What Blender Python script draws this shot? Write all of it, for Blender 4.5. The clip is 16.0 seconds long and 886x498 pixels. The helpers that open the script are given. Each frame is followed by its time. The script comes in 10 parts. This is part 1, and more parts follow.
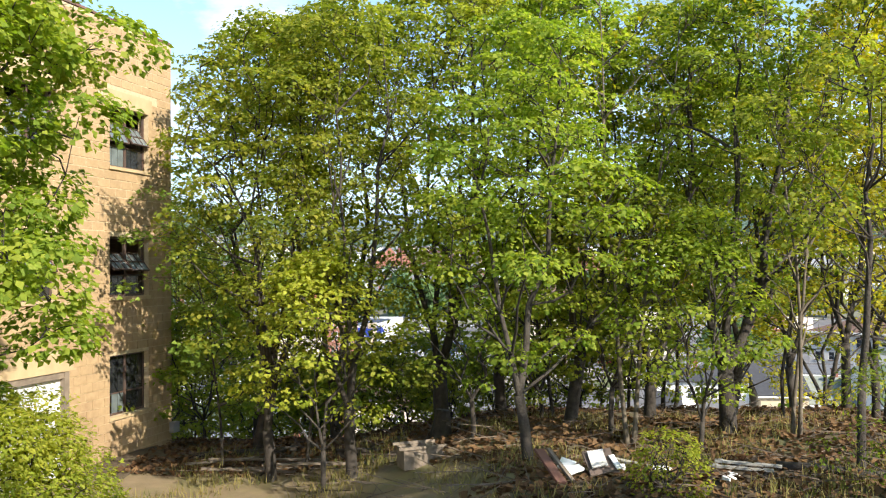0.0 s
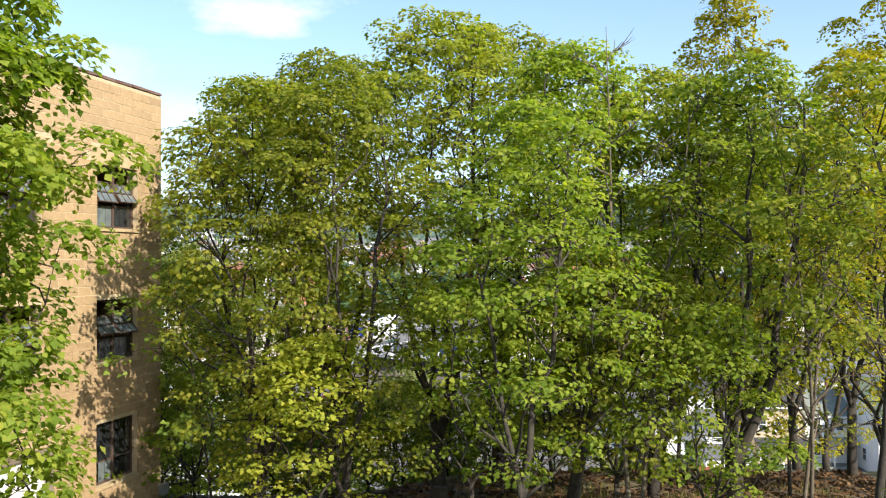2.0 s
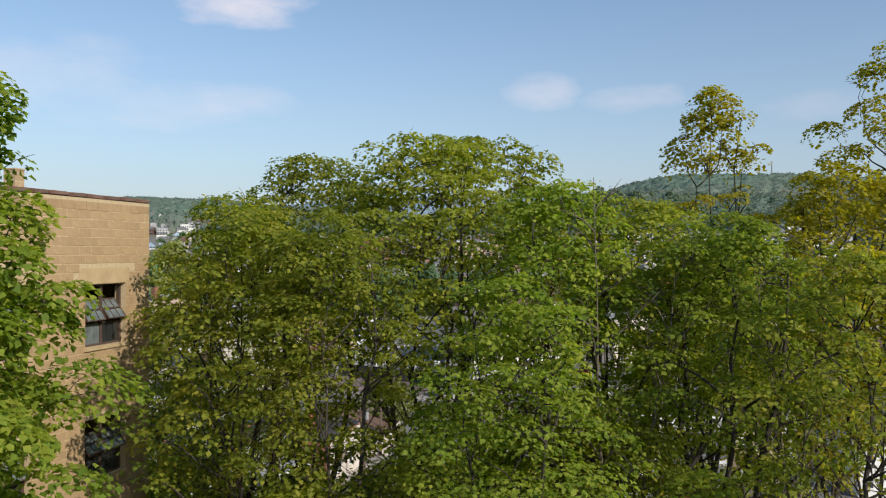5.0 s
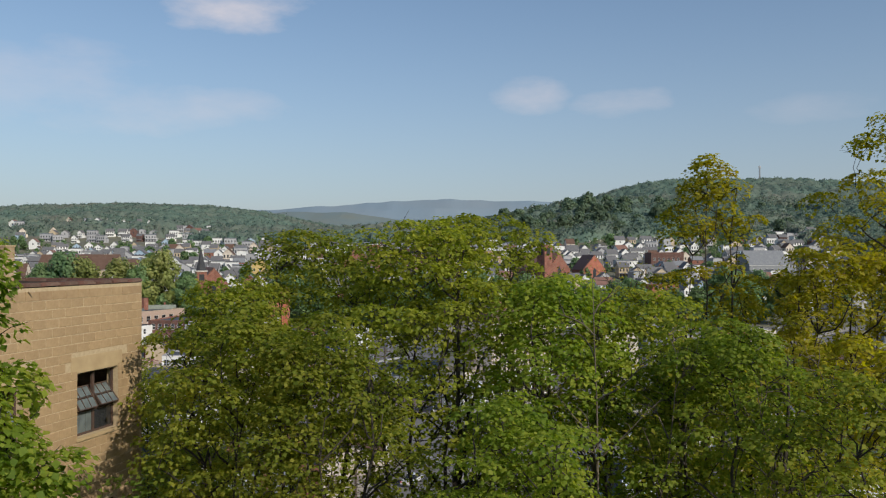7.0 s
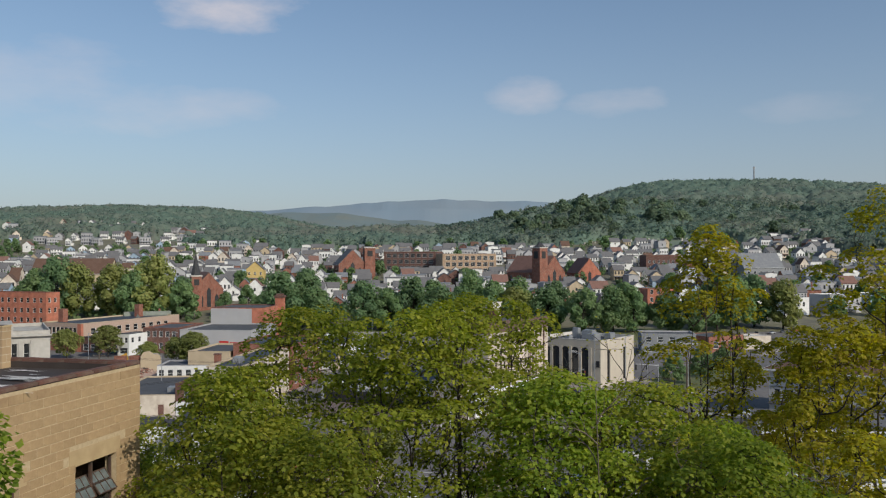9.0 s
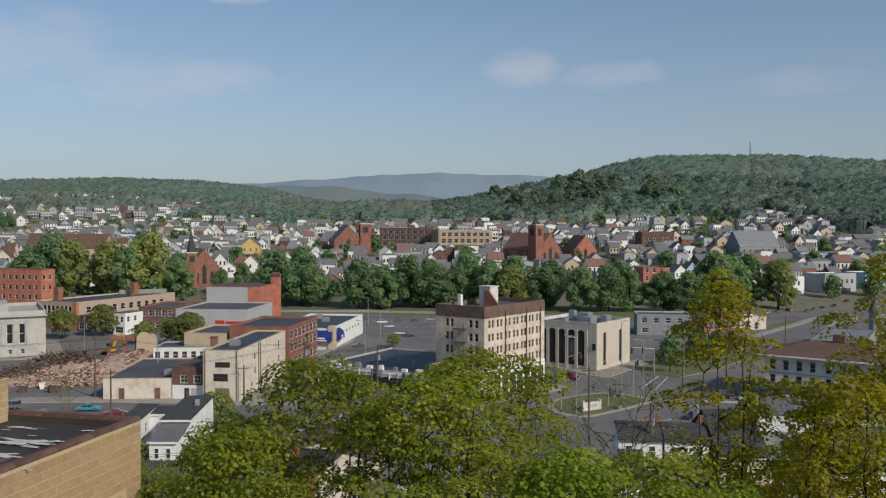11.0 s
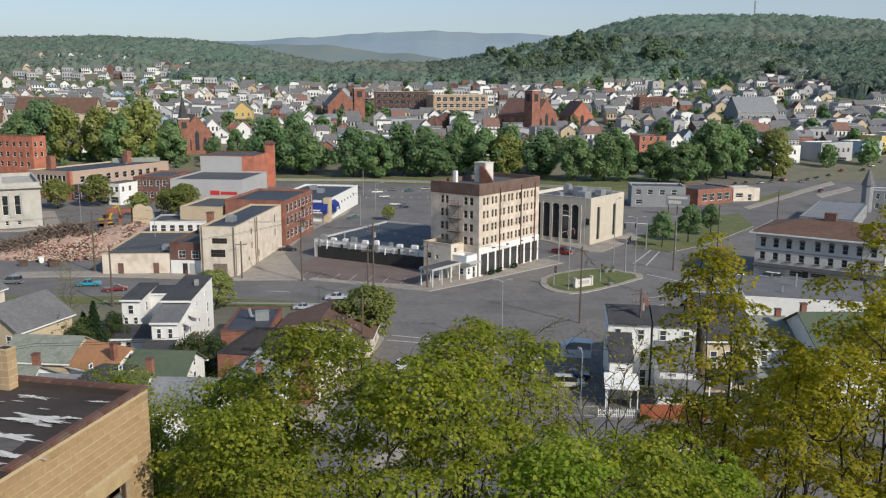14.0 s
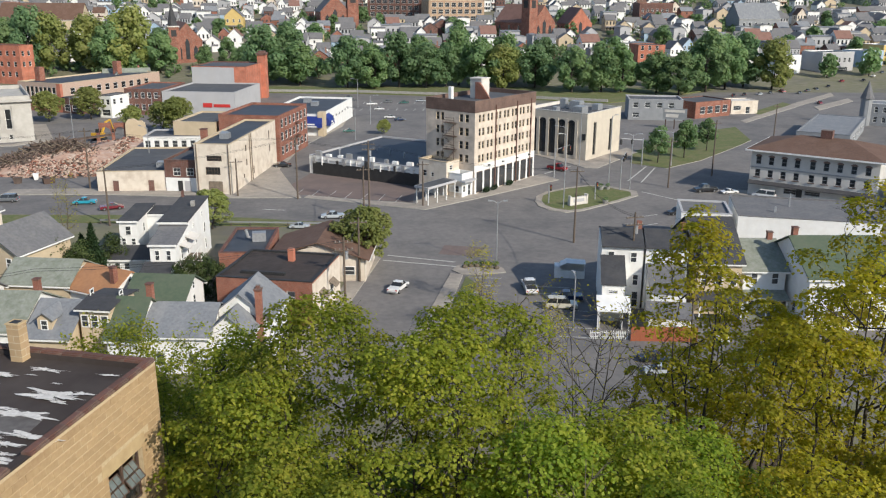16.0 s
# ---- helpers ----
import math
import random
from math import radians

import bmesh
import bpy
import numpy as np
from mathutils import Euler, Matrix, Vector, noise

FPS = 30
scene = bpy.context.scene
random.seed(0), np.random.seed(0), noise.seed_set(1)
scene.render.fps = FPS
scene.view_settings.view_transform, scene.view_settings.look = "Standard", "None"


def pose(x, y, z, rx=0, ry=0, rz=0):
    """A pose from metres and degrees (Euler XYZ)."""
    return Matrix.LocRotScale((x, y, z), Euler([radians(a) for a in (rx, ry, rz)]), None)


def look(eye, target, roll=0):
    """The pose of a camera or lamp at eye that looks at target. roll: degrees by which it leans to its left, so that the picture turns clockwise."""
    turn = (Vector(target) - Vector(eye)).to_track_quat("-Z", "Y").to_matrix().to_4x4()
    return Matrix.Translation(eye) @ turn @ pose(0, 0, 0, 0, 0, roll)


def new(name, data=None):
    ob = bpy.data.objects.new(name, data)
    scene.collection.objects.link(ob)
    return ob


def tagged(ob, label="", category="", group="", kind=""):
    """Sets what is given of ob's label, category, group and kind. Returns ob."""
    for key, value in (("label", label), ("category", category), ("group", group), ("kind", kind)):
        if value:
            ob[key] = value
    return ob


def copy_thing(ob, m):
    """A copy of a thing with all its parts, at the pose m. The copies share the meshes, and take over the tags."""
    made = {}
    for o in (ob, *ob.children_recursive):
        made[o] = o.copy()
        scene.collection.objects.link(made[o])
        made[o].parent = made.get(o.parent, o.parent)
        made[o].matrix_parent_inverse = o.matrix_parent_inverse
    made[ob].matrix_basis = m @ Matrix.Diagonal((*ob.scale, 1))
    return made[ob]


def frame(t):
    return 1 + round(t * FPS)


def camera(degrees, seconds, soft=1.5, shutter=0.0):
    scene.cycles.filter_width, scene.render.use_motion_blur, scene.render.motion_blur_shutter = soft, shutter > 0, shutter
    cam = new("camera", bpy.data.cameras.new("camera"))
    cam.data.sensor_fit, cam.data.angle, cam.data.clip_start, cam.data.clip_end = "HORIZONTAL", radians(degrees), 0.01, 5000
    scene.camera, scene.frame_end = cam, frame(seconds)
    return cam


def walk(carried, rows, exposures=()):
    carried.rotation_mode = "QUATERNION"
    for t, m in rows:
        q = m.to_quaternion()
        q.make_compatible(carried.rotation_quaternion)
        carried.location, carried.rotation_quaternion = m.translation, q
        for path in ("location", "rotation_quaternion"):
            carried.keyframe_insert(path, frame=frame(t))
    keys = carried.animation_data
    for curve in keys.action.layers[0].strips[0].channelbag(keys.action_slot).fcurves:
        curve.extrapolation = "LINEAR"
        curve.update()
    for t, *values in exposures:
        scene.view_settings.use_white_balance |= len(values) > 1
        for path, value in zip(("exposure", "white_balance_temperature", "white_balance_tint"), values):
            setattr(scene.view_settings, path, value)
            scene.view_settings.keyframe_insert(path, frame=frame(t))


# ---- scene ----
cam = camera(54.98, 16.0, soft=1.2)
# seconds, x, y, z, turn to the left, tilt downwards, roll
PATH = [
    (0.0, 0.000, -0.000, 6.000, 2.025, -1.213, -0.490),
    (0.5, -0.069, 0.327, 6.438, 1.910, -1.192, -0.421),
    (1.0, -0.102, 0.499, 6.860, 1.820, -0.968, -0.333),
    (1.5, -0.120, 0.569, 7.290, 1.701, -0.821, -0.210),
    (2.0, -0.146, 0.578, 7.747, 1.549, -0.651, -0.094),
    (2.5, -0.155, 0.523, 8.239, 1.376, -0.481, 0.013),
    (3.0, -0.154, 0.464, 8.748, 1.236, -0.324, 0.094),
    (3.5, -0.166, 0.422, 9.257, 1.035, -0.181, 0.141),
    (4.0, -0.156, 0.377, 9.783, 0.897, -0.014, 0.160),
    (6.5, -0.355, 0.525, 12.094, -0.041, -0.475, -0.005),
    (7.0, -0.375, 0.555, 12.613, -0.156, -0.451, -0.063),
    (7.5, -0.400, 0.559, 13.129, -0.219, -0.462, -0.120),
    (8.0, -0.420, 0.565, 13.642, -0.278, -0.459, -0.162),
    (8.5, -0.449, 0.581, 14.153, -0.386, -0.454, -0.189),
    (11.0, -0.816, 1.233, 16.703, -0.806, 1.367, 0.040),
    (11.5, -0.853, 1.326, 17.140, -0.866, 2.896, 0.049),
    (12.0, -0.873, 1.386, 17.607, -0.926, 4.462, 0.084),
    (12.5, -0.876, 1.401, 18.110, -0.975, 6.035, 0.112),
    (13.0, -0.875, 1.413, 18.594, -1.039, 7.583, 0.166),
    (13.5, -0.880, 1.420, 19.079, -1.105, 9.127, 0.206),
    (14.0, -0.883, 1.409, 19.555, -1.184, 10.674, 0.266),
    (14.5, -0.888, 1.382, 20.014, -1.255, 12.263, 0.278),
    (15.0, -0.884, 1.314, 20.493, -1.342, 13.811, 0.257),
    (15.5, -0.886, 1.278, 20.995, -1.434, 15.384, 0.282),
    (16.0, -0.892, 1.242, 21.493, -1.531, 16.890, 0.355),
]
walk(cam, [(t, pose(x, y, z, 90 - tilt, 0, turn) @ pose(0, 0, 0, 0, 0, roll)) for t, x, y, z, turn, tilt, roll in PATH],
     [(0.0, 1.19), (2.0, 0.97), (4.0, 0.35), (6.5, -0.25), (8.5, -0.38), (11.0, -0.45), (12.5, -0.36), (14.0, -0.04), (16.0, 0.21)])

# ---- world, sun ----
SUN_ELEV, SUN_AZ = 32.0, -47.0          # degrees; azimuth counted from +x towards +y
sun_dir = Vector((math.cos(radians(SUN_ELEV)) * math.cos(radians(SUN_AZ)),
                  math.cos(radians(SUN_ELEV)) * math.sin(radians(SUN_AZ)), math.sin(radians(SUN_ELEV))))


def build_world():
    w = bpy.data.worlds.new("sky")
    scene.world = w
    w.use_nodes = True
    nt = w.node_tree
    nt.nodes.clear()
    N, L = nt.nodes.new, nt.links.new
    out, bg = N("ShaderNodeOutputWorld"), N("ShaderNodeBackground")
    sky = N("ShaderNodeTexSky")
    sky.sky_type = "NISHITA"
    sky.sun_disc = False
    sky.sun_elevation = radians(SUN_ELEV)
    sky.sun_rotation = radians(90 - SUN_AZ)
    sky.altitude, sky.air_density, sky.dust_density, sky.ozone_density = 250, 1.0, 1.3, 1.0
    tc = N("ShaderNodeTexCoord")
    sep = N("ShaderNodeSeparateXYZ")
    L(tc.outputs["Generated"], sep.inputs[0])

    def m(op, a, b=None, c=None):
        n = N("ShaderNodeMath")
        n.operation = op
        for i, v in enumerate((a, b, c)):
            if v is None:
                continue
            if isinstance(v, (int, float)):
                n.inputs[i].default_value = v
            else:
                L(v, n.inputs[i])
        return n.outputs[0]
    # a few small fair-weather clouds low over the hills, edges broken by noise
    comb = N("ShaderNodeMapping")
    comb.inputs["Scale"].default_value = (1, 1, 2.6)
    L(tc.outputs["Generated"], comb.inputs["Vector"])
    n1 = N("ShaderNodeTexNoise")
    n1.inputs["Scale"].default_value, n1.inputs["Detail"].default_value, n1.inputs["Roughness"].default_value = 9.0, 8, 0.6
    L(comb.outputs[0], n1.inputs["Vector"])
    az = m("ARCTAN2", sep.outputs["X"], sep.outputs["Y"])
    el = m("ARCSINE", sep.outputs["Z"])
    wob = m("MULTIPLY", m("SUBTRACT", n1.outputs[0], 0.5), 3.6)
    cloud = None
    for a0, e0, wa, we, k in ((-13.8, 16.4, 7.2, 2.0, 0.9), (-26.0, 10.4, 8.5, 2.8, 0.32), (-17.4, 9.4, 7.0, 1.7, 0.36), (6.4, 10.7, 2.6, 1.3, 0.5), (12.0, 10.0, 3.6, 1.0, 0.4), (24.0, 9.0, 4.5, 1.0, 0.22),
                              (44, 14, 8, 2.5, 0.5), (-48, 18, 9, 3, 0.5), (80, 12, 9, 2.2, 0.5), (-85, 14, 8, 2, 0.5), (130, 20, 10, 3, 0.5), (-140, 16, 10, 3, 0.5)):
        u = m("MULTIPLY", m("SUBTRACT", az, radians(a0)), 1 / radians(wa))
        v = m("MULTIPLY", m("SUBTRACT", el, radians(e0)), 1 / radians(we))
        d2 = m("ADD", m("MULTIPLY", u, u), m("MULTIPLY", v, v))
        q = m("MULTIPLY", m("SMOOTH_MIN", m("MAXIMUM", m("MULTIPLY", m("ADD", m("SUBTRACT", 1.0, d2), wob), 0.55), 0.0), 1.0, 0.3), k)
        cloud = q if cloud is None else m("MAXIMUM", cloud, q)
    # thin milky veil near the horizon
    veil = m("MULTIPLY", m("POWER", m("SUBTRACT", 1.0, m("MINIMUM", m("MAXIMUM", sep.outputs["Z"], 0.0), 1.0)), 6.0), 0.72)
    mix0 = N("ShaderNodeMix")
    mix0.data_type = "RGBA"
    L(veil, mix0.inputs[0])
    deep = N("ShaderNodeMix")
    deep.data_type, deep.blend_type = "RGBA", "MULTIPLY"
    deep.inputs[0].default_value = 1.0
    L(sky.outputs[0], deep.inputs[6])
    deep.inputs[7].default_value = (1.2, 1.33, 1.4, 1)
    L(deep.outputs[2], mix0.inputs[6])
    mix0.inputs[7].default_value = (4.4, 4.6, 5.75, 1)
    mix = N("ShaderNodeMix")
    mix.data_type = "RGBA"
    L(cloud, mix.inputs[0])
    L(mix0.outputs[2], mix.inputs[6])
    mix.inputs[7].default_value = (9.0, 8.3, 8.6, 1)
    L(mix.outputs[2], bg.inputs[0])
    bg.inputs[1].default_value = 0.10
    L(bg.outputs[0], out.inputs[0])


build_world()
sun_data = bpy.data.lights.new("sun", "SUN")
sun_data.energy, sun_data.angle, sun_data.color = 4.2, radians(0.55), (1.0, 0.92, 0.80)
sun = new("sun", sun_data)
sun.matrix_world = look(sun_dir * 300, (0, 0, 0))

# ---- mesh and material helpers ----


class Mesh:
    """Collects faces with material slots, then becomes one mesh."""

    def __init__(self):
        self.v, self.f, self.s = [], [], []

    def poly(self, pts, slot=0):
        n = len(self.v)
        self.v.extend(tuple(p) for p in pts)
        self.f.append(tuple(range(n, n + len(pts))))
        self.s.append(slot)
        return self

    def box(self, x0, x1, y0, y1, z0, z1, slot=0, top=None):
        n = len(self.v)
        self.v += [(x0, y0, z0), (x1, y0, z0), (x1, y1, z0), (x0, y1, z0), (x0, y0, z1), (x1, y0, z1), (x1, y1, z1), (x0, y1, z1)]
        for k, q in enumerate(((0, 3, 2, 1), (4, 5, 6, 7), (0, 1, 5, 4), (1, 2, 6, 5), (2, 3, 7, 6), (3, 0, 4, 7))):
            self.f.append(tuple(n + i for i in q))
            self.s.append(top if (k == 1 and top is not None) else slot)
        return self

    def tube(self, pts, radii, sides=6, slot=0, cap=True):
        pts = [Vector(p) for p in pts]
        rings = []
        for i, p in enumerate(pts):
            d = (pts[min(i + 1, len(pts) - 1)] - pts[max(i - 1, 0)])
            d = d.normalized() if d.length > 1e-9 else Vector((0, 0, 1))
            a = d.orthogonal().normalized() if i == 0 else (ax - d * ax.dot(d)).normalized()
            ax = a
            b = d.cross(a)
            n = len(self.v)
            for k in range(sides):
                t = 2 * math.pi * k / sides
                self.v.append(tuple(p + (a * math.cos(t) + b * math.sin(t)) * radii[i]))
            rings.append(n)
        for i in range(len(rings) - 1):
            for k in range(sides):
                k2 = (k + 1) % sides
                self.f.append((rings[i] + k, rings[i] + k2, rings[i + 1] + k2, rings[i + 1] + k))
                self.s.append(slot)
        if cap:
            self.f.append(tuple(rings[0] + k for k in reversed(range(sides))))
            self.f.append(tuple(rings[-1] + k for k in range(sides)))
            self.s += [slot, slot]
        return self

    def prism(self, pts, z0, z1, slot=0, top=None):
        """An upright prism over a polygon given counter-clockwise."""
        n, k = len(self.v), len(pts)
        self.v += [(p[0], p[1], z0) for p in pts] + [(p[0], p[1], z1) for p in pts]
        for i in range(k):
            j = (i + 1) % k
            self.f.append((n + i, n + j, n + k + j, n + k + i))
            self.s.append(slot)
        self.f.append(tuple(n + k + i for i in range(k)))
        self.s.append(slot if top is None else top)
        return self

    def extrude(self, outline, axis, a0, a1, slot=0):
        """A plate: outline of (u, w) pairs, drawn in the plane across axis 'x' or 'y', from a0 to a1."""
        k, n = len(outline), len(self.v)
        for a in (a0, a1):
            self.v += [(a, u, w) if axis == "x" else (u, a, w) for u, w in outline]
        for i in range(k):
            j = (i + 1) % k
            self.f.append((n + i, n + j, n + k + j, n + k + i))
        self.f.append(tuple(n + i for i in reversed(range(k))))
        self.f.append(tuple(n + k + i for i in range(k)))
        self.s += [slot] * (k + 2)
        return self

    def data(self, name, mats, smooth=False):
        me = bpy.data.meshes.new(name)
        me.from_pydata(self.v, [], self.f)
        for mt in (mats if isinstance(mats, (list, tuple)) else [mats]):
            me.materials.append(mt)
        if any(self.s):
            me.polygons.foreach_set("material_index", self.s)
        if smooth:
            me.polygons.foreach_set("use_smooth", [True] * len(self.f))
        me.update()
        return me


def part(name, mesh, mats, parent=None, label="", at=None, smooth=False):
    """Links a Mesh (or mesh data) as one object under a thing or part."""
    me = mesh if isinstance(mesh, bpy.types.Mesh) else mesh.data(name, mats, smooth)
    ob = new(name, me)
    if parent is not None:
        ob.parent = parent
    if at is not None:
        ob.matrix_basis = at
    if label:
        tagged(ob, label)
    return ob


def thing(name, m, label, category, group="", kind=""):
    e = new(name)
    e.empty_display_size = 0.3
    e.matrix_basis = m
    return tagged(e, label, category, group, kind)


def solid(name, mesh, mats, label, category, group="", kind="", at=None, smooth=False):
    return tagged(part(name, mesh, mats, None, "", at, smooth), label, category, group, kind)


def material(name, c1, c2=None, rough=0.8, scale=4.0, metal=0.0, bump=0.0, bump_scale=30.0, c3=None, stain=0.0, stain_scale=0.6,
             coord="Object", vary=0.0, spec=0.5):
    """A surface with fine grain (c1 to c2), larger stains (towards c3), relief, and a small shift from piece to piece."""
    mt = bpy.data.materials.new(name)
    mt.use_nodes = True
    nt = mt.node_tree
    b = nt.nodes["Principled BSDF"]
    N, L = nt.nodes.new, nt.links.new
    tc = N("ShaderNodeTexCoord")
    n1 = N("ShaderNodeTexNoise")
    n1.inputs["Scale"].default_value, n1.inputs["Detail"].default_value = scale, 6
    L(tc.outputs[coord], n1.inputs["Vector"])
    r = N("ShaderNodeValToRGB")
    r.color_ramp.elements[0].position, r.color_ramp.elements[1].position = 0.32, 0.68
    r.color_ramp.elements[0].color = (*c1, 1)
    r.color_ramp.elements[1].color = (*(c2 or [v * 0.8 for v in c1]), 1)
    L(n1.outputs[0], r.inputs[0])
    col = r.outputs[0]
    if stain:
        n2 = N("ShaderNodeTexNoise")
        n2.inputs["Scale"].default_value, n2.inputs["Detail"].default_value, n2.inputs["Roughness"].default_value = stain_scale, 5, 0.65
        L(tc.outputs[coord], n2.inputs["Vector"])
        r2 = N("ShaderNodeValToRGB")
        r2.color_ramp.elements[0].position, r2.color_ramp.elements[1].position = 0.46, 0.66
        r2.color_ramp.elements[1].color = (stain, stain, stain, 1)
        L(n2.outputs[0], r2.inputs[0])
        mx = N("ShaderNodeMix")
        mx.data_type = "RGBA"
        L(r2.outputs[0], mx.inputs[0])
        L(col, mx.inputs[6])
        mx.inputs[7].default_value = (*(c3 or [v * 0.5 for v in c1]), 1)
        col = mx.outputs[2]
    if vary:
        oi = N("ShaderNodeObjectInfo")
        hs = N("ShaderNodeHueSaturation")
        mr = N("ShaderNodeMapRange")
        mr.inputs[3].default_value, mr.inputs[4].default_value = 1 - vary, 1 + vary
        L(oi.outputs["Random"], mr.inputs[0])
        L(mr.outputs[0], hs.inputs["Value"])
        L(col, hs.inputs["Color"])
        col = hs.outputs[0]
    L(col, b.inputs["Base Color"])
    b.inputs["Roughness"].default_value, b.inputs["Metallic"].default_value = rough, metal
    b.inputs["Specular IOR Level"].default_value = spec
    if bump:
        n3 = N("ShaderNodeTexNoise")
        n3.inputs["Scale"].default_value, n3.inputs["Detail"].default_value = bump_scale, 4
        L(tc.outputs[coord], n3.inputs["Vector"])
        bp = N("ShaderNodeBump")
        bp.inputs["Strength"].default_value, bp.inputs["Distance"].default_value = bump, 0.02
        L(n3.outputs[0], bp.inputs["Height"])
        L(bp.outputs[0], b.inputs["Normal"])
    return mt


def brickwork(name, c1, c2, mortar, w=0.22, h=0.075, rough=0.85, blocks=False):
    """Brick courses at real size, run round the corners by the sum of x and y."""
    mt = material(name, c1, c2, rough)
    nt = mt.node_tree
    N, L = nt.nodes.new, nt.links.new
    b = nt.nodes["Principled BSDF"]
    tc = N("ShaderNodeTexCoord")
    sp, cb = N("ShaderNodeSeparateXYZ"), N("ShaderNodeCombineXYZ")
    L(tc.outputs["Object"], sp.inputs[0])
    ad = N("ShaderNodeMath")
    L(sp.outputs[0], ad.inputs[0])
    L(sp.outputs[1], ad.inputs[1])
    L(ad.outputs[0], cb.inputs[0])
    L(sp.outputs[2], cb.inputs[1])
    br = N("ShaderNodeTexBrick")
    br.inputs["Scale"].default_value = 1.0
    br.inputs["Brick Width"].default_value, br.inputs["Row Height"].default_value = w, h
    br.inputs["Mortar Size"].default_value = 0.008 if not blocks else 0.012
    br.inputs["Color1"].default_value, br.inputs["Color2"].default_value = (*c1, 1), (*c2, 1)
    br.inputs["Mortar"].default_value = (*mortar, 1)
    L(cb.outputs[0], br.inputs["Vector"])
    n2 = N("ShaderNodeTexNoise")
    n2.inputs["Scale"].default_value, n2.inputs["Detail"].default_value = 0.5, 6
    L(tc.outputs["Object"], n2.inputs["Vector"])
    mr = N("ShaderNodeMapRange")
    mr.inputs[1].default_value, mr.inputs[2].default_value, mr.inputs[3].default_value, mr.inputs[4].default_value = 0.3, 0.7, 0.72, 1.2
    L(n2.outputs[0], mr.inputs[0])
    hs = N("ShaderNodeHueSaturation")
    L(mr.outputs[0], hs.inputs["Value"])
    L(br.outputs[0], hs.inputs["Color"])
    L(hs.outputs[0], b.inputs["Base Color"])
    return mt


def leaf_material(name, hues, trans=0.45, rough=0.62, patch=0.9, single=0.75):
    """Leaves: a spread of greens from leaf to leaf, light shining through."""
    mt = bpy.data.materials.new(name)
    mt.use_nodes = True
    nt = mt.node_tree
    nt.nodes.clear()
    N, L = nt.nodes.new, nt.links.new
    out = N("ShaderNodeOutputMaterial")
    geo = N("ShaderNodeNewGeometry")
    r = N("ShaderNodeValToRGB")
    while len(r.color_ramp.elements) < len(hues):
        r.color_ramp.elements.new(0.5)
    for i, c in enumerate(hues):
        r.color_ramp.elements[i].position = i / (len(hues) - 1)
        r.color_ramp.elements[i].color = (*c, 1)
    tc = N("ShaderNodeTexCoord")
    n1 = N("ShaderNodeTexNoise")
    n1.inputs["Scale"].default_value, n1.inputs["Detail"].default_value = patch, 3
    L(tc.outputs["Object"], n1.inputs["Vector"])
    mr = N("ShaderNodeMapRange")
    mr.inputs[1].default_value, mr.inputs[2].default_value, mr.inputs[3].default_value, mr.inputs[4].default_value = 0.3, 0.7, -0.3, 0.3
    L(n1.outputs[0], mr.inputs[0])
    ad = N("ShaderNodeMath")
    ad.use_clamp = True
    isl = N("ShaderNodeMapRange")
    isl.inputs[3].default_value, isl.inputs[4].default_value = 0.5 - single / 2, 0.5 + single / 2
    L(geo.outputs["Random Per Island"], isl.inputs[0])
    L(isl.outputs[0], ad.inputs[0])
    L(mr.outputs[0], ad.inputs[1])
    L(ad.outputs[0], r.inputs[0])
    oi = N("ShaderNodeObjectInfo")
    hs = N("ShaderNodeHueSaturation")
    m2 = N("ShaderNodeMapRange")
    m2.inputs[3].default_value, m2.inputs[4].default_value = 0.8, 1.15
    L(oi.outputs["Random"], m2.inputs[0])
    L(m2.outputs[0], hs.inputs["Value"])
    L(r.outputs[0], hs.inputs["Color"])
    pb = N("ShaderNodeBsdfPrincipled")
    pb.inputs["Roughness"].default_value = rough
    pb.inputs["Specular IOR Level"].default_value = 0.2
    L(hs.outputs[0], pb.inputs["Base Color"])
    tl = N("ShaderNodeBsdfTranslucent")
    br = N("ShaderNodeHueSaturation")
    br.inputs["Value"].default_value, br.inputs["Saturation"].default_value = 1.4, 1.1
    L(hs.outputs[0], br.inputs["Color"])
    L(br.outputs[0], tl.inputs[0])
    ms = N("ShaderNodeMixShader")
    ms.inputs[0].default_value = trans
    L(pb.outputs[0], ms.inputs[1])
    L(tl.outputs[0], ms.inputs[2])
    L(ms.outputs[0], out.inputs[0])
    return mt


# ---- materials ----
M_ASPHALT = material("asphalt", (0.142, 0.133, 0.128), (0.185, 0.173, 0.163), 0.92, 1.2, bump=0.25, bump_scale=60, c3=(0.095, 0.093, 0.094), stain=0.75, stain_scale=0.09)
M_PAVE = material("pavement_concrete", (0.36, 0.32, 0.27), (0.28, 0.25, 0.215), 0.9, 1.5, c3=(0.2, 0.18, 0.16), stain=0.6, stain_scale=0.25)
M_KERB = material("kerb_stone", (0.4, 0.38, 0.33), (0.3, 0.28, 0.25), 0.9, 2)
M_LINE = material("road_paint", (0.55, 0.54, 0.5), (0.35, 0.34, 0.32), 0.8, 3)
M_REDLOT = material("reddish_lot", (0.175, 0.13, 0.115), (0.145, 0.11, 0.10), 0.92, 0.8, c3=(0.115, 0.095, 0.09), stain=0.7, stain_scale=0.15)
M_GRASS = material("grass", (0.075, 0.105, 0.026), (0.13, 0.14, 0.05), 0.95, 1.6, c3=(0.17, 0.15, 0.075), stain=0.7, stain_scale=0.3, bump=0.5, bump_scale=12)
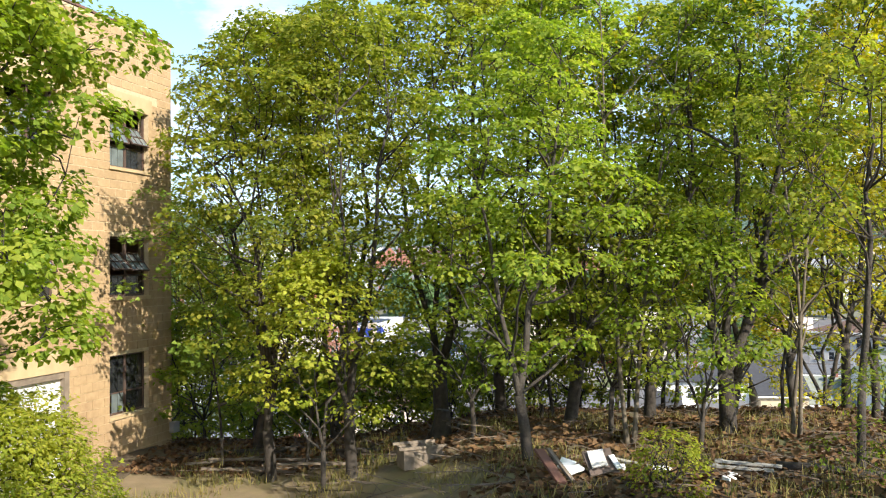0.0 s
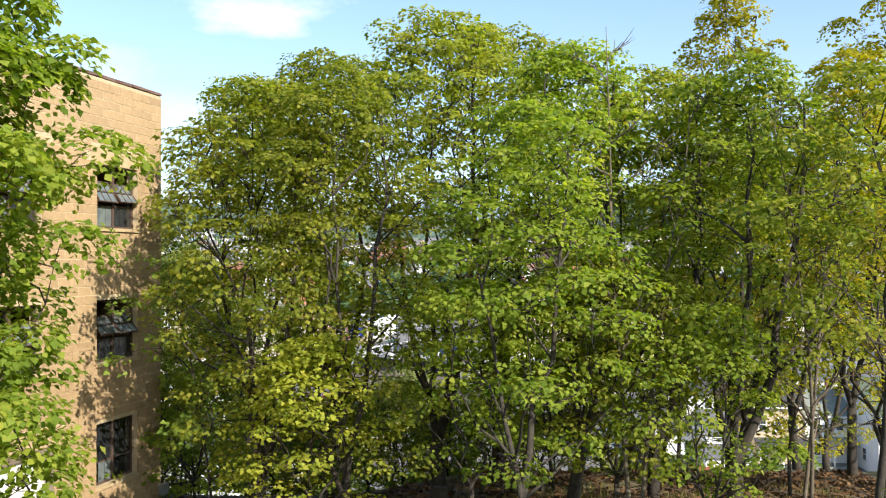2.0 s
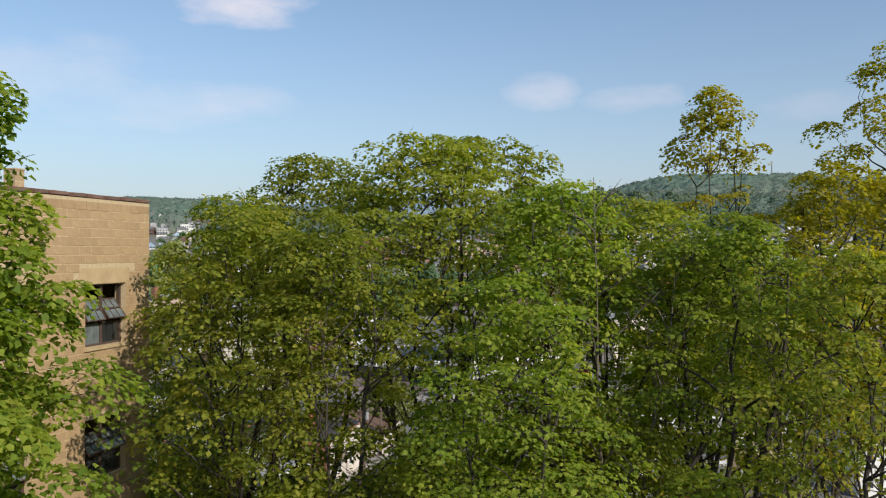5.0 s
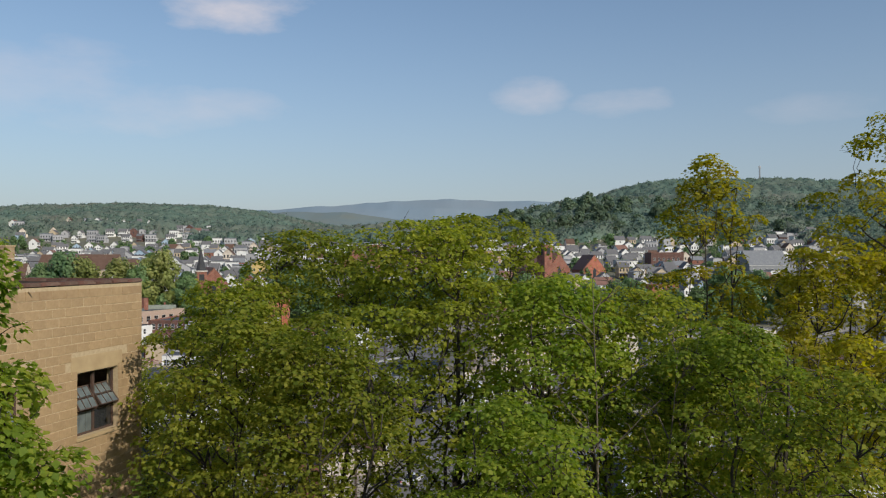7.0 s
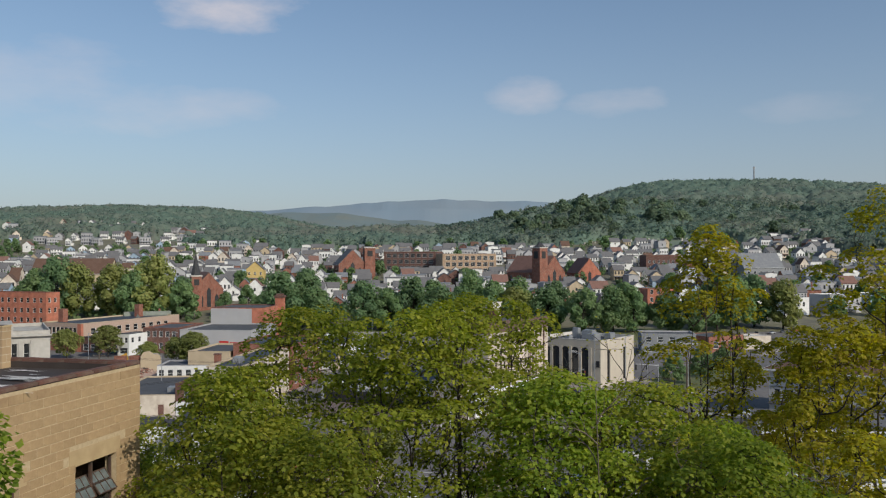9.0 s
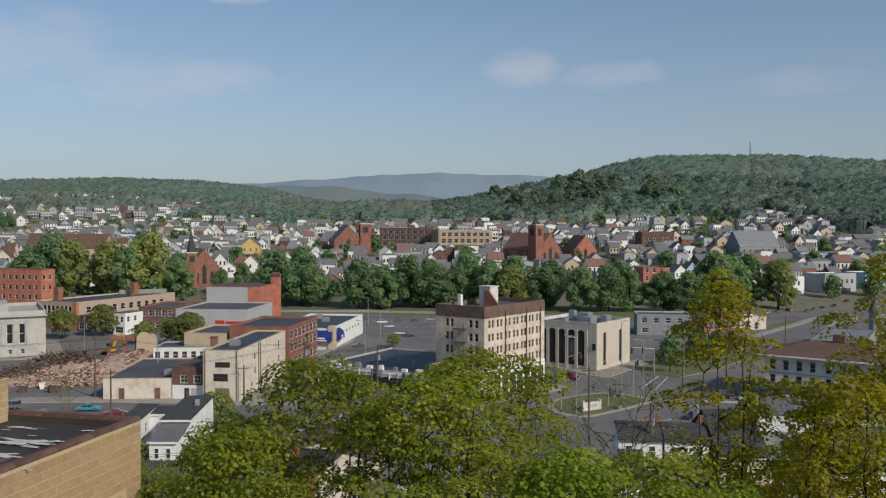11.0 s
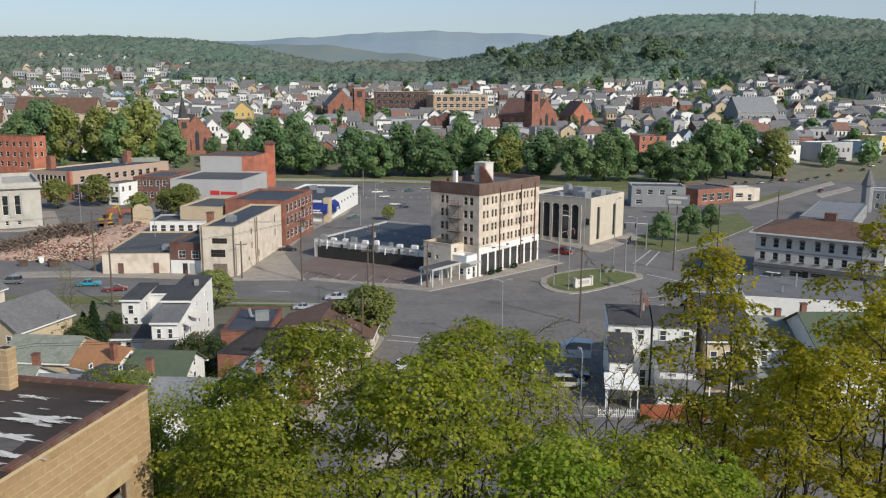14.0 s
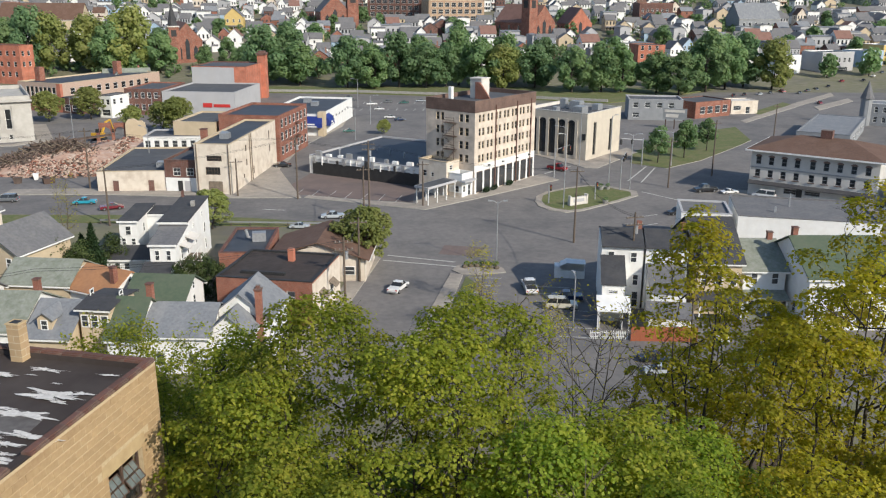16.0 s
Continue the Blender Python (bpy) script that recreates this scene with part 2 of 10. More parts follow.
M_SOIL = material("leaf_litter", (0.058, 0.040, 0.025), (0.11, 0.078, 0.044), 0.95, 5.0, c3=(0.085, 0.095, 0.03), stain=0.75, stain_scale=0.4, bump=0.8, bump_scale=14)
M_TOWNGROUND = material("town_ground", (0.13, 0.135, 0.07), (0.19, 0.17, 0.12), 0.95, 0.35, c3=(0.11, 0.105, 0.095), stain=0.8, stain_scale=0.05)
M_DIRT = material("dirt_track", (0.22, 0.162, 0.09), (0.16, 0.12, 0.065), 0.95, 3.0, c3=(0.16, 0.15, 0.05), stain=0.7, stain_scale=0.7, bump=0.4, bump_scale=18)
# floor colour lightened with haze, which keeps gaps between crowns pale
M_WOODFLOOR = material("hazed_forest_floor", (0.125, 0.17, 0.13), (0.15, 0.18, 0.135), 0.95, 0.05)
M_BARK = material("bark", (0.055, 0.044, 0.034), (0.026, 0.021, 0.017), 0.95, 9.0, bump=0.9, bump_scale=22, c3=(0.085, 0.078, 0.062), stain=0.5, stain_scale=1.6)
M_BARK_PALE = material("pale_bark", (0.16, 0.13, 0.09), (0.08, 0.065, 0.05), 0.95, 9.0, bump=0.6, bump_scale=22)
M_LEAF_MAPLE = leaf_material("maple_leaves", [(0.13, 0.18, 0.024), (0.22, 0.27, 0.035), (0.32, 0.345, 0.05), (0.42, 0.405, 0.065)], 0.58)
M_LEAF_FRESH = leaf_material("fresh_green_leaves", [(0.115, 0.185, 0.024), (0.195, 0.27, 0.035), (0.28, 0.34, 0.048), (0.37, 0.395, 0.06)], 0.58)
M_LEAF_GOLD = leaf_material("young_maple_leaves", [(0.17, 0.22, 0.026), (0.27, 0.315, 0.04), (0.365, 0.385, 0.055), (0.42, 0.40, 0.06)], 0.58)
M_LEAF_DARK = leaf_material("shade_leaves", [(0.09, 0.15, 0.022), (0.145, 0.21, 0.032), (0.20, 0.26, 0.042)], 0.42)
M_LEAF_YELLOW = leaf_material("yellow_green_leaves", [(0.22, 0.235, 0.024), (0.33, 0.32, 0.034), (0.42, 0.375, 0.042), (0.34, 0.27, 0.036)], 0.58)
# town and creek greens are shifted bluer, standing in for haze
M_LEAF_TOWN = leaf_material("hazed_town_leaves", [(0.125, 0.215, 0.105), (0.195, 0.285, 0.13), (0.27, 0.345, 0.155)], 0.5, patch=0.16, single=0.35)
M_LEAF_CREEK = leaf_material("hazed_creek_leaves", [(0.105, 0.19, 0.10), (0.16, 0.245, 0.12), (0.215, 0.29, 0.14)], 0.5, patch=0.16, single=0.35)
M_LEAF_SPRING = leaf_material("young_town_leaves", [(0.19, 0.235, 0.075), (0.27, 0.30, 0.10), (0.32, 0.31, 0.12)], 0.45, patch=0.16, single=0.35)
# spur, canopy and hill greens have distance haze mixed into their colour
M_LEAF_SPUR = leaf_material("hazed_spur_leaves", [(0.13, 0.20, 0.135), (0.175, 0.235, 0.145), (0.215, 0.255, 0.16)], 0.5, patch=0.1, single=0.3)
M_CANOPY = material("hazed_canopy", (0.082, 0.132, 0.108), (0.135, 0.185, 0.143), 1.0, 0.09, c3=(0.155, 0.146, 0.122), stain=0.7, stain_scale=0.007, spec=0.05)
M_LEAF_HILL = leaf_material("hazed_hill_leaves", [(0.095, 0.15, 0.122), (0.135, 0.19, 0.148), (0.17, 0.22, 0.165), (0.20, 0.205, 0.165)], 0.5, patch=0.02, single=0.7)
M_NEEDLE = leaf_material("dark_needles", [(0.016, 0.034, 0.014), (0.03, 0.055, 0.02)], 0.15)
M_HEDGE = leaf_material("yew_needles", [(0.03, 0.055, 0.016), (0.055, 0.08, 0.024), (0.085, 0.105, 0.035)], 0.2)
M_TWIG = material("fallen_twigs", (0.16, 0.12, 0.085), (0.08, 0.06, 0.045), 0.95, 8)

M_BLOCK = material("tan_block", (0.42, 0.295, 0.16), (0.345, 0.235, 0.125), 0.9, 7.0, bump=0.5, bump_scale=26, c3=(0.27, 0.175, 0.095), stain=0.6, stain_scale=0.8, vary=0.07)
M_MORTAR = material("pale_mortar", (0.52, 0.41, 0.26), (0.43, 0.33, 0.2), 0.95, 12)
M_LINTEL = material("smooth_render", (0.49, 0.37, 0.21), (0.42, 0.31, 0.17), 0.9, 3.0, c3=(0.36, 0.25, 0.14), stain=0.5, stain_scale=0.9)
M_COPING = material("clay_coping", (0.135, 0.062, 0.043), (0.095, 0.046, 0.036), 0.8, 6.0, c3=(0.21, 0.16, 0.12), stain=0.55, stain_scale=3, vary=0.2)
M_FELT = material("roofing_felt", (0.13, 0.12, 0.115), (0.09, 0.082, 0.078), 0.9, 5.0, c3=(0.06, 0.052, 0.048), stain=0.7, stain_scale=1.3)
M_TAR = material("tar_roof", (0.034, 0.024, 0.020), (0.046, 0.035, 0.030), 0.85, 1.2, c3=(0.07, 0.056, 0.048), stain=0.5, stain_scale=0.5)
M_TARPATCH = material("silver_roof_paint", (0.68, 0.66, 0.62), (0.5, 0.48, 0.45), 0.7, 9.0)
M_RUST = material("rusty_steel", (0.10, 0.055, 0.035), (0.06, 0.045, 0.04), 0.8, 8)
M_OLDGLASS = material("dusty_glass", (0.17, 0.20, 0.20), (0.11, 0.13, 0.13), 0.22, 5.0, spec=0.8)
M_DARKGLASS = material("dark_glass", (0.018, 0.02, 0.022), (0.03, 0.032, 0.034), 0.12, 0.6, spec=0.7)
M_GLASS = material("window_glass", (0.035, 0.04, 0.045), (0.06, 0.065, 0.07), 0.1, 0.5, spec=0.8)
M_WHITE = material("white_paint", (0.76, 0.76, 0.74), (0.69, 0.69, 0.67), 0.7, 0.8, c3=(0.64, 0.62, 0.575), stain=0.55, stain_scale=0.5)
M_CREAM = material("cream_render", (0.66, 0.59, 0.50), (0.60, 0.53, 0.44), 0.85, 0.7, c3=(0.46, 0.38, 0.30), stain=0.8, stain_scale=0.5)
M_BANK = material("bank_stone", (0.55, 0.49, 0.40), (0.48, 0.43, 0.35), 0.8, 0.5, c3=(0.42, 0.37, 0.31), stain=0.5, stain_scale=0.3)
M_HOTEL = brickwork("hotel_brick", (0.60, 0.51, 0.42), (0.55, 0.465, 0.38), (0.57, 0.51, 0.44), 0.4, 0.15)
M_HOTELTOP = brickwork("hotel_brown_band", (0.15, 0.092, 0.072), (0.125, 0.078, 0.062), (0.16, 0.12, 0.1), 0.4, 0.15)
M_BRICK = brickwork("red_brick", (0.27, 0.095, 0.058), (0.21, 0.075, 0.05), (0.27, 0.17, 0.13))
M_BRICKDARK = brickwork("dark_brick", (0.15, 0.062, 0.045), (0.115, 0.05, 0.04), (0.16, 0.12, 0.1))
M_ORANGE = brickwork("orange_brick", (0.46, 0.155, 0.09), (0.40, 0.13, 0.08), (0.38, 0.18, 0.125))
M_STONEWHITE = material("pale_limestone", (0.62, 0.59, 0.54), (0.55, 0.52, 0.47), 0.85, 0.6, c3=(0.45, 0.42, 0.38), stain=0.6, stain_scale=0.3)
M_GREYWALL = material("grey_render", (0.40, 0.40, 0.41), (0.34, 0.34, 0.35), 0.85, 0.4, c3=(0.46, 0.45, 0.44), stain=0.5, stain_scale=0.2)
M_GREYSTONE = material("grey_siding", (0.26, 0.27, 0.28), (0.22, 0.23, 0.24), 0.85, 0.7)
M_BLUESIDE = material("blue_siding", (0.34, 0.45, 0.55), (0.30, 0.40, 0.50), 0.8, 0.7)
M_YELLOWSIDE = material("yellow_siding", (0.60, 0.44, 0.17), (0.53, 0.38, 0.14), 0.8, 0.7)
M_TANSIDE = material("tan_siding", (0.52, 0.42, 0.29), (0.46, 0.37, 0.25), 0.8, 0.7)
# dark shingle greyed for the far houses, with haze painted in
M_ROOF_HAZED = material("hazed_dark_shingle", (0.155, 0.152, 0.155), (0.12, 0.118, 0.12), 0.9, 1.2, c3=(0.20, 0.19, 0.185), stain=0.6, stain_scale=0.15)
M_ROOF_GREY = material("grey_shingle", (0.15, 0.15, 0.155), (0.11, 0.11, 0.115), 0.92, 2.5, c3=(0.2, 0.19, 0.18), stain=0.5, stain_scale=0.5, bump=0.4, bump_scale=9)
M_ROOF_DARK = material("dark_shingle", (0.05, 0.052, 0.058), (0.038, 0.038, 0.042), 0.9, 2.5, c3=(0.08, 0.078, 0.075), stain=0.5, stain_scale=0.4, bump=0.4, bump_scale=9)
M_ROOF_BROWN = material("brown_shingle", (0.135, 0.075, 0.05), (0.10, 0.057, 0.04), 0.9, 2.5, c3=(0.16, 0.10, 0.075), stain=0.5, stain_scale=0.4, bump=0.4, bump_scale=9)
M_ROOF_GREEN = material("green_shingle", (0.065, 0.095, 0.062), (0.085, 0.11, 0.07), 0.9, 2.5, c3=(0.11, 0.12, 0.085), stain=0.5, stain_scale=0.4, bump=0.4, bump_scale=9)
M_ROOF_MOSS = material("mossy_slate", (0.19, 0.21, 0.16), (0.25, 0.26, 0.235), 0.9, 3.0, c3=(0.12, 0.14, 0.10), stain=0.6, stain_scale=0.9)
M_ROOF_ORANGE = material("orange_shingle", (0.40, 0.20, 0.095), (0.34, 0.165, 0.08), 0.9, 2.5, c3=(0.28, 0.15, 0.085), stain=0.5, stain_scale=0.5)
M_ROOF_SLATE = material("blue_slate", (0.20, 0.212, 0.228), (0.15, 0.16, 0.175), 0.85, 3.5, c3=(0.26, 0.262, 0.262), stain=0.6, stain_scale=0.7, bump=0.4, bump_scale=9)
M_ROOF_PINK = material("faded_red_shingle", (0.24, 0.13, 0.10), (0.19, 0.105, 0.085), 0.9, 2.5, stain=0.4, stain_scale=0.4)
M_FLATROOF = material("flat_roofing", (0.075, 0.08, 0.09), (0.06, 0.063, 0.07), 0.85, 0.6, c3=(0.12, 0.12, 0.12), stain=0.5, stain_scale=0.2)
M_BLACKROOF = material("black_membrane", (0.045, 0.052, 0.064), (0.036, 0.04, 0.05), 0.6, 0.5, c3=(0.075, 0.08, 0.09), stain=0.4, stain_scale=0.2)
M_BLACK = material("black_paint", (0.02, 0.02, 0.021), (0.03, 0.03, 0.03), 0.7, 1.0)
M_METAL = material("galvanised_metal", (0.42, 0.43, 0.44), (0.33, 0.34, 0.35), 0.5, 3.0, metal=0.6)
M_POLEWOOD = material("pole_timber", (0.13, 0.10, 0.075), (0.09, 0.07, 0.055), 0.95, 6)
M_TIMBER = material("weathered_timber", (0.24, 0.19, 0.14), (0.15, 0.12, 0.09), 0.95, 5, c3=(0.09, 0.07, 0.055), stain=0.5, stain_scale=2)
M_BLUEAWN = material("blue_awning", (0.012, 0.03, 0.20), (0.01, 0.025, 0.16), 0.6, 1.0)
M_RED = material("red_paint", (0.50, 0.035, 0.03), (0.42, 0.03, 0.03), 0.5, 1.0)
M_YELLOWPAINT = material("machine_yellow", (0.60, 0.34, 0.03), (0.5, 0.28, 0.03), 0.5, 1.0)
M_RUBBLE = material("rubble", (0.40, 0.27, 0.20), (0.28, 0.17, 0.13), 0.95, 1.2, c3=(0.45, 0.38, 0.32), stain=0.7, stain_scale=0.5, vary=0.2)
M_RUBBLE_DARK = material("charred_timber", (0.075, 0.055, 0.045), (0.14, 0.10, 0.08), 0.95, 1.5)
M_TYRE = material("tyre_rubber", (0.018, 0.018, 0.018), (0.03, 0.03, 0.03), 0.9, 5)
M_RIM = material("wheel_rim", (0.45, 0.45, 0.46), (0.35, 0.35, 0.36), 0.35, 5, metal=0.8)
M_CONCRETE = material("raw_concrete", (0.34, 0.33, 0.31), (0.26, 0.25, 0.23), 0.9, 3, c3=(0.2, 0.19, 0.17), stain=0.5, stain_scale=1)


def car_paint(name, c, rough=0.25):
    mt = material(name, c, [v * 0.92 for v in c], rough, 2.0, spec=0.6)
    mt.node_tree.nodes["Principled BSDF"].inputs["Coat Weight"].default_value = 0.5
    return mt


CAR_PAINT = {k: car_paint("car_" + k, c) for k, c in dict(white=(0.74, 0.74, 0.73), silver=(0.42, 0.45, 0.47), black=(0.02, 0.021, 0.024), red=(0.30, 0.02, 0.025),
             maroon=(0.16, 0.02, 0.03), teal=(0.03, 0.30, 0.40), grey=(0.14, 0.15, 0.16), beige=(0.52, 0.49, 0.40), navy=(0.02, 0.035, 0.08), green=(0.05, 0.14, 0.12)).items()}

M_PINKBRICK = material("buff_brick", (0.46, 0.34, 0.27), (0.38, 0.28, 0.22), 0.9, 2.0, bump=0.2, bump_scale=6)
M_INN = material("inn_render", (0.56, 0.54, 0.50), (0.49, 0.47, 0.44), 0.85, 0.5, c3=(0.42, 0.40, 0.37), stain=0.6, stain_scale=0.3)
M_LIMESTONE = material("grey_limestone", (0.47, 0.45, 0.41), (0.40, 0.38, 0.34), 0.85, 0.8, c3=(0.33, 0.31, 0.28), stain=0.7, stain_scale=0.25)

# ---- ground ----
TOWN = -14.5


def step(a, b, v):
    t = min(max((v - a) / (b - a), 0.0), 1.0)
    return t * t * (3 - 2 * t)


def ground_z(x, y):
    """Height of the one ground sheet: a terrace on the hillside, the bank, the flat town, and the hills behind it."""
    near = 1.5 + 1.25 * step(-4.5, 1.5, x) * step(6, 12.5, y) * (1 - 0.35 * step(17, 21, y))
    near += 0.10 * noise.noise(Vector((x * 0.9, y * 0.9, 0))) + 0.05 * noise.noise(Vector((x * 3, y * 3, 4)))
    town = TOWN
    if y > 335:
        town += 0.078 * (min(y, 950) - 335)
    if y > 600:
        right = step(40, 340, x)
        town += 79 * right * math.exp(-((y - 1270) / 330) ** 2) * (1 - 0.12 * step(480, 700, x))
        town += 24 * math.exp(-(((x - 155) / 110) ** 2 + ((y - 870) / 130) ** 2))
        left = step(-120, -420, x) * (1 - 0.25 * step(-520, -800, x))
        town += 44 * left * math.exp(-((y - 1330) / 300) ** 2)
        town += 26 * step(60, -300, x) * math.exp(-((y - 1650) / 260) ** 2)
        town += 5 * noise.noise(Vector((x / 120, y / 120, 0)))
    k = step(20.5, 60, y)
    if y < 2:
        k = 0.0
    return near * (1 - k) + town * k


def axis_steps(spans):
    out = []
    for a, b, n in spans:
        out += [a + (b - a) * i / n for i in range(n)]
    return out + [spans[-1][1]]


def build_ground():
    xs = axis_steps([(-2600, -600, 20), (-600, -100, 22), (-100, -16, 18), (-16, 16, 64), (16, 100, 18), (100, 800, 30), (800, 2600, 18)])
    ys = axis_steps([(-300, -20, 8), (-20, 4, 12), (4, 26, 44), (26, 64, 20), (64, 340, 14), (340, 1900, 70), (1900, 4800, 14)])
    me = bpy.data.meshes.new("ground")
    v = [(x, y, ground_z(x, y)) for y in ys for x in xs]
    w = len(xs)
    f, s = [], []
    for j in range(len(ys) - 1):
        for i in range(w - 1):
            f.append((j * w + i, j * w + i + 1, (j + 1) * w + i + 1, (j + 1) * w + i))
            cx, cy = (xs[i] + xs[i + 1]) / 2, (ys[j] + ys[j + 1]) / 2
            if cy > 900 or (cy > 700 and cx > 150):
                s.append(2)
            elif cy < 62:
                track = cy < 18.6 + 0.7 * math.sin(cx * 0.9) and cx < 0.6 + 0.5 * math.sin(cy)
                s.append(3 if track and cy > -20 else 0)
            else:
                s.append(1)
    me.from_pydata(v, [], f)
    for m in (M_SOIL, M_TOWNGROUND, M_WOODFLOOR, M_DIRT):
        me.materials.append(m)
    me.polygons.foreach_set("material_index", s)
    me.polygons.foreach_set("use_smooth", [True] * len(f))
    tagged(new("ground", me), "hillside soil with leaf litter running down to the town floor", "ground", kind="structure")


build_ground()

# haze over the ridges is put into their pale blue base colours
M_RIDGE = material("hazed_far_ridge", (0.20, 0.265, 0.32), (0.22, 0.27, 0.31), 1.0, 0.004, spec=0.0)
M_RIDGE_NEAR = material("hazed_mid_ridge", (0.16, 0.21, 0.22), (0.18, 0.205, 0.19), 1.0, 0.012, spec=0.0)


def ridge(name, y, pts, mat, label):
    """A long wooded ridge: crest heights over x, falling towards the town."""
    ms = Mesh()
    xs = [-2600 + 26 * i for i in range(201)]

    def crest(x):
        for (x0, z0), (x1, z1) in zip(pts, pts[1:]):
            if x0 <= x <= x1:
                return z0 + (z1 - z0) * step(x0, x1, x)
        return pts[-1][1]
    rows = []
    for k, (dy, fz) in enumerate(((-600, -0.3), (-430, 0.15), (-260, 0.55), (-120, 0.82), (0, 1.0), (300, 0.2))):
        rows.append([(x, y + dy + 40 * noise.noise(Vector((x / 300, k, y))), max(crest(x) * fz + 5 * noise.noise(Vector((x / 80, k * 1.3, y / 50))), -14)) for x in xs])
    for a, b in zip(rows, rows[1:]):
        for i in range(len(xs) - 1):
            ms.poly((a[i], a[i + 1], b[i + 1], b[i]))
    solid(name, ms, mat, label, "hill", kind="structure", smooth=True)


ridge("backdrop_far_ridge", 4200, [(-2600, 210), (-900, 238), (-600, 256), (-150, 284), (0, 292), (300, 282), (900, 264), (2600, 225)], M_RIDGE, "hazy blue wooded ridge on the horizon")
ridge("backdrop_mid_ridge", 2500, [(-2600, 125), (-900, 135), (-300, 140), (-80, 118), (130, 92), (420, 120), (2600, 130)], M_RIDGE_NEAR, "wooded ridge beyond the town, tinted blue-green for haze")

# ---- trees ----


def wander(rng, p, d, length, n, bend, lift=0.0):
    pts = [Vector(p)]
    d = Vector(d).normalized()
    for _ in range(n):
        d = (d + Vector((rng.gauss(0, bend), rng.gauss(0, bend), rng.gauss(0, bend) + lift))).normalized()
        pts.append(pts[-1] + d * length / n)
    return pts


def leaves_mesh(name, pos, size, mat, rng_np, up=0.9, shape="maple", bias=None, loose=0.75, tip=None):
    """One mesh of many folded leaves at the given places; tip: where the leaf points, roughly."""
    n = len(pos)
    if shape == "maple":
        base = np.array([(0, 0, 0), (-0.55, 0.22, 0.08), (-0.3, 0.6, 0.03), (0, 1, -0.12), (0.3, 0.6, 0.03), (0.55, 0.22, 0.08)])
        faces = np.array([(0, 3, 2, 1), (0, 5, 4, 3)])
    elif shape == "lobed":
        base = np.array([(0, 0, 0), (-0.17, 0.42, 0.05), (0, 1, -0.12), (0.17, 0.42, 0.05), (-0.6, 0.62, 0), (-0.34, 0.1, 0.06), (0.6, 0.62, 0), (0.34, 0.1, 0.06)])
        faces = np.array([(0, 3, 2, 1), (0, 1, 4, 5), (0, 7, 6, 3)])
    elif shape == "broad":
        base = np.array([(0, 0, 0), (-0.46, 0.46, 0.1), (0, 1, -0.12), (0.46, 0.46, 0.1)])
        faces = np.array([(0, 3, 2, 1)])
    elif shape == "small":
        base = np.array([(0, 0, 0), (-0.28, 0.5, 0.06), (0, 1, -0.05), (0.28, 0.5, 0.06)])
        faces = np.array([(0, 3, 2, 1)])
    else:
        base = np.array([(-0.5, -0.5, 0), (0.5, -0.35, 0.12), (0.45, 0.5, -0.1), (-0.4, 0.45, 0.1)])
        faces = np.array([(0, 1, 2, 3)])
    nrm = rng_np.normal(0, 1, (n, 3)) * loose + (np.array([0, 0, up]) if bias is None else bias)
    nrm /= np.linalg.norm(nrm, axis=1)[:, None]
    t = rng_np.normal(0, 1, (n, 3)) if tip is None else tip + rng_np.normal(0, 0.45, (n, 3))
    t -= nrm * (t * nrm).sum(1)[:, None]
    t /= np.linalg.norm(t, axis=1)[:, None]
    b = np.cross(nrm, t)
    sz = size * rng_np.uniform(0.65, 1.25, n)
    v = pos[:, None, :] + sz[:, None, None] * (base[None, :, 0:1] * b[:, None, :] + base[None, :, 1:2] * t[:, None, :] + base[None, :, 2:3] * nrm[:, None, :])
    k = len(base)
    me = bpy.data.meshes.new(name)
    me.vertices.add(n * k)
    me.vertices.foreach_set("co", v.astype(np.float32).ravel())
    fc = (faces[None] + (np.arange(n) * k)[:, None, None]).reshape(-1, 4)
    me.loops.add(fc.size)
    me.loops.foreach_set("vertex_index", fc.ravel().astype(np.int32))
    me.polygons.add(len(fc))
    me.polygons.foreach_set("loop_start", np.arange(0, fc.size, 4, dtype=np.int32))
    me.polygons.foreach_set("loop_total", np.full(len(fc), 4, dtype=np.int32))
    me.materials.append(mat)
    me.update(calc_edges=True)
    return me


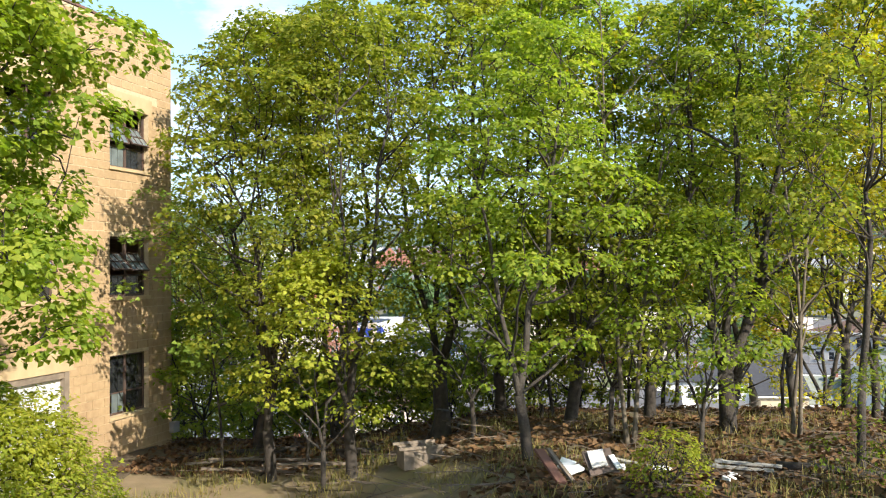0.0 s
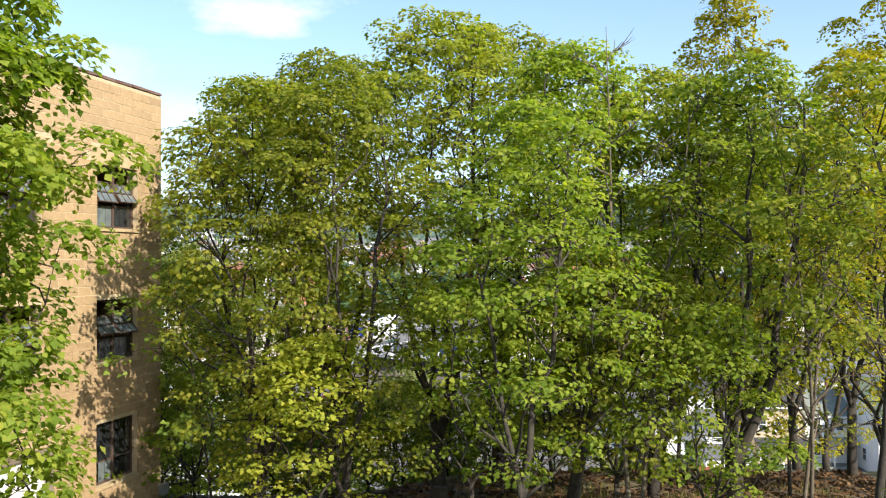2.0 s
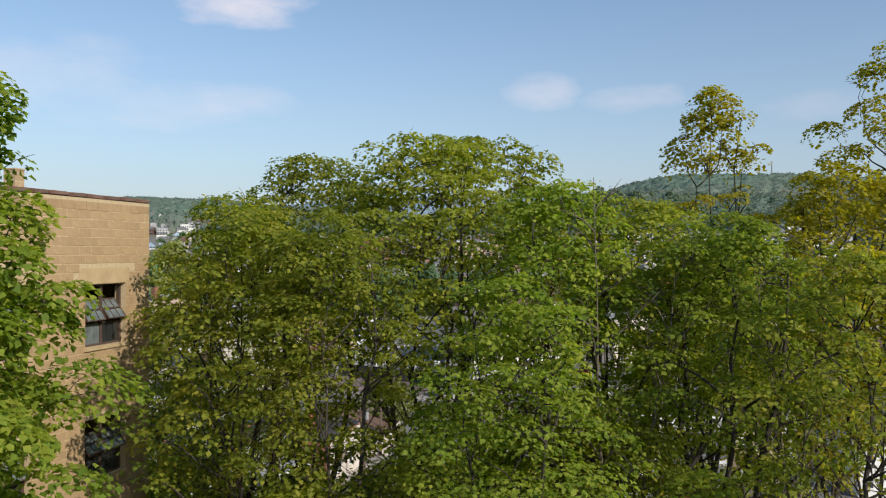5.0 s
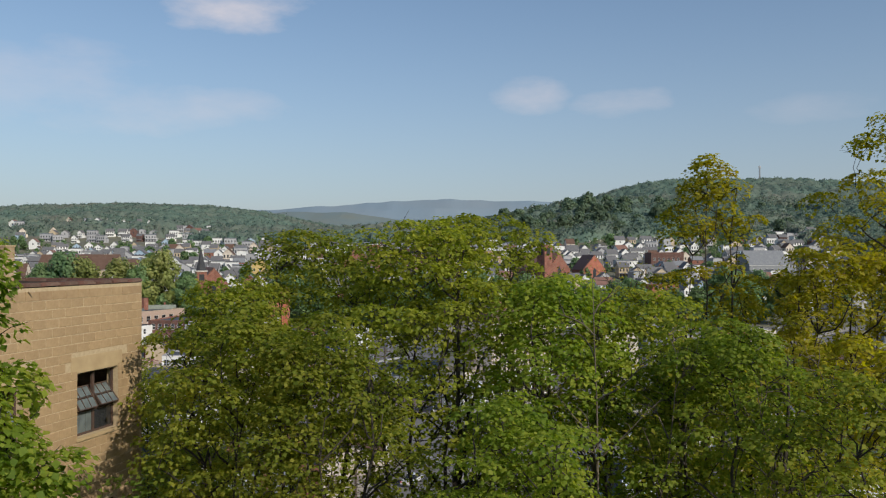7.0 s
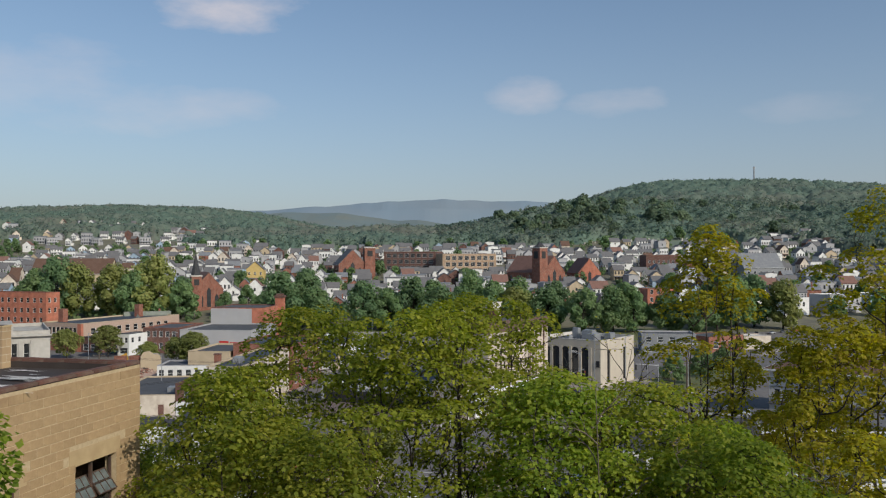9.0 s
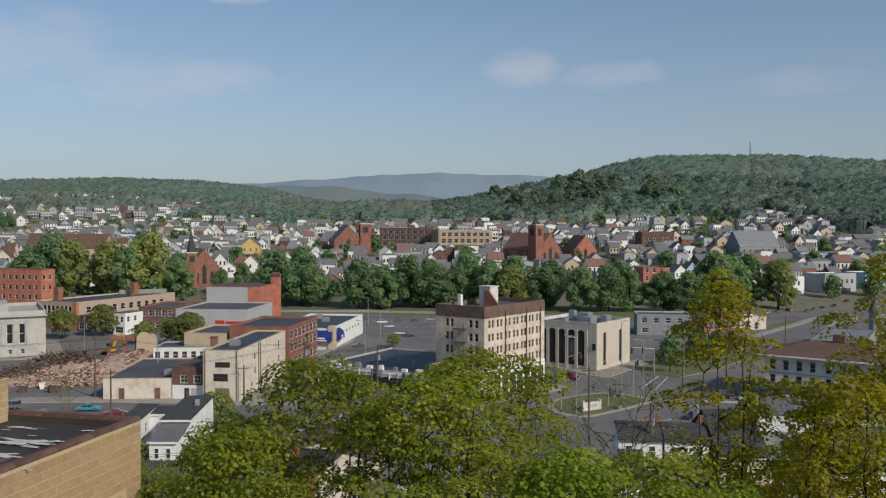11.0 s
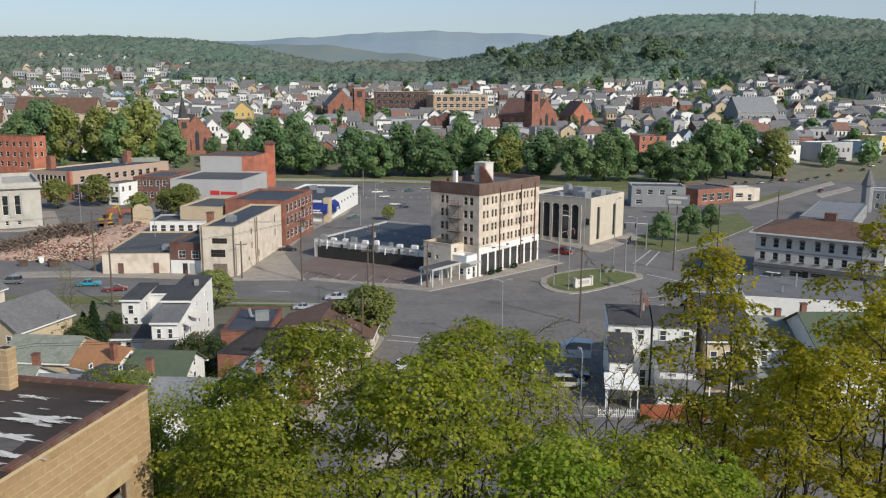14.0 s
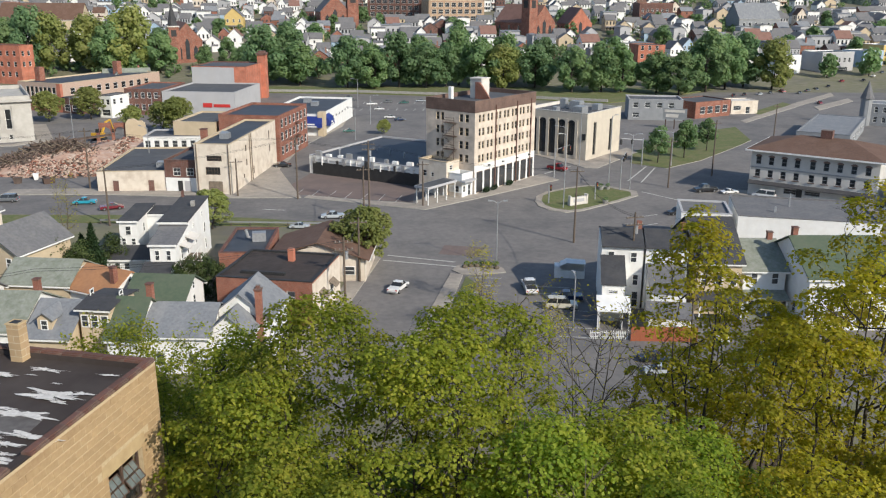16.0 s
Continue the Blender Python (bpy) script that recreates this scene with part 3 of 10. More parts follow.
def spray_tree(seed, height, radius, first, n_spray, per, leaf, leaf_mat, bark=None, trunk_r=0.16, stems=1, shape="maple", disc=0.42, flat=0.14, lean=(0, 0), limbs=13, gap=0.36, full=0.5):
    """Stems, rising limbs and twigs as one tapered mesh, and a crown of single leaves in flat layered sprays with air between. Base at the origin."""
    rng, rnp = random.Random(seed), np.random.default_rng(seed)
    wood, tips = Mesh(), []
    for s in range(stems):
        off = Vector((rng.gauss(0, 0.16), rng.gauss(0, 0.16), 0)) if stems > 1 else Vector((0, 0, 0))
        fan = 0.04 if stems == 1 else 0.13
        d = Vector((rng.gauss(0, fan) + lean[0], rng.gauss(0, fan) + lean[1], 1))
        th = height * (rng.uniform(0.86, 0.94) if s == 0 else rng.uniform(0.7, 0.92))
        tp = wander(rng, off - Vector((0, 0, 0.5)), d, th + 0.5, 9, 0.07, 0.03)
        tr = trunk_r / stems ** 0.4
        wood.tube(tp, [tr * (1.4 if i == 0 else 1) * (1 - 0.88 * (i / 9) ** 0.9) for i in range(10)], 8)
        n_limb = max(5, int(limbs / stems ** 0.5))
        for i in range(n_limb):
            u = first + (0.98 - first) * (i + rng.random()) / n_limb
            k = min(u * 9, 8.999)
            p = tp[int(k)].lerp(tp[int(k) + 1], k % 1)
            az = i * 2.4 + s * 1.3 + rng.gauss(0, 0.4)
            w = (u - first) / (1.04 - first)
            env = (full + (1 - full) * math.sin(math.pi * min(w + 0.15, 0.5))) * (1 - w ** 3) ** 0.5
            ln = radius * env * rng.uniform(0.7, 1.15)
            lp = wander(rng, p, (math.cos(az), math.sin(az), rng.uniform(0.35, 1.0) + 0.5 * w), ln * 1.2, 5, 0.15, -0.03)
            lr = tr * (1 - 0.85 * u) * 0.5 + 0.010
            wood.tube(lp, [lr * (1 - 0.8 * j / 5) for j in range(6)], 5, cap=False)
            tips += [lp[5], lp[4]]
            for j in range(5):
                q0 = rng.uniform(0.25, 1.0) * 5
                q = lp[min(int(q0), 4)].lerp(lp[min(int(q0) + 1, 5)], q0 % 1)
                az2 = az + rng.gauss(0, 1.0)
                sp = wander(rng, q, (math.cos(az2), math.sin(az2), rng.uniform(0.0, 0.9)), radius * rng.uniform(0.18, 0.46), 3, 0.22, 0.0)
                wood.tube(sp, [0.014, 0.011, 0.008, 0.004], 3, cap=False)
                tips += [sp[3], sp[2]]
        tips += [tp[9], tp[8]]
    tips = np.array([tuple(t) for t in tips])
    # bring the grown shape to the wanted height and spread
    kz = (height - 0.15) / max(tips[:, 2].max(), 0.1)
    away = np.hypot(tips[:, 0] - tips[:, 0].mean(), tips[:, 1] - tips[:, 1].mean())
    kr = min((radius - 0.1) / max(np.percentile(away, 95), 0.1), 1.35)
    tips = tips * np.array([kr, kr, kz])
    wood.v = [(q[0] * kr, q[1] * kr, q[2] * kz) for q in wood.v]
    crown = None
    if n_spray:
        mid = np.array([tips[:, 0].mean(), tips[:, 1].mean(), height * (0.35 + 0.3 * first)])
        order = list(rnp.permutation(len(tips)))
        order.sort(key=lambda i: rnp.random() - 0.25 * tips[i, 2] / height)
        kept = []
        for i in order:
            if all(((tips[i] - c) ** 2).sum() > gap * gap for c in kept):
                kept.append(tips[i])
            if len(kept) >= n_spray:
                break
        # fill thin places with further twigs
        tries = 0
        while len(kept) < n_spray and tries < 900:
            tries += 1
            c = tips[rnp.integers(len(tips))]
            q = c + rnp.normal(0, 1, 3) * np.array([0.5, 0.5, 0.32])
            if q[2] < first * height * 0.8 or q[2] > height or any(((q - c2) ** 2).sum() < gap * gap for c2 in kept):
                continue
            wood.tube([c, (c + q) / 2 + rnp.normal(0, 0.05, 3), q], [0.010, 0.007, 0.004], 3, cap=False)
            kept.append(q)
        kept = np.array(kept)
        m = len(kept)
        out = kept - mid
        out /= np.linalg.norm(out, axis=1)[:, None] + 1e-6
        nrm = out * 0.32 + np.array([0, 0, 0.85]) + np.array(sun_dir) * 0.35 + rnp.normal(0, 0.16, (m, 3))
        nrm /= np.linalg.norm(nrm, axis=1)[:, None]
        size = disc * rnp.uniform(0.6, 1.25, m)
        count = np.maximum((per * (size / disc) ** 2).astype(int), 5)
        pick = np.repeat(np.arange(m), count)
        n = len(pick)
        ang, rad = rnp.uniform(0, 2 * math.pi, n), np.sqrt(rnp.random(n)) * size[pick] * rnp.uniform(0.8, 1.2, n)
        t1 = np.cross(nrm, np.array([0.31, 0.95, 0.0]))
        t1 /= np.linalg.norm(t1, axis=1)[:, None]
        t2 = np.cross(nrm, t1)
        oval = rnp.uniform(0.6, 1.0, m)[pick]
        pos = kept[pick] + t1[pick] * (np.cos(ang) * rad)[:, None] + t2[pick] * (np.sin(ang) * rad * oval)[:, None]
        pos[:, 2] += rnp.normal(0, flat * disc, n) - 0.35 * rad * rad / disc
        crown = leaves_mesh("crown", pos, leaf, leaf_mat, rnp, shape=shape, bias=nrm[pick], loose=0.4)
    return wood.data("trunk", bark or M_BARK, True), crown


def clump_maple(seed, height, radius, low, n_clump, leaf_mat, trunk_r=0.16, stems=2, leaf=0.088, per=165, clump=0.54, shape="maple", bark=None, lean=(0, 0), squash=0.36, inner=0.15, gap=1.0, wild=0.5):
    """A forked tree: ascending stems, limbs to every leaf clump, and clumps that are uneven domes of drooping single leaves with dark air between. Base at the origin."""
    rng, rnp = random.Random(seed), np.random.default_rng(seed)
    wood = Mesh()
    zl = low * height

    def reach(az, z):
        w = min(max((z - zl) / (height - zl), 0.0), 1.0)
        r = math.sqrt(max(1 - ((w - 0.4) / 0.6) ** 2, 0.0)) if w > 0.4 else 0.6 + 0.4 * math.sin(math.pi / 2 * w / 0.4)
        return radius * r * (1 + wild * noise.noise(Vector((1.3 * math.cos(az), 1.3 * math.sin(az), z * 0.55 + seed * 3.7))))
    trunks, fork = [], height * rng.uniform(0.10, 0.2)
    base = wander(rng, (0, 0, -0.5), (lean[0], lean[1], 1), fork + 0.5, 3, 0.05)
    wood.tube(base, [trunk_r * 1.45, trunk_r * 1.08, trunk_r, trunk_r * 0.96], 8)
    for s in range(stems):
        az = s * 6.283 / stems + rng.uniform(-0.5, 0.5)
        out = radius * (rng.uniform(0.3, 0.55) if stems > 1 else 0.1)
        top = Vector((out * math.cos(az) + lean[0] * height, out * math.sin(az) + lean[1] * height, height * (0.93 if s == 0 else rng.uniform(0.76, 0.92))))
        pts = [base[3]]
        for i in range(1, 9):
            u = i / 8
            p = base[3].lerp(top, u)
            side = out * 0.35 * math.sin(math.pi * u)
            pts.append(p + Vector((side * math.cos(az) + rng.gauss(0, 0.09), side * math.sin(az) + rng.gauss(0, 0.09), 0)))
        tr = trunk_r * (0.95 if s == 0 else 0.72) / stems ** 0.25
        wood.tube(pts, [tr * (1 - 0.86 * (i / 8) ** 0.8) for i in range(9)], 7, cap=False)
        trunks.append(pts)
    kept, tries = [], 0
    g = gap * clump
    while len(kept) < n_clump and tries < n_clump * 25:
        tries += 1
        z = zl + (height - 0.12 - zl) * rng.random() ** 0.75
        az = rng.uniform(0, 6.283)
        r = reach(az, z) * math.sqrt(rng.uniform(inner, 1.0))
        mid = z / height
        q = Vector((r * math.cos(az) + lean[0] * height * mid, r * math.sin(az) + lean[1] * height * mid, z - 0.25 * clump))
        near = g * (2.05 - 1.3 * (z - zl) / (height - zl))
        if all((q.x - c.x) ** 2 + (q.y - c.y) ** 2 + 2.0 * (q.z - c.z) ** 2 > near * near for c in kept):
            kept.append(q)
    joints = []
    for i, c in enumerate(kept):
        if i < 15 + stems * 3:
            want = c.z - 0.55 * math.hypot(c.x, c.y) - 0.3
            a = min((p for tp in trunks for p in tp), key=lambda p: abs(p.z - want) + 0.6 * math.hypot(p.x - c.x, p.y - c.y))
            r0 = 0.012 + 0.28 * trunk_r * (1 - 0.75 * a.z / height)
        else:
            a = min(joints, key=lambda p: (p - c).length + 1.2 * max(p.z - c.z + 0.1, 0.0))
            r0 = 0.014
        b = a.lerp(c, 0.5) + Vector((rng.gauss(0, 0.1), rng.gauss(0, 0.1), rng.uniform(-0.14, 0.1))) * min((c - a).length, 1.5)
        pts = [a, a.lerp(b, 0.55) + Vector((rng.gauss(0, 0.04), rng.gauss(0, 0.04), rng.gauss(0, 0.04))), b, b.lerp(c, 0.55) + Vector((0, 0, 0.05)), c]
        wood.tube(pts, [r0, r0 * 0.84, r0 * 0.66, r0 * 0.48, 0.006], 4 if r0 > 0.02 else 3, cap=False)
        joints += pts[1:]
        for _ in range(2):
            d = Vector((rng.gauss(0, 1), rng.gauss(0, 1), rng.uniform(0.0, 1.2))).normalized() * clump * rng.uniform(0.6, 1.15)
            wood.tube([pts[3], pts[3] + d * 0.55 + Vector((0, 0, 0.04)), pts[3] + d], [0.008, 0.006, 0.003], 3, cap=False)
    ctr = np.array([tuple(c) for c in kept])
    m = len(ctr)
    out = ctr - np.array([lean[0] * height * 0.6, lean[1] * height * 0.6, zl + 0.45 * (height - zl)])
    out /= np.linalg.norm(out, axis=1)[:, None] + 1e-6
    size = clump * rnp.uniform(0.62, 1.3, m)
    high = np.clip((ctr[:, 2] - zl) / (height - zl), 0, 1)
    pick = np.repeat(np.arange(m), np.maximum((per * (0.85 + 0.75 * high ** 2) * (size / clump) ** 1.8).astype(int), 8))
    n = len(pick)
    d = rnp.normal(0, 1, (n, 3)) + out[pick] * 0.55 + np.array([0, 0, 0.5])
    d /= np.linalg.norm(d, axis=1)[:, None]
    # arms of the clump reach further than the rest
    arm = rnp.normal(0, 1, (m, 3, 3))
    arm /= np.linalg.norm(arm, axis=2)[:, :, None]
    lobes = 0.72 + 0.5 * np.clip((d[:, None, :] * arm[pick]).sum(2).max(1), 0, 1) ** 2
    rad = size[pick] * lobes * rnp.uniform(0.74, 1.06, n)
    pos = ctr[pick] + d * rad[:, None] * np.stack([np.ones(n), np.ones(n), squash + 0.28 * high[pick] ** 2], 1)
    nrm = d * 0.5 + np.array([0, 0, 0.75])
    tip = d * np.array([0.6, 0.6, 0.0]) + np.array([0, 0, -0.35])
    crown = leaves_mesh("crown", pos, leaf, leaf_mat, rnp, shape=shape, bias=nrm, loose=0.34, tip=tip)
    return wood.data("trunk", bark or M_BARK, True), crown


def plant(meshes, x, y, turn=0, scale=1.0, label="", group="", name="tree", z=None, category="tree", tall=1.0):
    e = thing(name, pose(x, y, ground_z(x, y) if z is None else z, 0, 0, turn), label, category, group)
    e.scale = (scale, scale, scale * tall)
    part("trunk", meshes[0], None, e)
    if meshes[1]:
        part("crown", meshes[1], None, e)
    return e


def near_trees():
    # maples along the edge of the bank: seed, x, y, height, crown radius, lowest leaves, clumps, foliage, trunk radius, stems
    maple = "leafy green maple with a dark trunk on the bank"
    rows = [
        (11, 0.95, 14.5, 7.6, 1.7, 0.22, 79, M_LEAF_FRESH, 0.09, 2),
        (12, -2.4, 16.8, 9.6, 2.0, 0.2, 100, M_LEAF_MAPLE, 0.11, 3),
        (13, -0.75, 20.4, 11.5, 2.7, 0.3, 150, M_LEAF_GOLD, 0.18, 4),
        (14, -4.3, 18.0, 10.0, 2.1, 0.22, 105, M_LEAF_MAPLE, 0.12, 3),
        (15, -5.4, 21.0, 10.6, 2.1, 0.36, 92, M_LEAF_MAPLE, 0.12, 2),
        (16, 4.9, 16.6, 8.6, 2.3, 0.3, 100, M_LEAF_FRESH, 0.16, 3),
        (17, 2.0, 18.2, 9.6, 2.0, 0.16, 125, M_LEAF_FRESH, 0.13, 3),
        (18, 3.9, 19.2, 9.4, 2.3, 0.25, 118, M_LEAF_MAPLE, 0.13, 3),
        (19, 6.1, 13.8, 8.0, 1.3, 0.45, 30, M_LEAF_MAPLE, 0.07, 1),
        (20, 0.7, 22.3, 11.5, 2.6, 0.42, 125, M_LEAF_GOLD, 0.14, 3),
        (21, -3.8, 23.4, 12.0, 2.4, 0.52, 110, M_LEAF_MAPLE, 0.14, 2),
        (22, -6.4, 25.0, 10.4, 2.2, 0.45, 90, M_LEAF_MAPLE, 0.13, 2),
        (23, 6.0, 20.4, 8.4, 2.5, 0.3, 120, M_LEAF_FRESH, 0.13, 2),
        (24, -2.9, 16.2, 4.6, 1.25, 0.3, 36, M_LEAF_GOLD, 0.05, 2),
        (26, 2.6, 16.4, 5.2, 1.3, 0.24, 43, M_LEAF_MAPLE, 0.05, 2),
        (27, 0.0, 17.2, 4.8, 1.3, 0.22, 43, M_LEAF_FRESH, 0.05, 2),
        (28, 3.9, 15.0, 4.2, 1.1, 0.24, 30, M_LEAF_FRESH, 0.045, 2),
        (30, 1.6, 20.2, 4.6, 1.5, 0.14, 43, M_LEAF_MAPLE, 0.05, 2),
    ]
    for seed, x, y, h, r, low, n, mat, tr, stems in rows:
        plant(clump_maple(seed, h, r, low, n, mat, tr, stems, 0.09 if y < 17 else 0.105, 130 if y < 17 else 96, shape="broad"), x, y, 0, 1, maple if mat is not M_LEAF_GOLD else "maple with young yellow-green leaves on the bank", "trees along the bank")
    # taller, yellow-leaved trees
    yellow = "tall thinly leaved tree with yellow-green spring foliage"
    for seed, x, y, h, r, low, n, tr in ((31, 7.3, 24.9, 13.8, 1.35, 0.5, 40, 0.12), (32, 11.9, 23.4, 14.4, 2.2, 0.35, 60, 0.14), (33, 9.7, 22.6, 10.8, 2.3, 0.35, 54, 0.12), (39, 8.6, 18.6, 8.2, 2.1, 0.3, 42, 0.09), (40, 11.8, 18.4, 8.4, 2.3, 0.3, 46, 0.09), (34, 10.0, 27.0, 11.0, 2.4, 0.3, 60, 0.13), (35, 12.6, 20.6, 10.2, 2.6, 0.3, 60, 0.12), (36, 13.6, 26.5, 12.0, 2.4, 0.3, 80, 0.16), (37, 8.8, 30.0, 9.0, 2.6, 0.15, 90, 0.14), (38, 12.6, 31.0, 10.0, 2.9, 0.15, 90, 0.14)):
        plant(clump_maple(seed, h, r, low, n, M_LEAF_YELLOW, tr, 3, 0.085, 125, 0.55, "card", M_BARK, squash=0.5, inner=0.2, gap=1.05, wild=0.7), x, y, 0, 1, yellow, "yellow-leaved trees")
    # sparse and bare ones
    for seed, x, y, h, r, n, per in ((41, 6.0, 16.2, 8.4, 1.5, 40, 12), (42, 7.2, 14.6, 8.6, 1.5, 45, 16), (43, 4.2, 27.0, 11.6, 2.6, 60, 10), (44, 8.4, 17.5, 9.2, 1.9, 70, 18), (45, 1.6, 27.5, 11.4, 2.4, 80, 12), (46, 6.6, 33.0, 12.0, 3.0, 60, 10), (47, 2.9, 15.6, 9.6, 1.5, 30, 9), (48, 5.4, 24.4, 9.6, 2.3, 50, 8)):
        plant(spray_tree(seed, h, r, 0.2, n, per, 0.11, M_LEAF_YELLOW, M_BARK_PALE if seed % 2 else M_BARK, 0.09, 2, "small", 0.3, 0.5, limbs=20), x, y, 0, 1, "slender half-bare tree with many thin twigs", "half-bare trees")
    for seed, x, y, h, r in ((55, -11.0, 34.0, 11.0, 2.3), (56, -8.6, 33.0, 10.4, 2.2), (57, -12.6, 31.0, 10.2, 2.0), (58, -13.4, 34.5, 11.2, 2.2), (59, -10.0, 30.0, 9.8, 2.0)):
        plant(spray_tree(seed, h, r, 0.1, 220, 60, 0.085, M_LEAF_MAPLE, M_BARK, 0.10, 3, "card", 0.42, 0.5, limbs=22, gap=0.4), x, y, 0, 1, "slender twiggy tree with thin light-green leaves", "half-bare trees")
    # thin understorey stems
    for i, (x, y) in enumerate(((-3.7, 18.6), (1.9, 20.4), (6.9, 19.4), (-5.7, 19.2))):
        plant(spray_tree(60 + i, 5.2 + (i * 37 % 20) / 10, 1.25, 0.25, 44, 40, 0.115, M_LEAF_MAPLE if i % 3 else M_LEAF_DARK, M_BARK, 0.06, 1, limbs=9), x, y, 0, 1, "young thin-stemmed tree with green leaves", "understorey saplings")
    # the tree beside the building, close to the camera's start
    plant(clump_maple(71, 12.0, 2.4, 0.19, 280, M_LEAF_FRESH, 0.15, 3, 0.10, 300, 0.6, "broad", gap=0.5, inner=0.25, lean=(0.03, 0.0), squash=0.5), -7.35, 9.7, 0, 1, "leafy green maple close beside the block building", "trees by the building")
    # unseen trees added on the terrace towards the sun, to shade the ground
    for i, (x, y, h) in enumerate(((6.0, 0.6, 10.4), (8.3, 1.6, 10.6), (10.8, 1.8, 10.4))):
        plant(spray_tree(75 + i, h, 2.3, 0.2, 300, 40, 0.18, M_LEAF_MAPLE, M_BARK, 0.13, 1), x, y, 0, 1, maple, "trees on the terrace")
    # bushes
    for i, (x, y, h, r, n, mat) in enumerate(((-5.75, 10.0, 2.9, 1.15, 100, M_LEAF_GOLD), (-4.7, 9.5, 1.7, 0.9, 34, M_LEAF_MAPLE), (2.75, 12.4, 0.9, 0.4, 12, M_LEAF_GOLD), (6.1, 11.9, 2.2, 0.9, 26, M_LEAF_FRESH))):
        plant(clump_maple(80 + i, h, r, 0.04, n, mat, 0.03, 5, 0.07, 110 if i else 260, min(0.4, 0.3 * h), "small", squash=0.8, gap=0.8, inner=0.3), x, y, 0, 1, "dense light-green bush on the ground", "bushes", "bush", category="bush")
    # low brush under the maples
    for i in range(24):
        rng = random.Random(900 + i)
        if i < 3:
            LOW.append(clump_maple(120 + i, 4.2, 1.7, 0.05, 60, (M_LEAF_FRESH, M_LEAF_MAPLE, M_LEAF_MAPLE)[i], 0.05, 3, 0.14, 44, 0.46, "broad", gap=0.9))
        x, y = -9.0 + 13.4 * ((i * 0.618) % 1.0), 22.4 + 8.5 * ((i * 0.382 + 0.07 * (i % 5)) % 1.0)
        plant(LOW[i % 3], x, y, i * 50, rng.uniform(0.55, 0.95), "low dark-green leafy brush under the trees", "brush under the trees", "bush", category="bush")
    # brush on the slope below
    for i in range(46):
        rng = random.Random(500 + i)
        x, y = rng.uniform(-24, 26), rng.uniform(26, 52)
        if (abs(x) < 5 and y < 30) or (abs(x) < 9 and y < 38) or (x > 3 and y < 34):
            continue
        k = i % 4
        if len(BRUSH) < 4:
            BRUSH.append(spray_tree(90 + len(BRUSH), 5.5, 2.0, 0.1, 90, 18, 0.26, (M_LEAF_DARK, M_LEAF_MAPLE, M_LEAF_DARK, M_LEAF_YELLOW)[len(BRUSH)], M_BARK, 0.09, 2, "maple"))
        plant(BRUSH[k % len(BRUSH)], x, y, rng.uniform(0, 360), rng.uniform(0.5, 0.85) if y < 36 else rng.uniform(0.7, 1.25), "small leafy tree on the steep bank", "trees on the slope")


BRUSH, LOW = [], []
near_trees()

# ---- the block building beside the camera's start ----


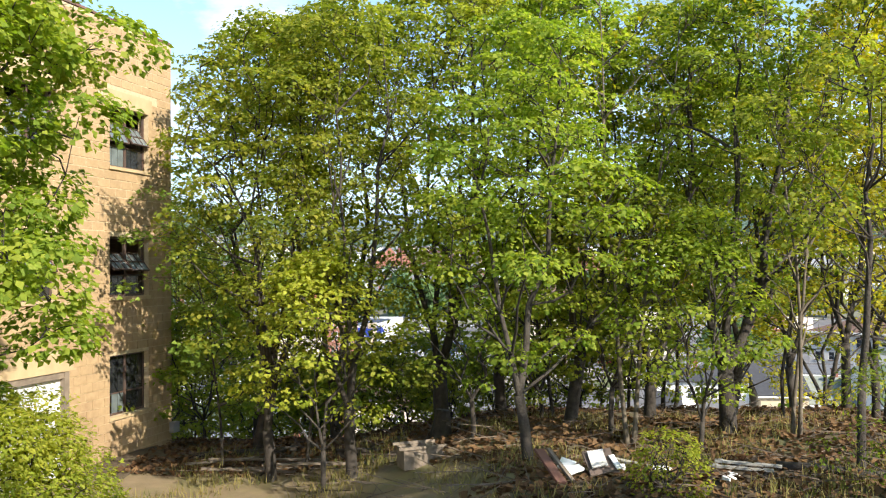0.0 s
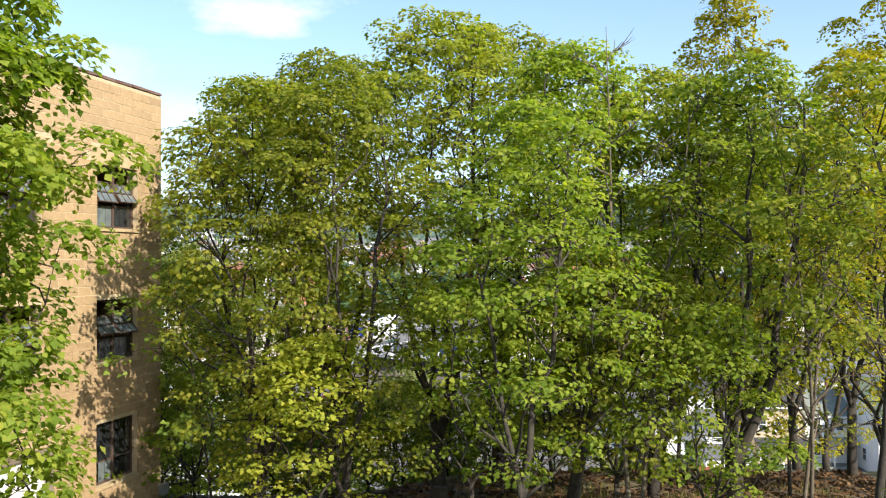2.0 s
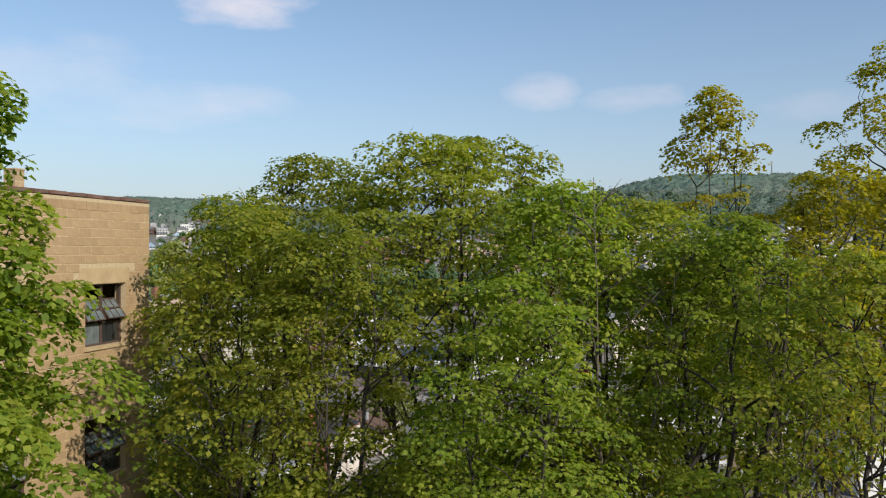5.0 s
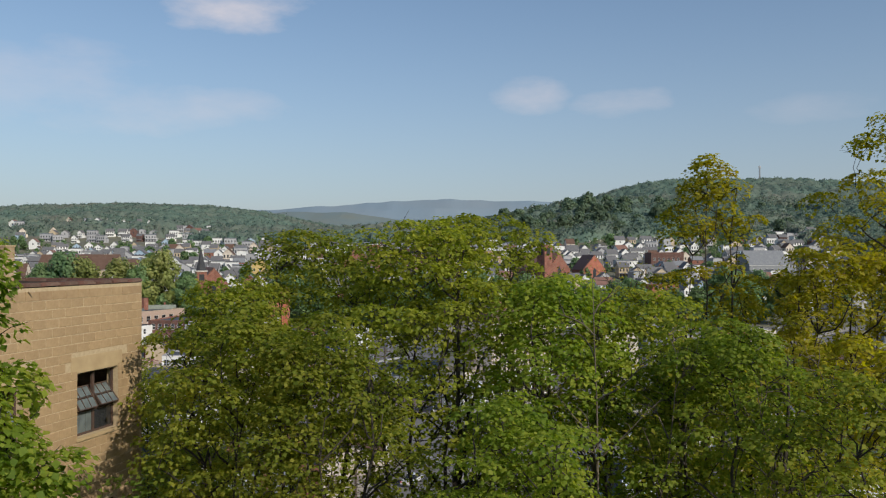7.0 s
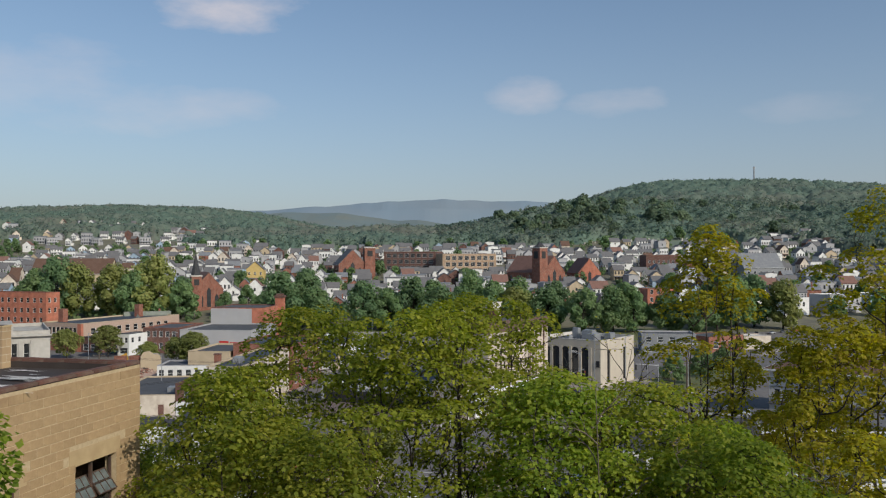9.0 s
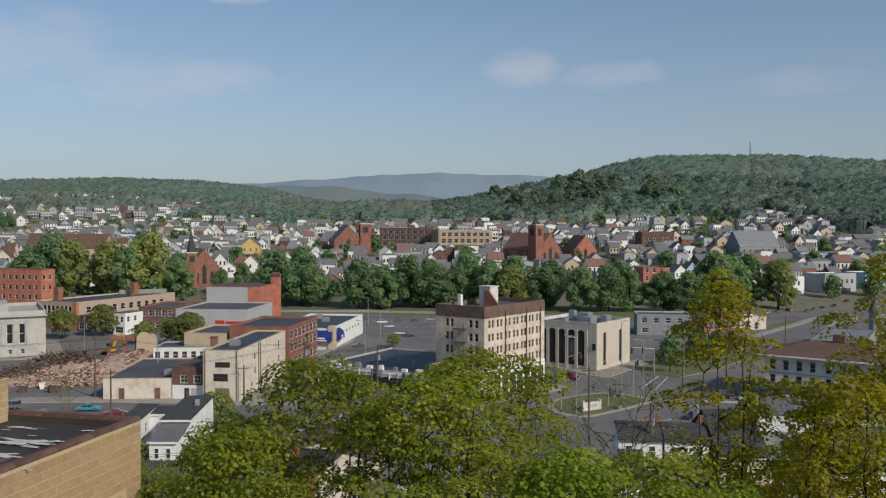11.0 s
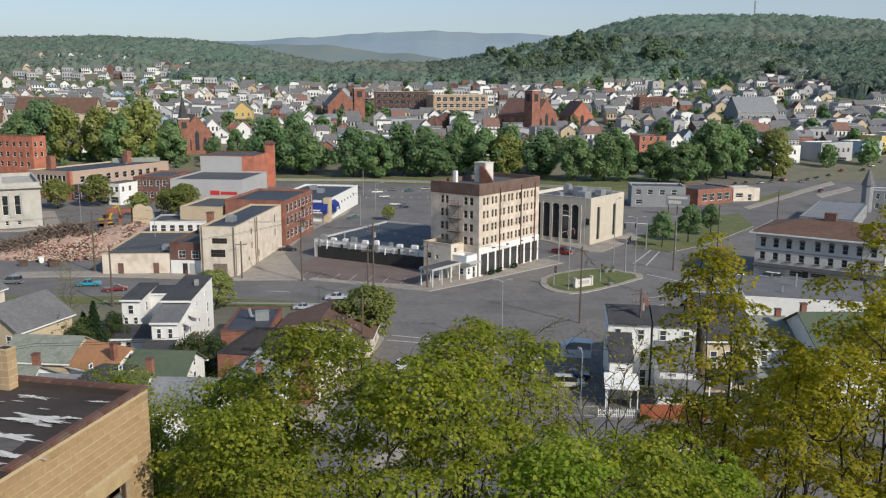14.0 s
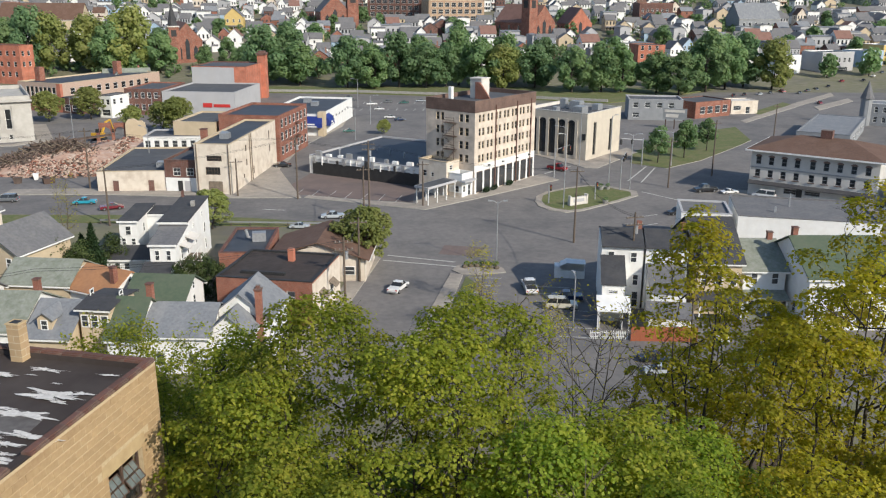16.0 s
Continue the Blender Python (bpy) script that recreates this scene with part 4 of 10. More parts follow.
def block_building():
    """Origin at the outer corner; local -x runs along the sunlit wall towards the camera, local +y is into the building."""
    ang = math.degrees(math.atan2(0.972, 0.235))
    base, top = 1.35, 12.06
    e = thing("block_building", pose(-8.03, 22.37, base, 0, 0, ang), "three-storey tan concrete block building with rusted steel windows, disused", "building")
    h, ln, dp = top - base, 15.0, 11.0
    course, bl = 0.2062, 0.42
    win = [(s0, s1, z0 - base, z1 - base, k) for (s0, s1) in ((1.0, 2.53), (4.3, 5.83), (7.6, 9.13)) for k, (z0, z1) in enumerate(((2.5, 3.95), (5.35, 6.80), (8.48, 9.94))) if not (k == 0 and s0 > 3)]
    door = (3.9, 6.4, 0.0, 2.42)
    holes = [(-s1, -s0, a, b) for s0, s1, a, b, _ in win] + [(-door[1], -door[0], door[2], door[3])]
    # backing wall with openings, set 25 mm behind the block faces
    w = Mesh()
    wall_with_holes(w, -ln, 0, 0, h - 0.12, holes, -0.001, 0.30)
    w.poly([(0.0, 0.025, 0), (0.0, dp, 0), (0.0, dp, h - 0.1), (0.0, 0.025, h - 0.1)])
    w.poly([(-ln, dp, 0), (-ln, 0.025, 0), (-ln, 0.025, h - 0.1), (-ln, dp, h - 0.1)])
    w.poly([(0, dp, 0), (-ln, dp, 0), (-ln, dp, h - 0.1), (0, dp, h - 0.1)])
    wall = part("wall", w, [M_MORTAR, M_BLACK], e)
    # smooth lintel band above the top windows and over the door
    part("lintel", Mesh().box(-2.75, -0.85, -0.012, 0.024, 9.95 - base, 10.32 - base), M_LINTEL, wall, "smooth rendered lintel")
    part("lintel", Mesh().box(-6.1, -4.1, -0.012, 0.024, 9.95 - base, 10.32 - base), M_LINTEL, wall, "smooth rendered lintel")
    part("lintel", Mesh().box(-6.6, -3.7, -0.014, 0.024, 2.43, 2.83), M_LINTEL, wall, "smooth rendered lintel")
    # roof deck below the parapet
    part("roof", Mesh().box(-ln + 0.2, -0.2, 0.25, dp - 0.2, h - 0.6, h - 0.26), M_TAR, e, "black tarred flat roof with silver patches")
    inner = Mesh()
    for x0, x1, y0, y1 in ((-ln, -0.25, 0.0, 0.0), ):
        inner.box(-ln + 0.02, -0.02, 0.03, 0.26, h - 0.7, h - 0.1).box(-ln + 0.02, -0.02, dp - 0.26, dp - 0.03, h - 0.8, h - 0.1)
        inner.box(-0.26, -0.03, 0.03, dp - 0.03, h - 0.8, h - 0.102).box(-ln + 0.03, -ln + 0.26, 0.03, dp - 0.03, h - 0.8, h - 0.102)
    part("parapet", inner, M_TAR, e, "low parapet with tarred upstand")
    for x0, x1, y0, y1, lift in ((-4.0, -3.0, 0.9, 3.4, 3), (-2.6, -1.6, 4.4, 7.0, 2), (-7.0, -5.9, 0.6, 3.0, 3)):
        part("roofing_felt", Mesh().poly([(x0, y0, h - 0.26 + lift * 0.002), (x1, y0 + 0.12, h - 0.26 + lift * 0.002), (x1 + 0.1, y1, h - 0.26 + lift * 0.002), (x0 - 0.06, y1 - 0.1, h - 0.26 + lift * 0.002)]), M_FELT, e, "worn grey roofing felt")
    rng = random.Random(4)
    for k in range(600):
        px, py = rng.uniform(-11.5, -0.8), rng.uniform(0.7, 7.5)
        if rng.random() > 0.42 + 1.3 * noise.noise(Vector((px * 0.9, py * 0.5, 2))):
            continue
        ph, big = rng.uniform(0, 6), 0.05 + 0.46 * rng.random() ** 2.2
        rim = []
        for i in range(36):
            a = i * 2 * math.pi / 36
            r = big * (0.8 + 0.7 * noise.noise(Vector((1.6 * math.cos(a) + k, 1.6 * math.sin(a), ph))) + 0.95 * noise.noise(Vector((4.5 * math.cos(a), 4.5 * math.sin(a) + k, ph))))
            rim.append((px + 0.42 * r * math.cos(a), py + 2.0 * r * math.sin(a), h - 0.248 + 0.0001 * k))
        part("roof_patch", Mesh().poly(rim), M_TARPATCH, e, "flaking silver roof paint")
    # clay coping pieces, slightly askew
    cop = Mesh().box(-0.305, 0.305, -0.13, 0.13, 0.0, 0.06).box(-0.31, 0.31, -0.075, 0.075, 0.058, 0.085).data("coping_tile", M_COPING)
    for i in range(24):
        if i in (8, 15):
            continue
        part("coping_tile", cop, None, e, at=pose(-0.31 - 0.625 * i, 0.11 + rng.gauss(0, 0.008), h - 0.1, rng.gauss(0, 1.2), rng.gauss(0, 1.0), rng.gauss(0, 1.2)))
    for i in range(17):
        part("coping_tile", cop, None, e, at=pose(-0.12 + rng.gauss(0, 0.008), 0.45 + 0.625 * i, h - 0.1, rng.gauss(0, 1.2), rng.gauss(0, 1.0), 90 + rng.gauss(0, 1.2)))
        part("coping_tile", cop, None, e, at=pose(-0.5 - 0.625 * i, dp - 0.11, h - 0.1, 0, 0, rng.gauss(0, 1.2)))
    # chimney of pale brick at the far edge
    ch = Mesh().box(-0.58, -0.24, 3.6, 3.96, h - 0.9, h + 0.8)
    chim = part("chimney", ch, brickwork("tan_brick", (0.42, 0.30, 0.17), (0.36, 0.25, 0.14), (0.5, 0.42, 0.3), 0.4, 0.2), e, "tan brick chimney")
    part("chimney_cap", Mesh().box(-0.60, -0.22, 3.58, 3.98, h + 0.802, h + 0.84), M_LINTEL, chim)
    # no hole is cut: a solid black block paints the flue's inner dark
    part("flue", Mesh().box(-0.52, -0.30, 3.66, 3.90, h + 0.78, h + 0.846), M_BLACK, chim, "black block standing for the dark flue hole")
    # windows
    for s0, s1, z0, z1, k in win:
        steel_window(e, -s1, -s0, z0, z1, k)
    # white roller door
    dr = part("door", Mesh().box(-door[1], -door[0] - 0.14, 0.14, 0.17, 0.02, 2.27), M_WHITE, e, "white panelled garage door")
    for i in range(11):
        part("door_slat", Mesh().box(-door[1], -door[0] - 0.14, 0.13 - (0.012 if i % 2 else 0), 0.139, 0.02 + i * 0.205, 0.02 + i * 0.205 + 0.195), M_WHITE, dr)
    part("door_frame", Mesh().box(-door[0] - 0.14, -door[0], 0.0, 0.16, 0, door[3]).box(-door[1], -door[0] - 0.14, 0.02, 0.16, door[3] - 0.14, door[3]), M_TIMBER, dr)
    # dark inside, seen through broken panes
    part("floor_slab", Mesh().box(-ln + 0.3, -0.3, 0.32, dp - 0.3, 6.9 - base, 7.1 - base).box(-ln + 0.3, -0.3, 0.32, dp - 0.3, 3.9, 4.05 - 0.02), M_CONCRETE, e)
    part("outlet_pipe", Mesh().box(-0.12, 0.14, -0.16, -0.02, 0.35, 0.62), M_CONCRETE, e, "concrete stub at the corner")
    # single blocks, each proud of its joints
    half = bl / 2
    full = rough_block(bl - 0.014, course - 0.014, 3)
    short = rough_block(half - 0.014, course - 0.014, 5)
    rest = Mesh()
    count = 0
    for r in range(int((h - 0.12) / course)):
        z = r * course + 0.007
        x = 0.0 if r % 2 == 0 else -half
        spans = [] if r % 2 == 0 else [(-half, 0.0)]
        while x > -9.5:
            spans.append((x - bl, x))
            x -= bl
        for a, b in spans:
            pieces = [(a, b)]
            for hx0, hx1, hz0, hz1 in holes:
                if z + course - 0.02 > hz0 and z < hz1 - 0.02:
                    nxt = []
                    for p, q in pieces:
                        if q <= hx0 or p >= hx1:
                            nxt.append((p, q))
                        else:
                            if p < hx0 - 0.05:
                                nxt.append((p, hx0))
                            if q > hx1 + 0.05:
                                nxt.append((hx1, q))
                    pieces = nxt
            for p, q in pieces:
                if z > 9.95 - base - 0.1 and z < 10.3 - base and (-2.78 < (p + q) / 2 < -0.82 or -6.1 < (p + q) / 2 < -4.1):
                    continue
                if 2.42 < z < 2.85 and -6.6 < (p + q) / 2 < -3.7:
                    continue
                j = rng.gauss(0, 0.003)
                if abs((q - p) - bl) < 0.01 and count < 300 and z > 4.4 and p > -6.6:
                    part("block", full, None, wall, at=pose((p + q) / 2, j, z))
                    count += 1
                elif abs((q - p) - half) < 0.01 and count < 300 and z > 4.4 and p > -6.6:
                    part("block", short, None, wall, at=pose((p + q) / 2, j, z))
                    count += 1
                else:
                    rest.box(p + 0.007, q - 0.007, -0.012 + j, 0.02, z, z + course - 0.014)
    for r in range(int((h - 0.12) / course)):
        z = r * course + 0.007
        for i in range(26):
            y = i * bl + (0.0 if r % 2 else -half)
            if y > -0.01:
                rest.box(-0.005, 0.012 + rng.gauss(0, 0.002), y + 0.007, y + bl - 0.007, z, z + course - 0.014)
    tagged(part("blockwork", rest, M_BLOCK, wall), kind="stuff")


def rough_block(w, h, seed):
    """A rock-faced block with a slightly pillowed front."""
    rng = random.Random(seed)
    m = Mesh()
    b = 0.006
    f = [(-w / 2 + b, -0.010 + rng.gauss(0, 0.002), b), (w / 2 - b, -0.010 + rng.gauss(0, 0.002), b), (w / 2 - b, -0.010 + rng.gauss(0, 0.002), h - b), (-w / 2 + b, -0.010, h - b)]
    o = [(-w / 2, 0, 0), (w / 2, 0, 0), (w / 2, 0, h), (-w / 2, 0, h)]
    k = [(x, 0.02, z) for x, _, z in o]
    m.poly(f)
    for i in range(4):
        j = (i + 1) % 4
        m.poly((o[i], o[j], f[j], f[i]))
        m.poly((k[i], k[j], o[j], o[i]))
    return m.data("block", M_BLOCK)


def wall_with_holes(m, x0, x1, z0, z1, holes, y, depth, slot=0, reveal=0):
    """A wall face in the plane y (looking to -y) with real rectangular openings and their reveals."""
    xs = sorted({x0, x1, *[v for h in holes for v in h[:2]]})
    zs = sorted({z0, z1, *[v for h in holes for v in h[2:4]]})
    xs, zs = [v for v in xs if x0 <= v <= x1], [v for v in zs if z0 <= v <= z1]
    for a, b in zip(xs, xs[1:]):
        for c, d in zip(zs, zs[1:]):
            cx, cz = (a + b) / 2, (c + d) / 2
            if not any(h[0] < cx < h[1] and h[2] < cz < h[3] for h in holes):
                m.poly(((a, y, c), (b, y, c), (b, y, d), (a, y, d)), slot)
    for a, b, c, d in (h[:4] for h in holes):
        q = y + depth
        m.poly(((a, y, c), (a, q, c), (a, q, d), (a, y, d)), reveal)
        m.poly(((b, q, c), (b, y, c), (b, y, d), (b, q, d)), reveal)
        m.poly(((a, y, c), (b, y, c), (b, q, c), (a, q, c)), reveal)
        m.poly(((a, q, d), (b, q, d), (b, y, d), (a, y, d)), reveal)


def steel_window(parent, x0, x1, z0, z1, k):
    """Steel-framed window in two lights: a tilted-out upper sash, fixed panes below."""
    w, h, y = x1 - x0, z1 - z0, 0.16
    f = Mesh()
    t = 0.05
    f.box(x0, x0 + t, y - 0.03, y + 0.03, z0, z1).box(x1 - t, x1, y - 0.03, y + 0.03, z0, z1).box(x0 + t, x1 - t, y - 0.03, y + 0.03, z0, z0 + t).box(x0 + t, x1 - t, y - 0.03, y + 0.03, z1 - t, z1)
    xm = (x0 + x1) / 2
    f.box(xm - 0.035, xm + 0.035, y - 0.032, y + 0.032, z0 + t, z1 - t)
    zl = z0 + h * 0.36
    f.box(x0 + t, xm - 0.035, y - 0.02, y + 0.02, zl - 0.015, zl + 0.015).box(xm + 0.035, x1 - t, y - 0.02, y + 0.02, zl - 0.015, zl + 0.015)
    win = part("window", f, M_RUST, parent, "rusted steel window with tilted sashes")
    part("window_sill", Mesh().box(x0 - 0.05, x1 + 0.05, -0.05, 0.2, z0 - 0.08, z0 - 0.003), M_LINTEL, win)
    # black sheet added behind the window in place of the unlit room's shade
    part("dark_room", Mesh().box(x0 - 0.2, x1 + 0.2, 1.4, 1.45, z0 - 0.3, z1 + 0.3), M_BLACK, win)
    for side, (a, b) in enumerate(((x0 + t, xm - 0.035), (xm + 0.035, x1 - t))):
        n = 3
        for i in range(n):
            p, q = a + (b - a) * i / n, a + (b - a) * (i + 1) / n
            if not (k == 0 and side == 0 and i == 0):
                part("pane", Mesh().box(p + 0.008, q - 0.008, y - 0.004, y + 0.004, z0 + t, zl - 0.018), M_OLDGLASS if (k != 1 and side == 0) else M_DARKGLASS, win)
            if k == 0:
                part("pane", Mesh().box(p + 0.008, q - 0.008, y - 0.004, y + 0.004, zl + 0.018, z1 - t), M_DARKGLASS, win)
        if k == 0:
            continue
        # tilted sash, hinged at mid height
        tilt = (32, 38)[side] if k == 2 else (46, 40)[side]
        sh = h * 0.40
        s = Mesh()
        wd = b - a
        s.box(0, 0.025, -0.02, 0.02, 0, sh).box(wd - 0.025, wd, -0.02, 0.02, 0, sh).box(0.025, wd - 0.025, -0.02, 0.02, 0, 0.025).box(0.025, wd - 0.025, -0.02, 0.02, sh - 0.025, sh)
        for i in range(1, 3):
            s.box(wd * i / 3 - 0.01, wd * i / 3 + 0.01, -0.016, 0.016, 0.025, sh - 0.025)
        s.box(0.025, wd - 0.025, -0.014, 0.014, sh / 2 - 0.01, sh / 2 + 0.01)
        sash = part("sash", s, M_RUST, win, at=pose(a, y, zl + 0.02 + sh * 0.62, -tilt, 0, 0) @ pose(0, 0, -sh * 0.62))
        for i in range(3):
            for j in range(2):
                part("pane", Mesh().box(wd * i / 3 + 0.012, wd * (i + 1) / 3 - 0.012, -0.004, 0.004, 0.028 + j * sh / 2, sh / 2 * (j + 1) - 0.028), M_OLDGLASS, sash)


block_building()


# ---- litter on the terrace ----


def terrace_things():
    rng = random.Random(9)

    def slab(name, x, y, w, d, t, rx, ry, rz, mat, label, cat, up=0.0):
        m = Mesh()
        outline = [(-w / 2, -d / 2), (w * 0.1, -d / 2 * 0.93), (w / 2, -d / 2), (w / 2 * 0.95, d * 0.12), (w / 2, d / 2), (-w * 0.15, d / 2 * 0.95), (-w / 2, d / 2)]
        m.prism(outline, 0, t)
        m.f.append(tuple(reversed(range(7))))
        m.s.append(0)
        solid(name, m, mat, label, cat, "dumped litter", at=pose(x, y, ground_z(x, y) + up, rx, ry, rz))

    slab("board", 1.12, 12.9, 0.17, 0.85, 0.04, 24, 8, 25, material("red_board", (0.17, 0.075, 0.05), (0.12, 0.06, 0.045), 0.9, 5), "reddish-brown board leaning on the ground", "board", 0.2)
    slab("board", 1.28, 13.0, 0.06, 0.8, 0.04, 26, 4, 28, M_TIMBER, "narrow weathered batten leaning on the ground", "board", 0.22)
    slab("dark_sheet", 1.95, 13.4, 0.46, 0.5, 0.03, 34, -6, 8, M_RUBBLE_DARK, "dark crumpled sheet dumped on the leaf litter", "sheet", 0.2)
    slab("panel", 1.90, 13.37, 0.25, 0.34, 0.02, 36, -8, 4, M_STONEWHITE, "torn pale grey panel lying on the dark sheet", "panel", 0.26)
    slab("panel", 2.17, 13.33, 0.09, 0.3, 0.02, 34, -6, 20, M_WHITE, "torn white strip lying on the dark sheet", "panel", 0.22)
    slab("panel", 1.42, 13.35, 0.24, 0.22, 0.04, 30, 14, -20, M_WHITE, "crumpled white plastic on the leaf litter", "scrap", 0.16)
    slab("panel", 1.50, 13.1, 0.3, 0.14, 0.04, 18, -10, 30, M_WHITE, "crumpled white plastic on the leaf litter", "scrap", 0.1)
    slab("panel", 2.95, 13.6, 0.34, 0.16, 0.04, 14, 5, 15, M_WHITE, "broken white panel dumped on the leaf litter", "panel", 0.06)
    slab("panel", 3.72, 12.7, 0.18, 0.13, 0.05, 8, 5, 40, M_WHITE, "small white scrap on the leaf litter", "scrap", 0.03)
    slab("panel", 3.9, 13.1, 0.16, 0.1, 0.05, 5, 15, 10, M_WHITE, "small white scrap on the leaf litter", "scrap", 0.03)
    slab("panel", 2.35, 13.9, 0.13, 0.12, 0.05, 15, 5, 0, M_WHITE, "small white scrap on the leaf litter", "scrap", 0.03)
    for i, (x, y, ln, rz, rx) in enumerate(((4.15, 13.5, 0.95, -22, 0), (4.3, 13.65, 1.0, -19, 1), (2.6, 13.9, 1.1, -38, 4), (-4.2, 18.9, 2.6, 12, 2), (-5.0, 18.6, 2.2, -8, 0), (-3.4, 18.4, 2.4, 22, 3), (-2.6, 18.1, 1.6, 4, 1), (-5.6, 19.4, 2.0, 30, 1), (-4.6, 19.6, 3.0, 18, 4))):
        solid("plank", Mesh().box(-ln / 2, ln / 2, -0.045, 0.045, 0, 0.035).box(-ln / 2 + 0.05, -ln / 2 + 0.12, -0.043, 0.043, 0.034, 0.05), M_TIMBER if i > 2 else M_KERB, "weathered plank lying on the leaf litter", "plank", "loose planks", at=pose(x, y, ground_z(x, y) + 0.05 + 0.02 * (i % 3), rx, rx, rz))
    # an old wooden box or bench end
    x, y = -1.05, 16.2
    e = thing("wooden_crate", pose(x, y, ground_z(x, y) - 0.03, 0, 0, 24), "weathered open wooden crate half sunk in leaf litter", "crate")
    e.scale = (0.66, 0.66, 0.85)
    part("side", Mesh().box(-0.55, 0.55, -0.32, -0.29, 0, 0.45), M_TIMBER, e)
    part("side", Mesh().box(-0.55, 0.55, 0.29, 0.32, 0, 0.45), M_TIMBER, e)
    part("end", Mesh().box(-0.58, -0.55, -0.32, 0.32, 0, 0.45), M_TIMBER, e)
    part("end", Mesh().box(0.55, 0.58, -0.32, 0.32, 0, 0.45), M_TIMBER, e)
    part("rail", Mesh().box(-0.75, 0.7, -0.37, -0.322, 0.44, 0.50), M_TIMBER, e)
    part("rail", Mesh().box(-0.7, 0.6, 0.322, 0.37, 0.46, 0.52), M_TIMBER, e)
    # stump
    x, y = -0.75, 18.9
    s = Mesh().tube([(0, 0, -0.2), (0, 0, 0.05), (0.02, 0, 0.3), (0.05, 0.02, 0.62)], [0.34, 0.26, 0.2, 0.17], 10)
    solid("tree_stump", s, M_BARK, "short weathered tree stump", "stump", at=pose(x, y, ground_z(x, y)))
    # logs
    for x, y, ln, rz, r in ((-2.4, 19.3, 1.5, 6, 0.11), (-5.6, 20.6, 2.6, 20, 0.09), (5.6, 13.4, 1.8, -25, 0.08)):
        solid("log", Mesh().tube([(-ln / 2, 0, 0), (-ln / 6, 0.05, 0.02), (ln / 4, -0.02, 0), (ln / 2, 0.05, 0.03)], [r, r * 0.95, r * 0.85, r * 0.7], 8), M_BARK, "fallen log among leaves", "log", "fallen logs", at=pose(x, y, ground_z(x, y) + r * 0.6, 0, 0, rz), smooth=True)
    # fallen twigs and dry grass, uncountable
    t = Mesh()
    for i in range(900):
        x, y = rng.uniform(-7, 9), rng.uniform(12.2, 23)
        if x < -4 and y < 18.5:
            continue
        a, ln = rng.uniform(0, 6.28), rng.uniform(0.2, 1.3)
        z = ground_z(x, y)
        t.tube([(x, y, z + 0.02), (x + math.cos(a) * ln, y + math.sin(a) * ln, z + rng.uniform(0.02, 0.22))], [0.012, 0.006], 3, cap=False)
    solid("fallen_twigs", t, M_TWIG, "thin dry twigs scattered over the leaf litter", "twigs", kind="stuff")
    rnp = np.random.default_rng(5)
    n = 26000
    px, py = rnp.uniform(-8, 10, n), rnp.uniform(9, 23.5, n)
    keep = (px > -0.6 + 0.8 * np.sin(py)) | (py > 18.3)
    px, py = px[keep], py[keep]
    pz = np.array([ground_z(a, b) for a, b in zip(px, py)]) + rnp.uniform(0.005, 0.05, len(px))
    litter = leaf_material("dry_leaves", [(0.05, 0.026, 0.014), (0.11, 0.06, 0.028), (0.17, 0.10, 0.045), (0.08, 0.045, 0.027)], 0.1, 0.8)
    tagged(new("fallen_leaves", leaves_mesh("fallen_leaves", np.stack([px, py, pz], 1), 0.13, litter, rnp, up=1.6)), "brown dry leaves covering the terrace", "leaves", kind="stuff")
    n = 15000
    px, py = rnp.uniform(-8, 9, n), rnp.uniform(11, 21, n)
    patch = np.array([noise.noise(Vector((a * 0.6, b * 0.6, 9))) for a, b in zip(px, py)])
    keep = patch > 0.05
    px, py = px[keep], py[keep]
    g = Mesh()
    for a, b in zip(px, py):
        z, hh = ground_z(a, b), rng.uniform(0.08, 0.30)
        dx, dy = rng.gauss(0, 0.07), rng.gauss(0, 0.07)
        c = rng.uniform(0, 3.14)
        wx, wy = 0.012 * math.cos(c), 0.012 * math.sin(c)
        g.poly(((a - wx, b - wy, z), (a + wx, b + wy, z), (a + dx, b + dy, z + hh)))
    solid("dry_grass", g, leaf_material("dry_grass_blades", [(0.17, 0.17, 0.04), (0.30, 0.24, 0.09), (0.11, 0.14, 0.03)], 0.3), "straw-coloured grass tufts on the terrace", "grass", kind="stuff")


terrace_things()

# ---- streets, pavements, lots ----


def flat_piece(name, pts, z0, z1, mats, label, cat):
    area = sum(a[0] * b[1] - b[0] * a[1] for a, b in zip(pts, pts[1:] + pts[:1]))
    if area < 0:
        pts = pts[::-1]
    solid(name, Mesh().prism(pts, z0, z1, 1 if len(mats) > 1 else 0, 0), mats, label, cat, kind="structure")


def stripes(name, segs, width, z, label):
    m = Mesh()
    for (x0, y0), (x1, y1) in segs:
        d = Vector((x1 - x0, y1 - y0, 0)).normalized() * width / 2
        n = Vector((-d.y, d.x, 0))
        m.poly([(x0 - n.x, y0 - n.y, z), (x1 - n.x, y1 - n.y, z), (x1 + n.x, y1 + n.y, z), (x0 + n.x, y0 + n.y, z)])
    solid(name, m, M_LINE, label, "road marking", kind="structure")


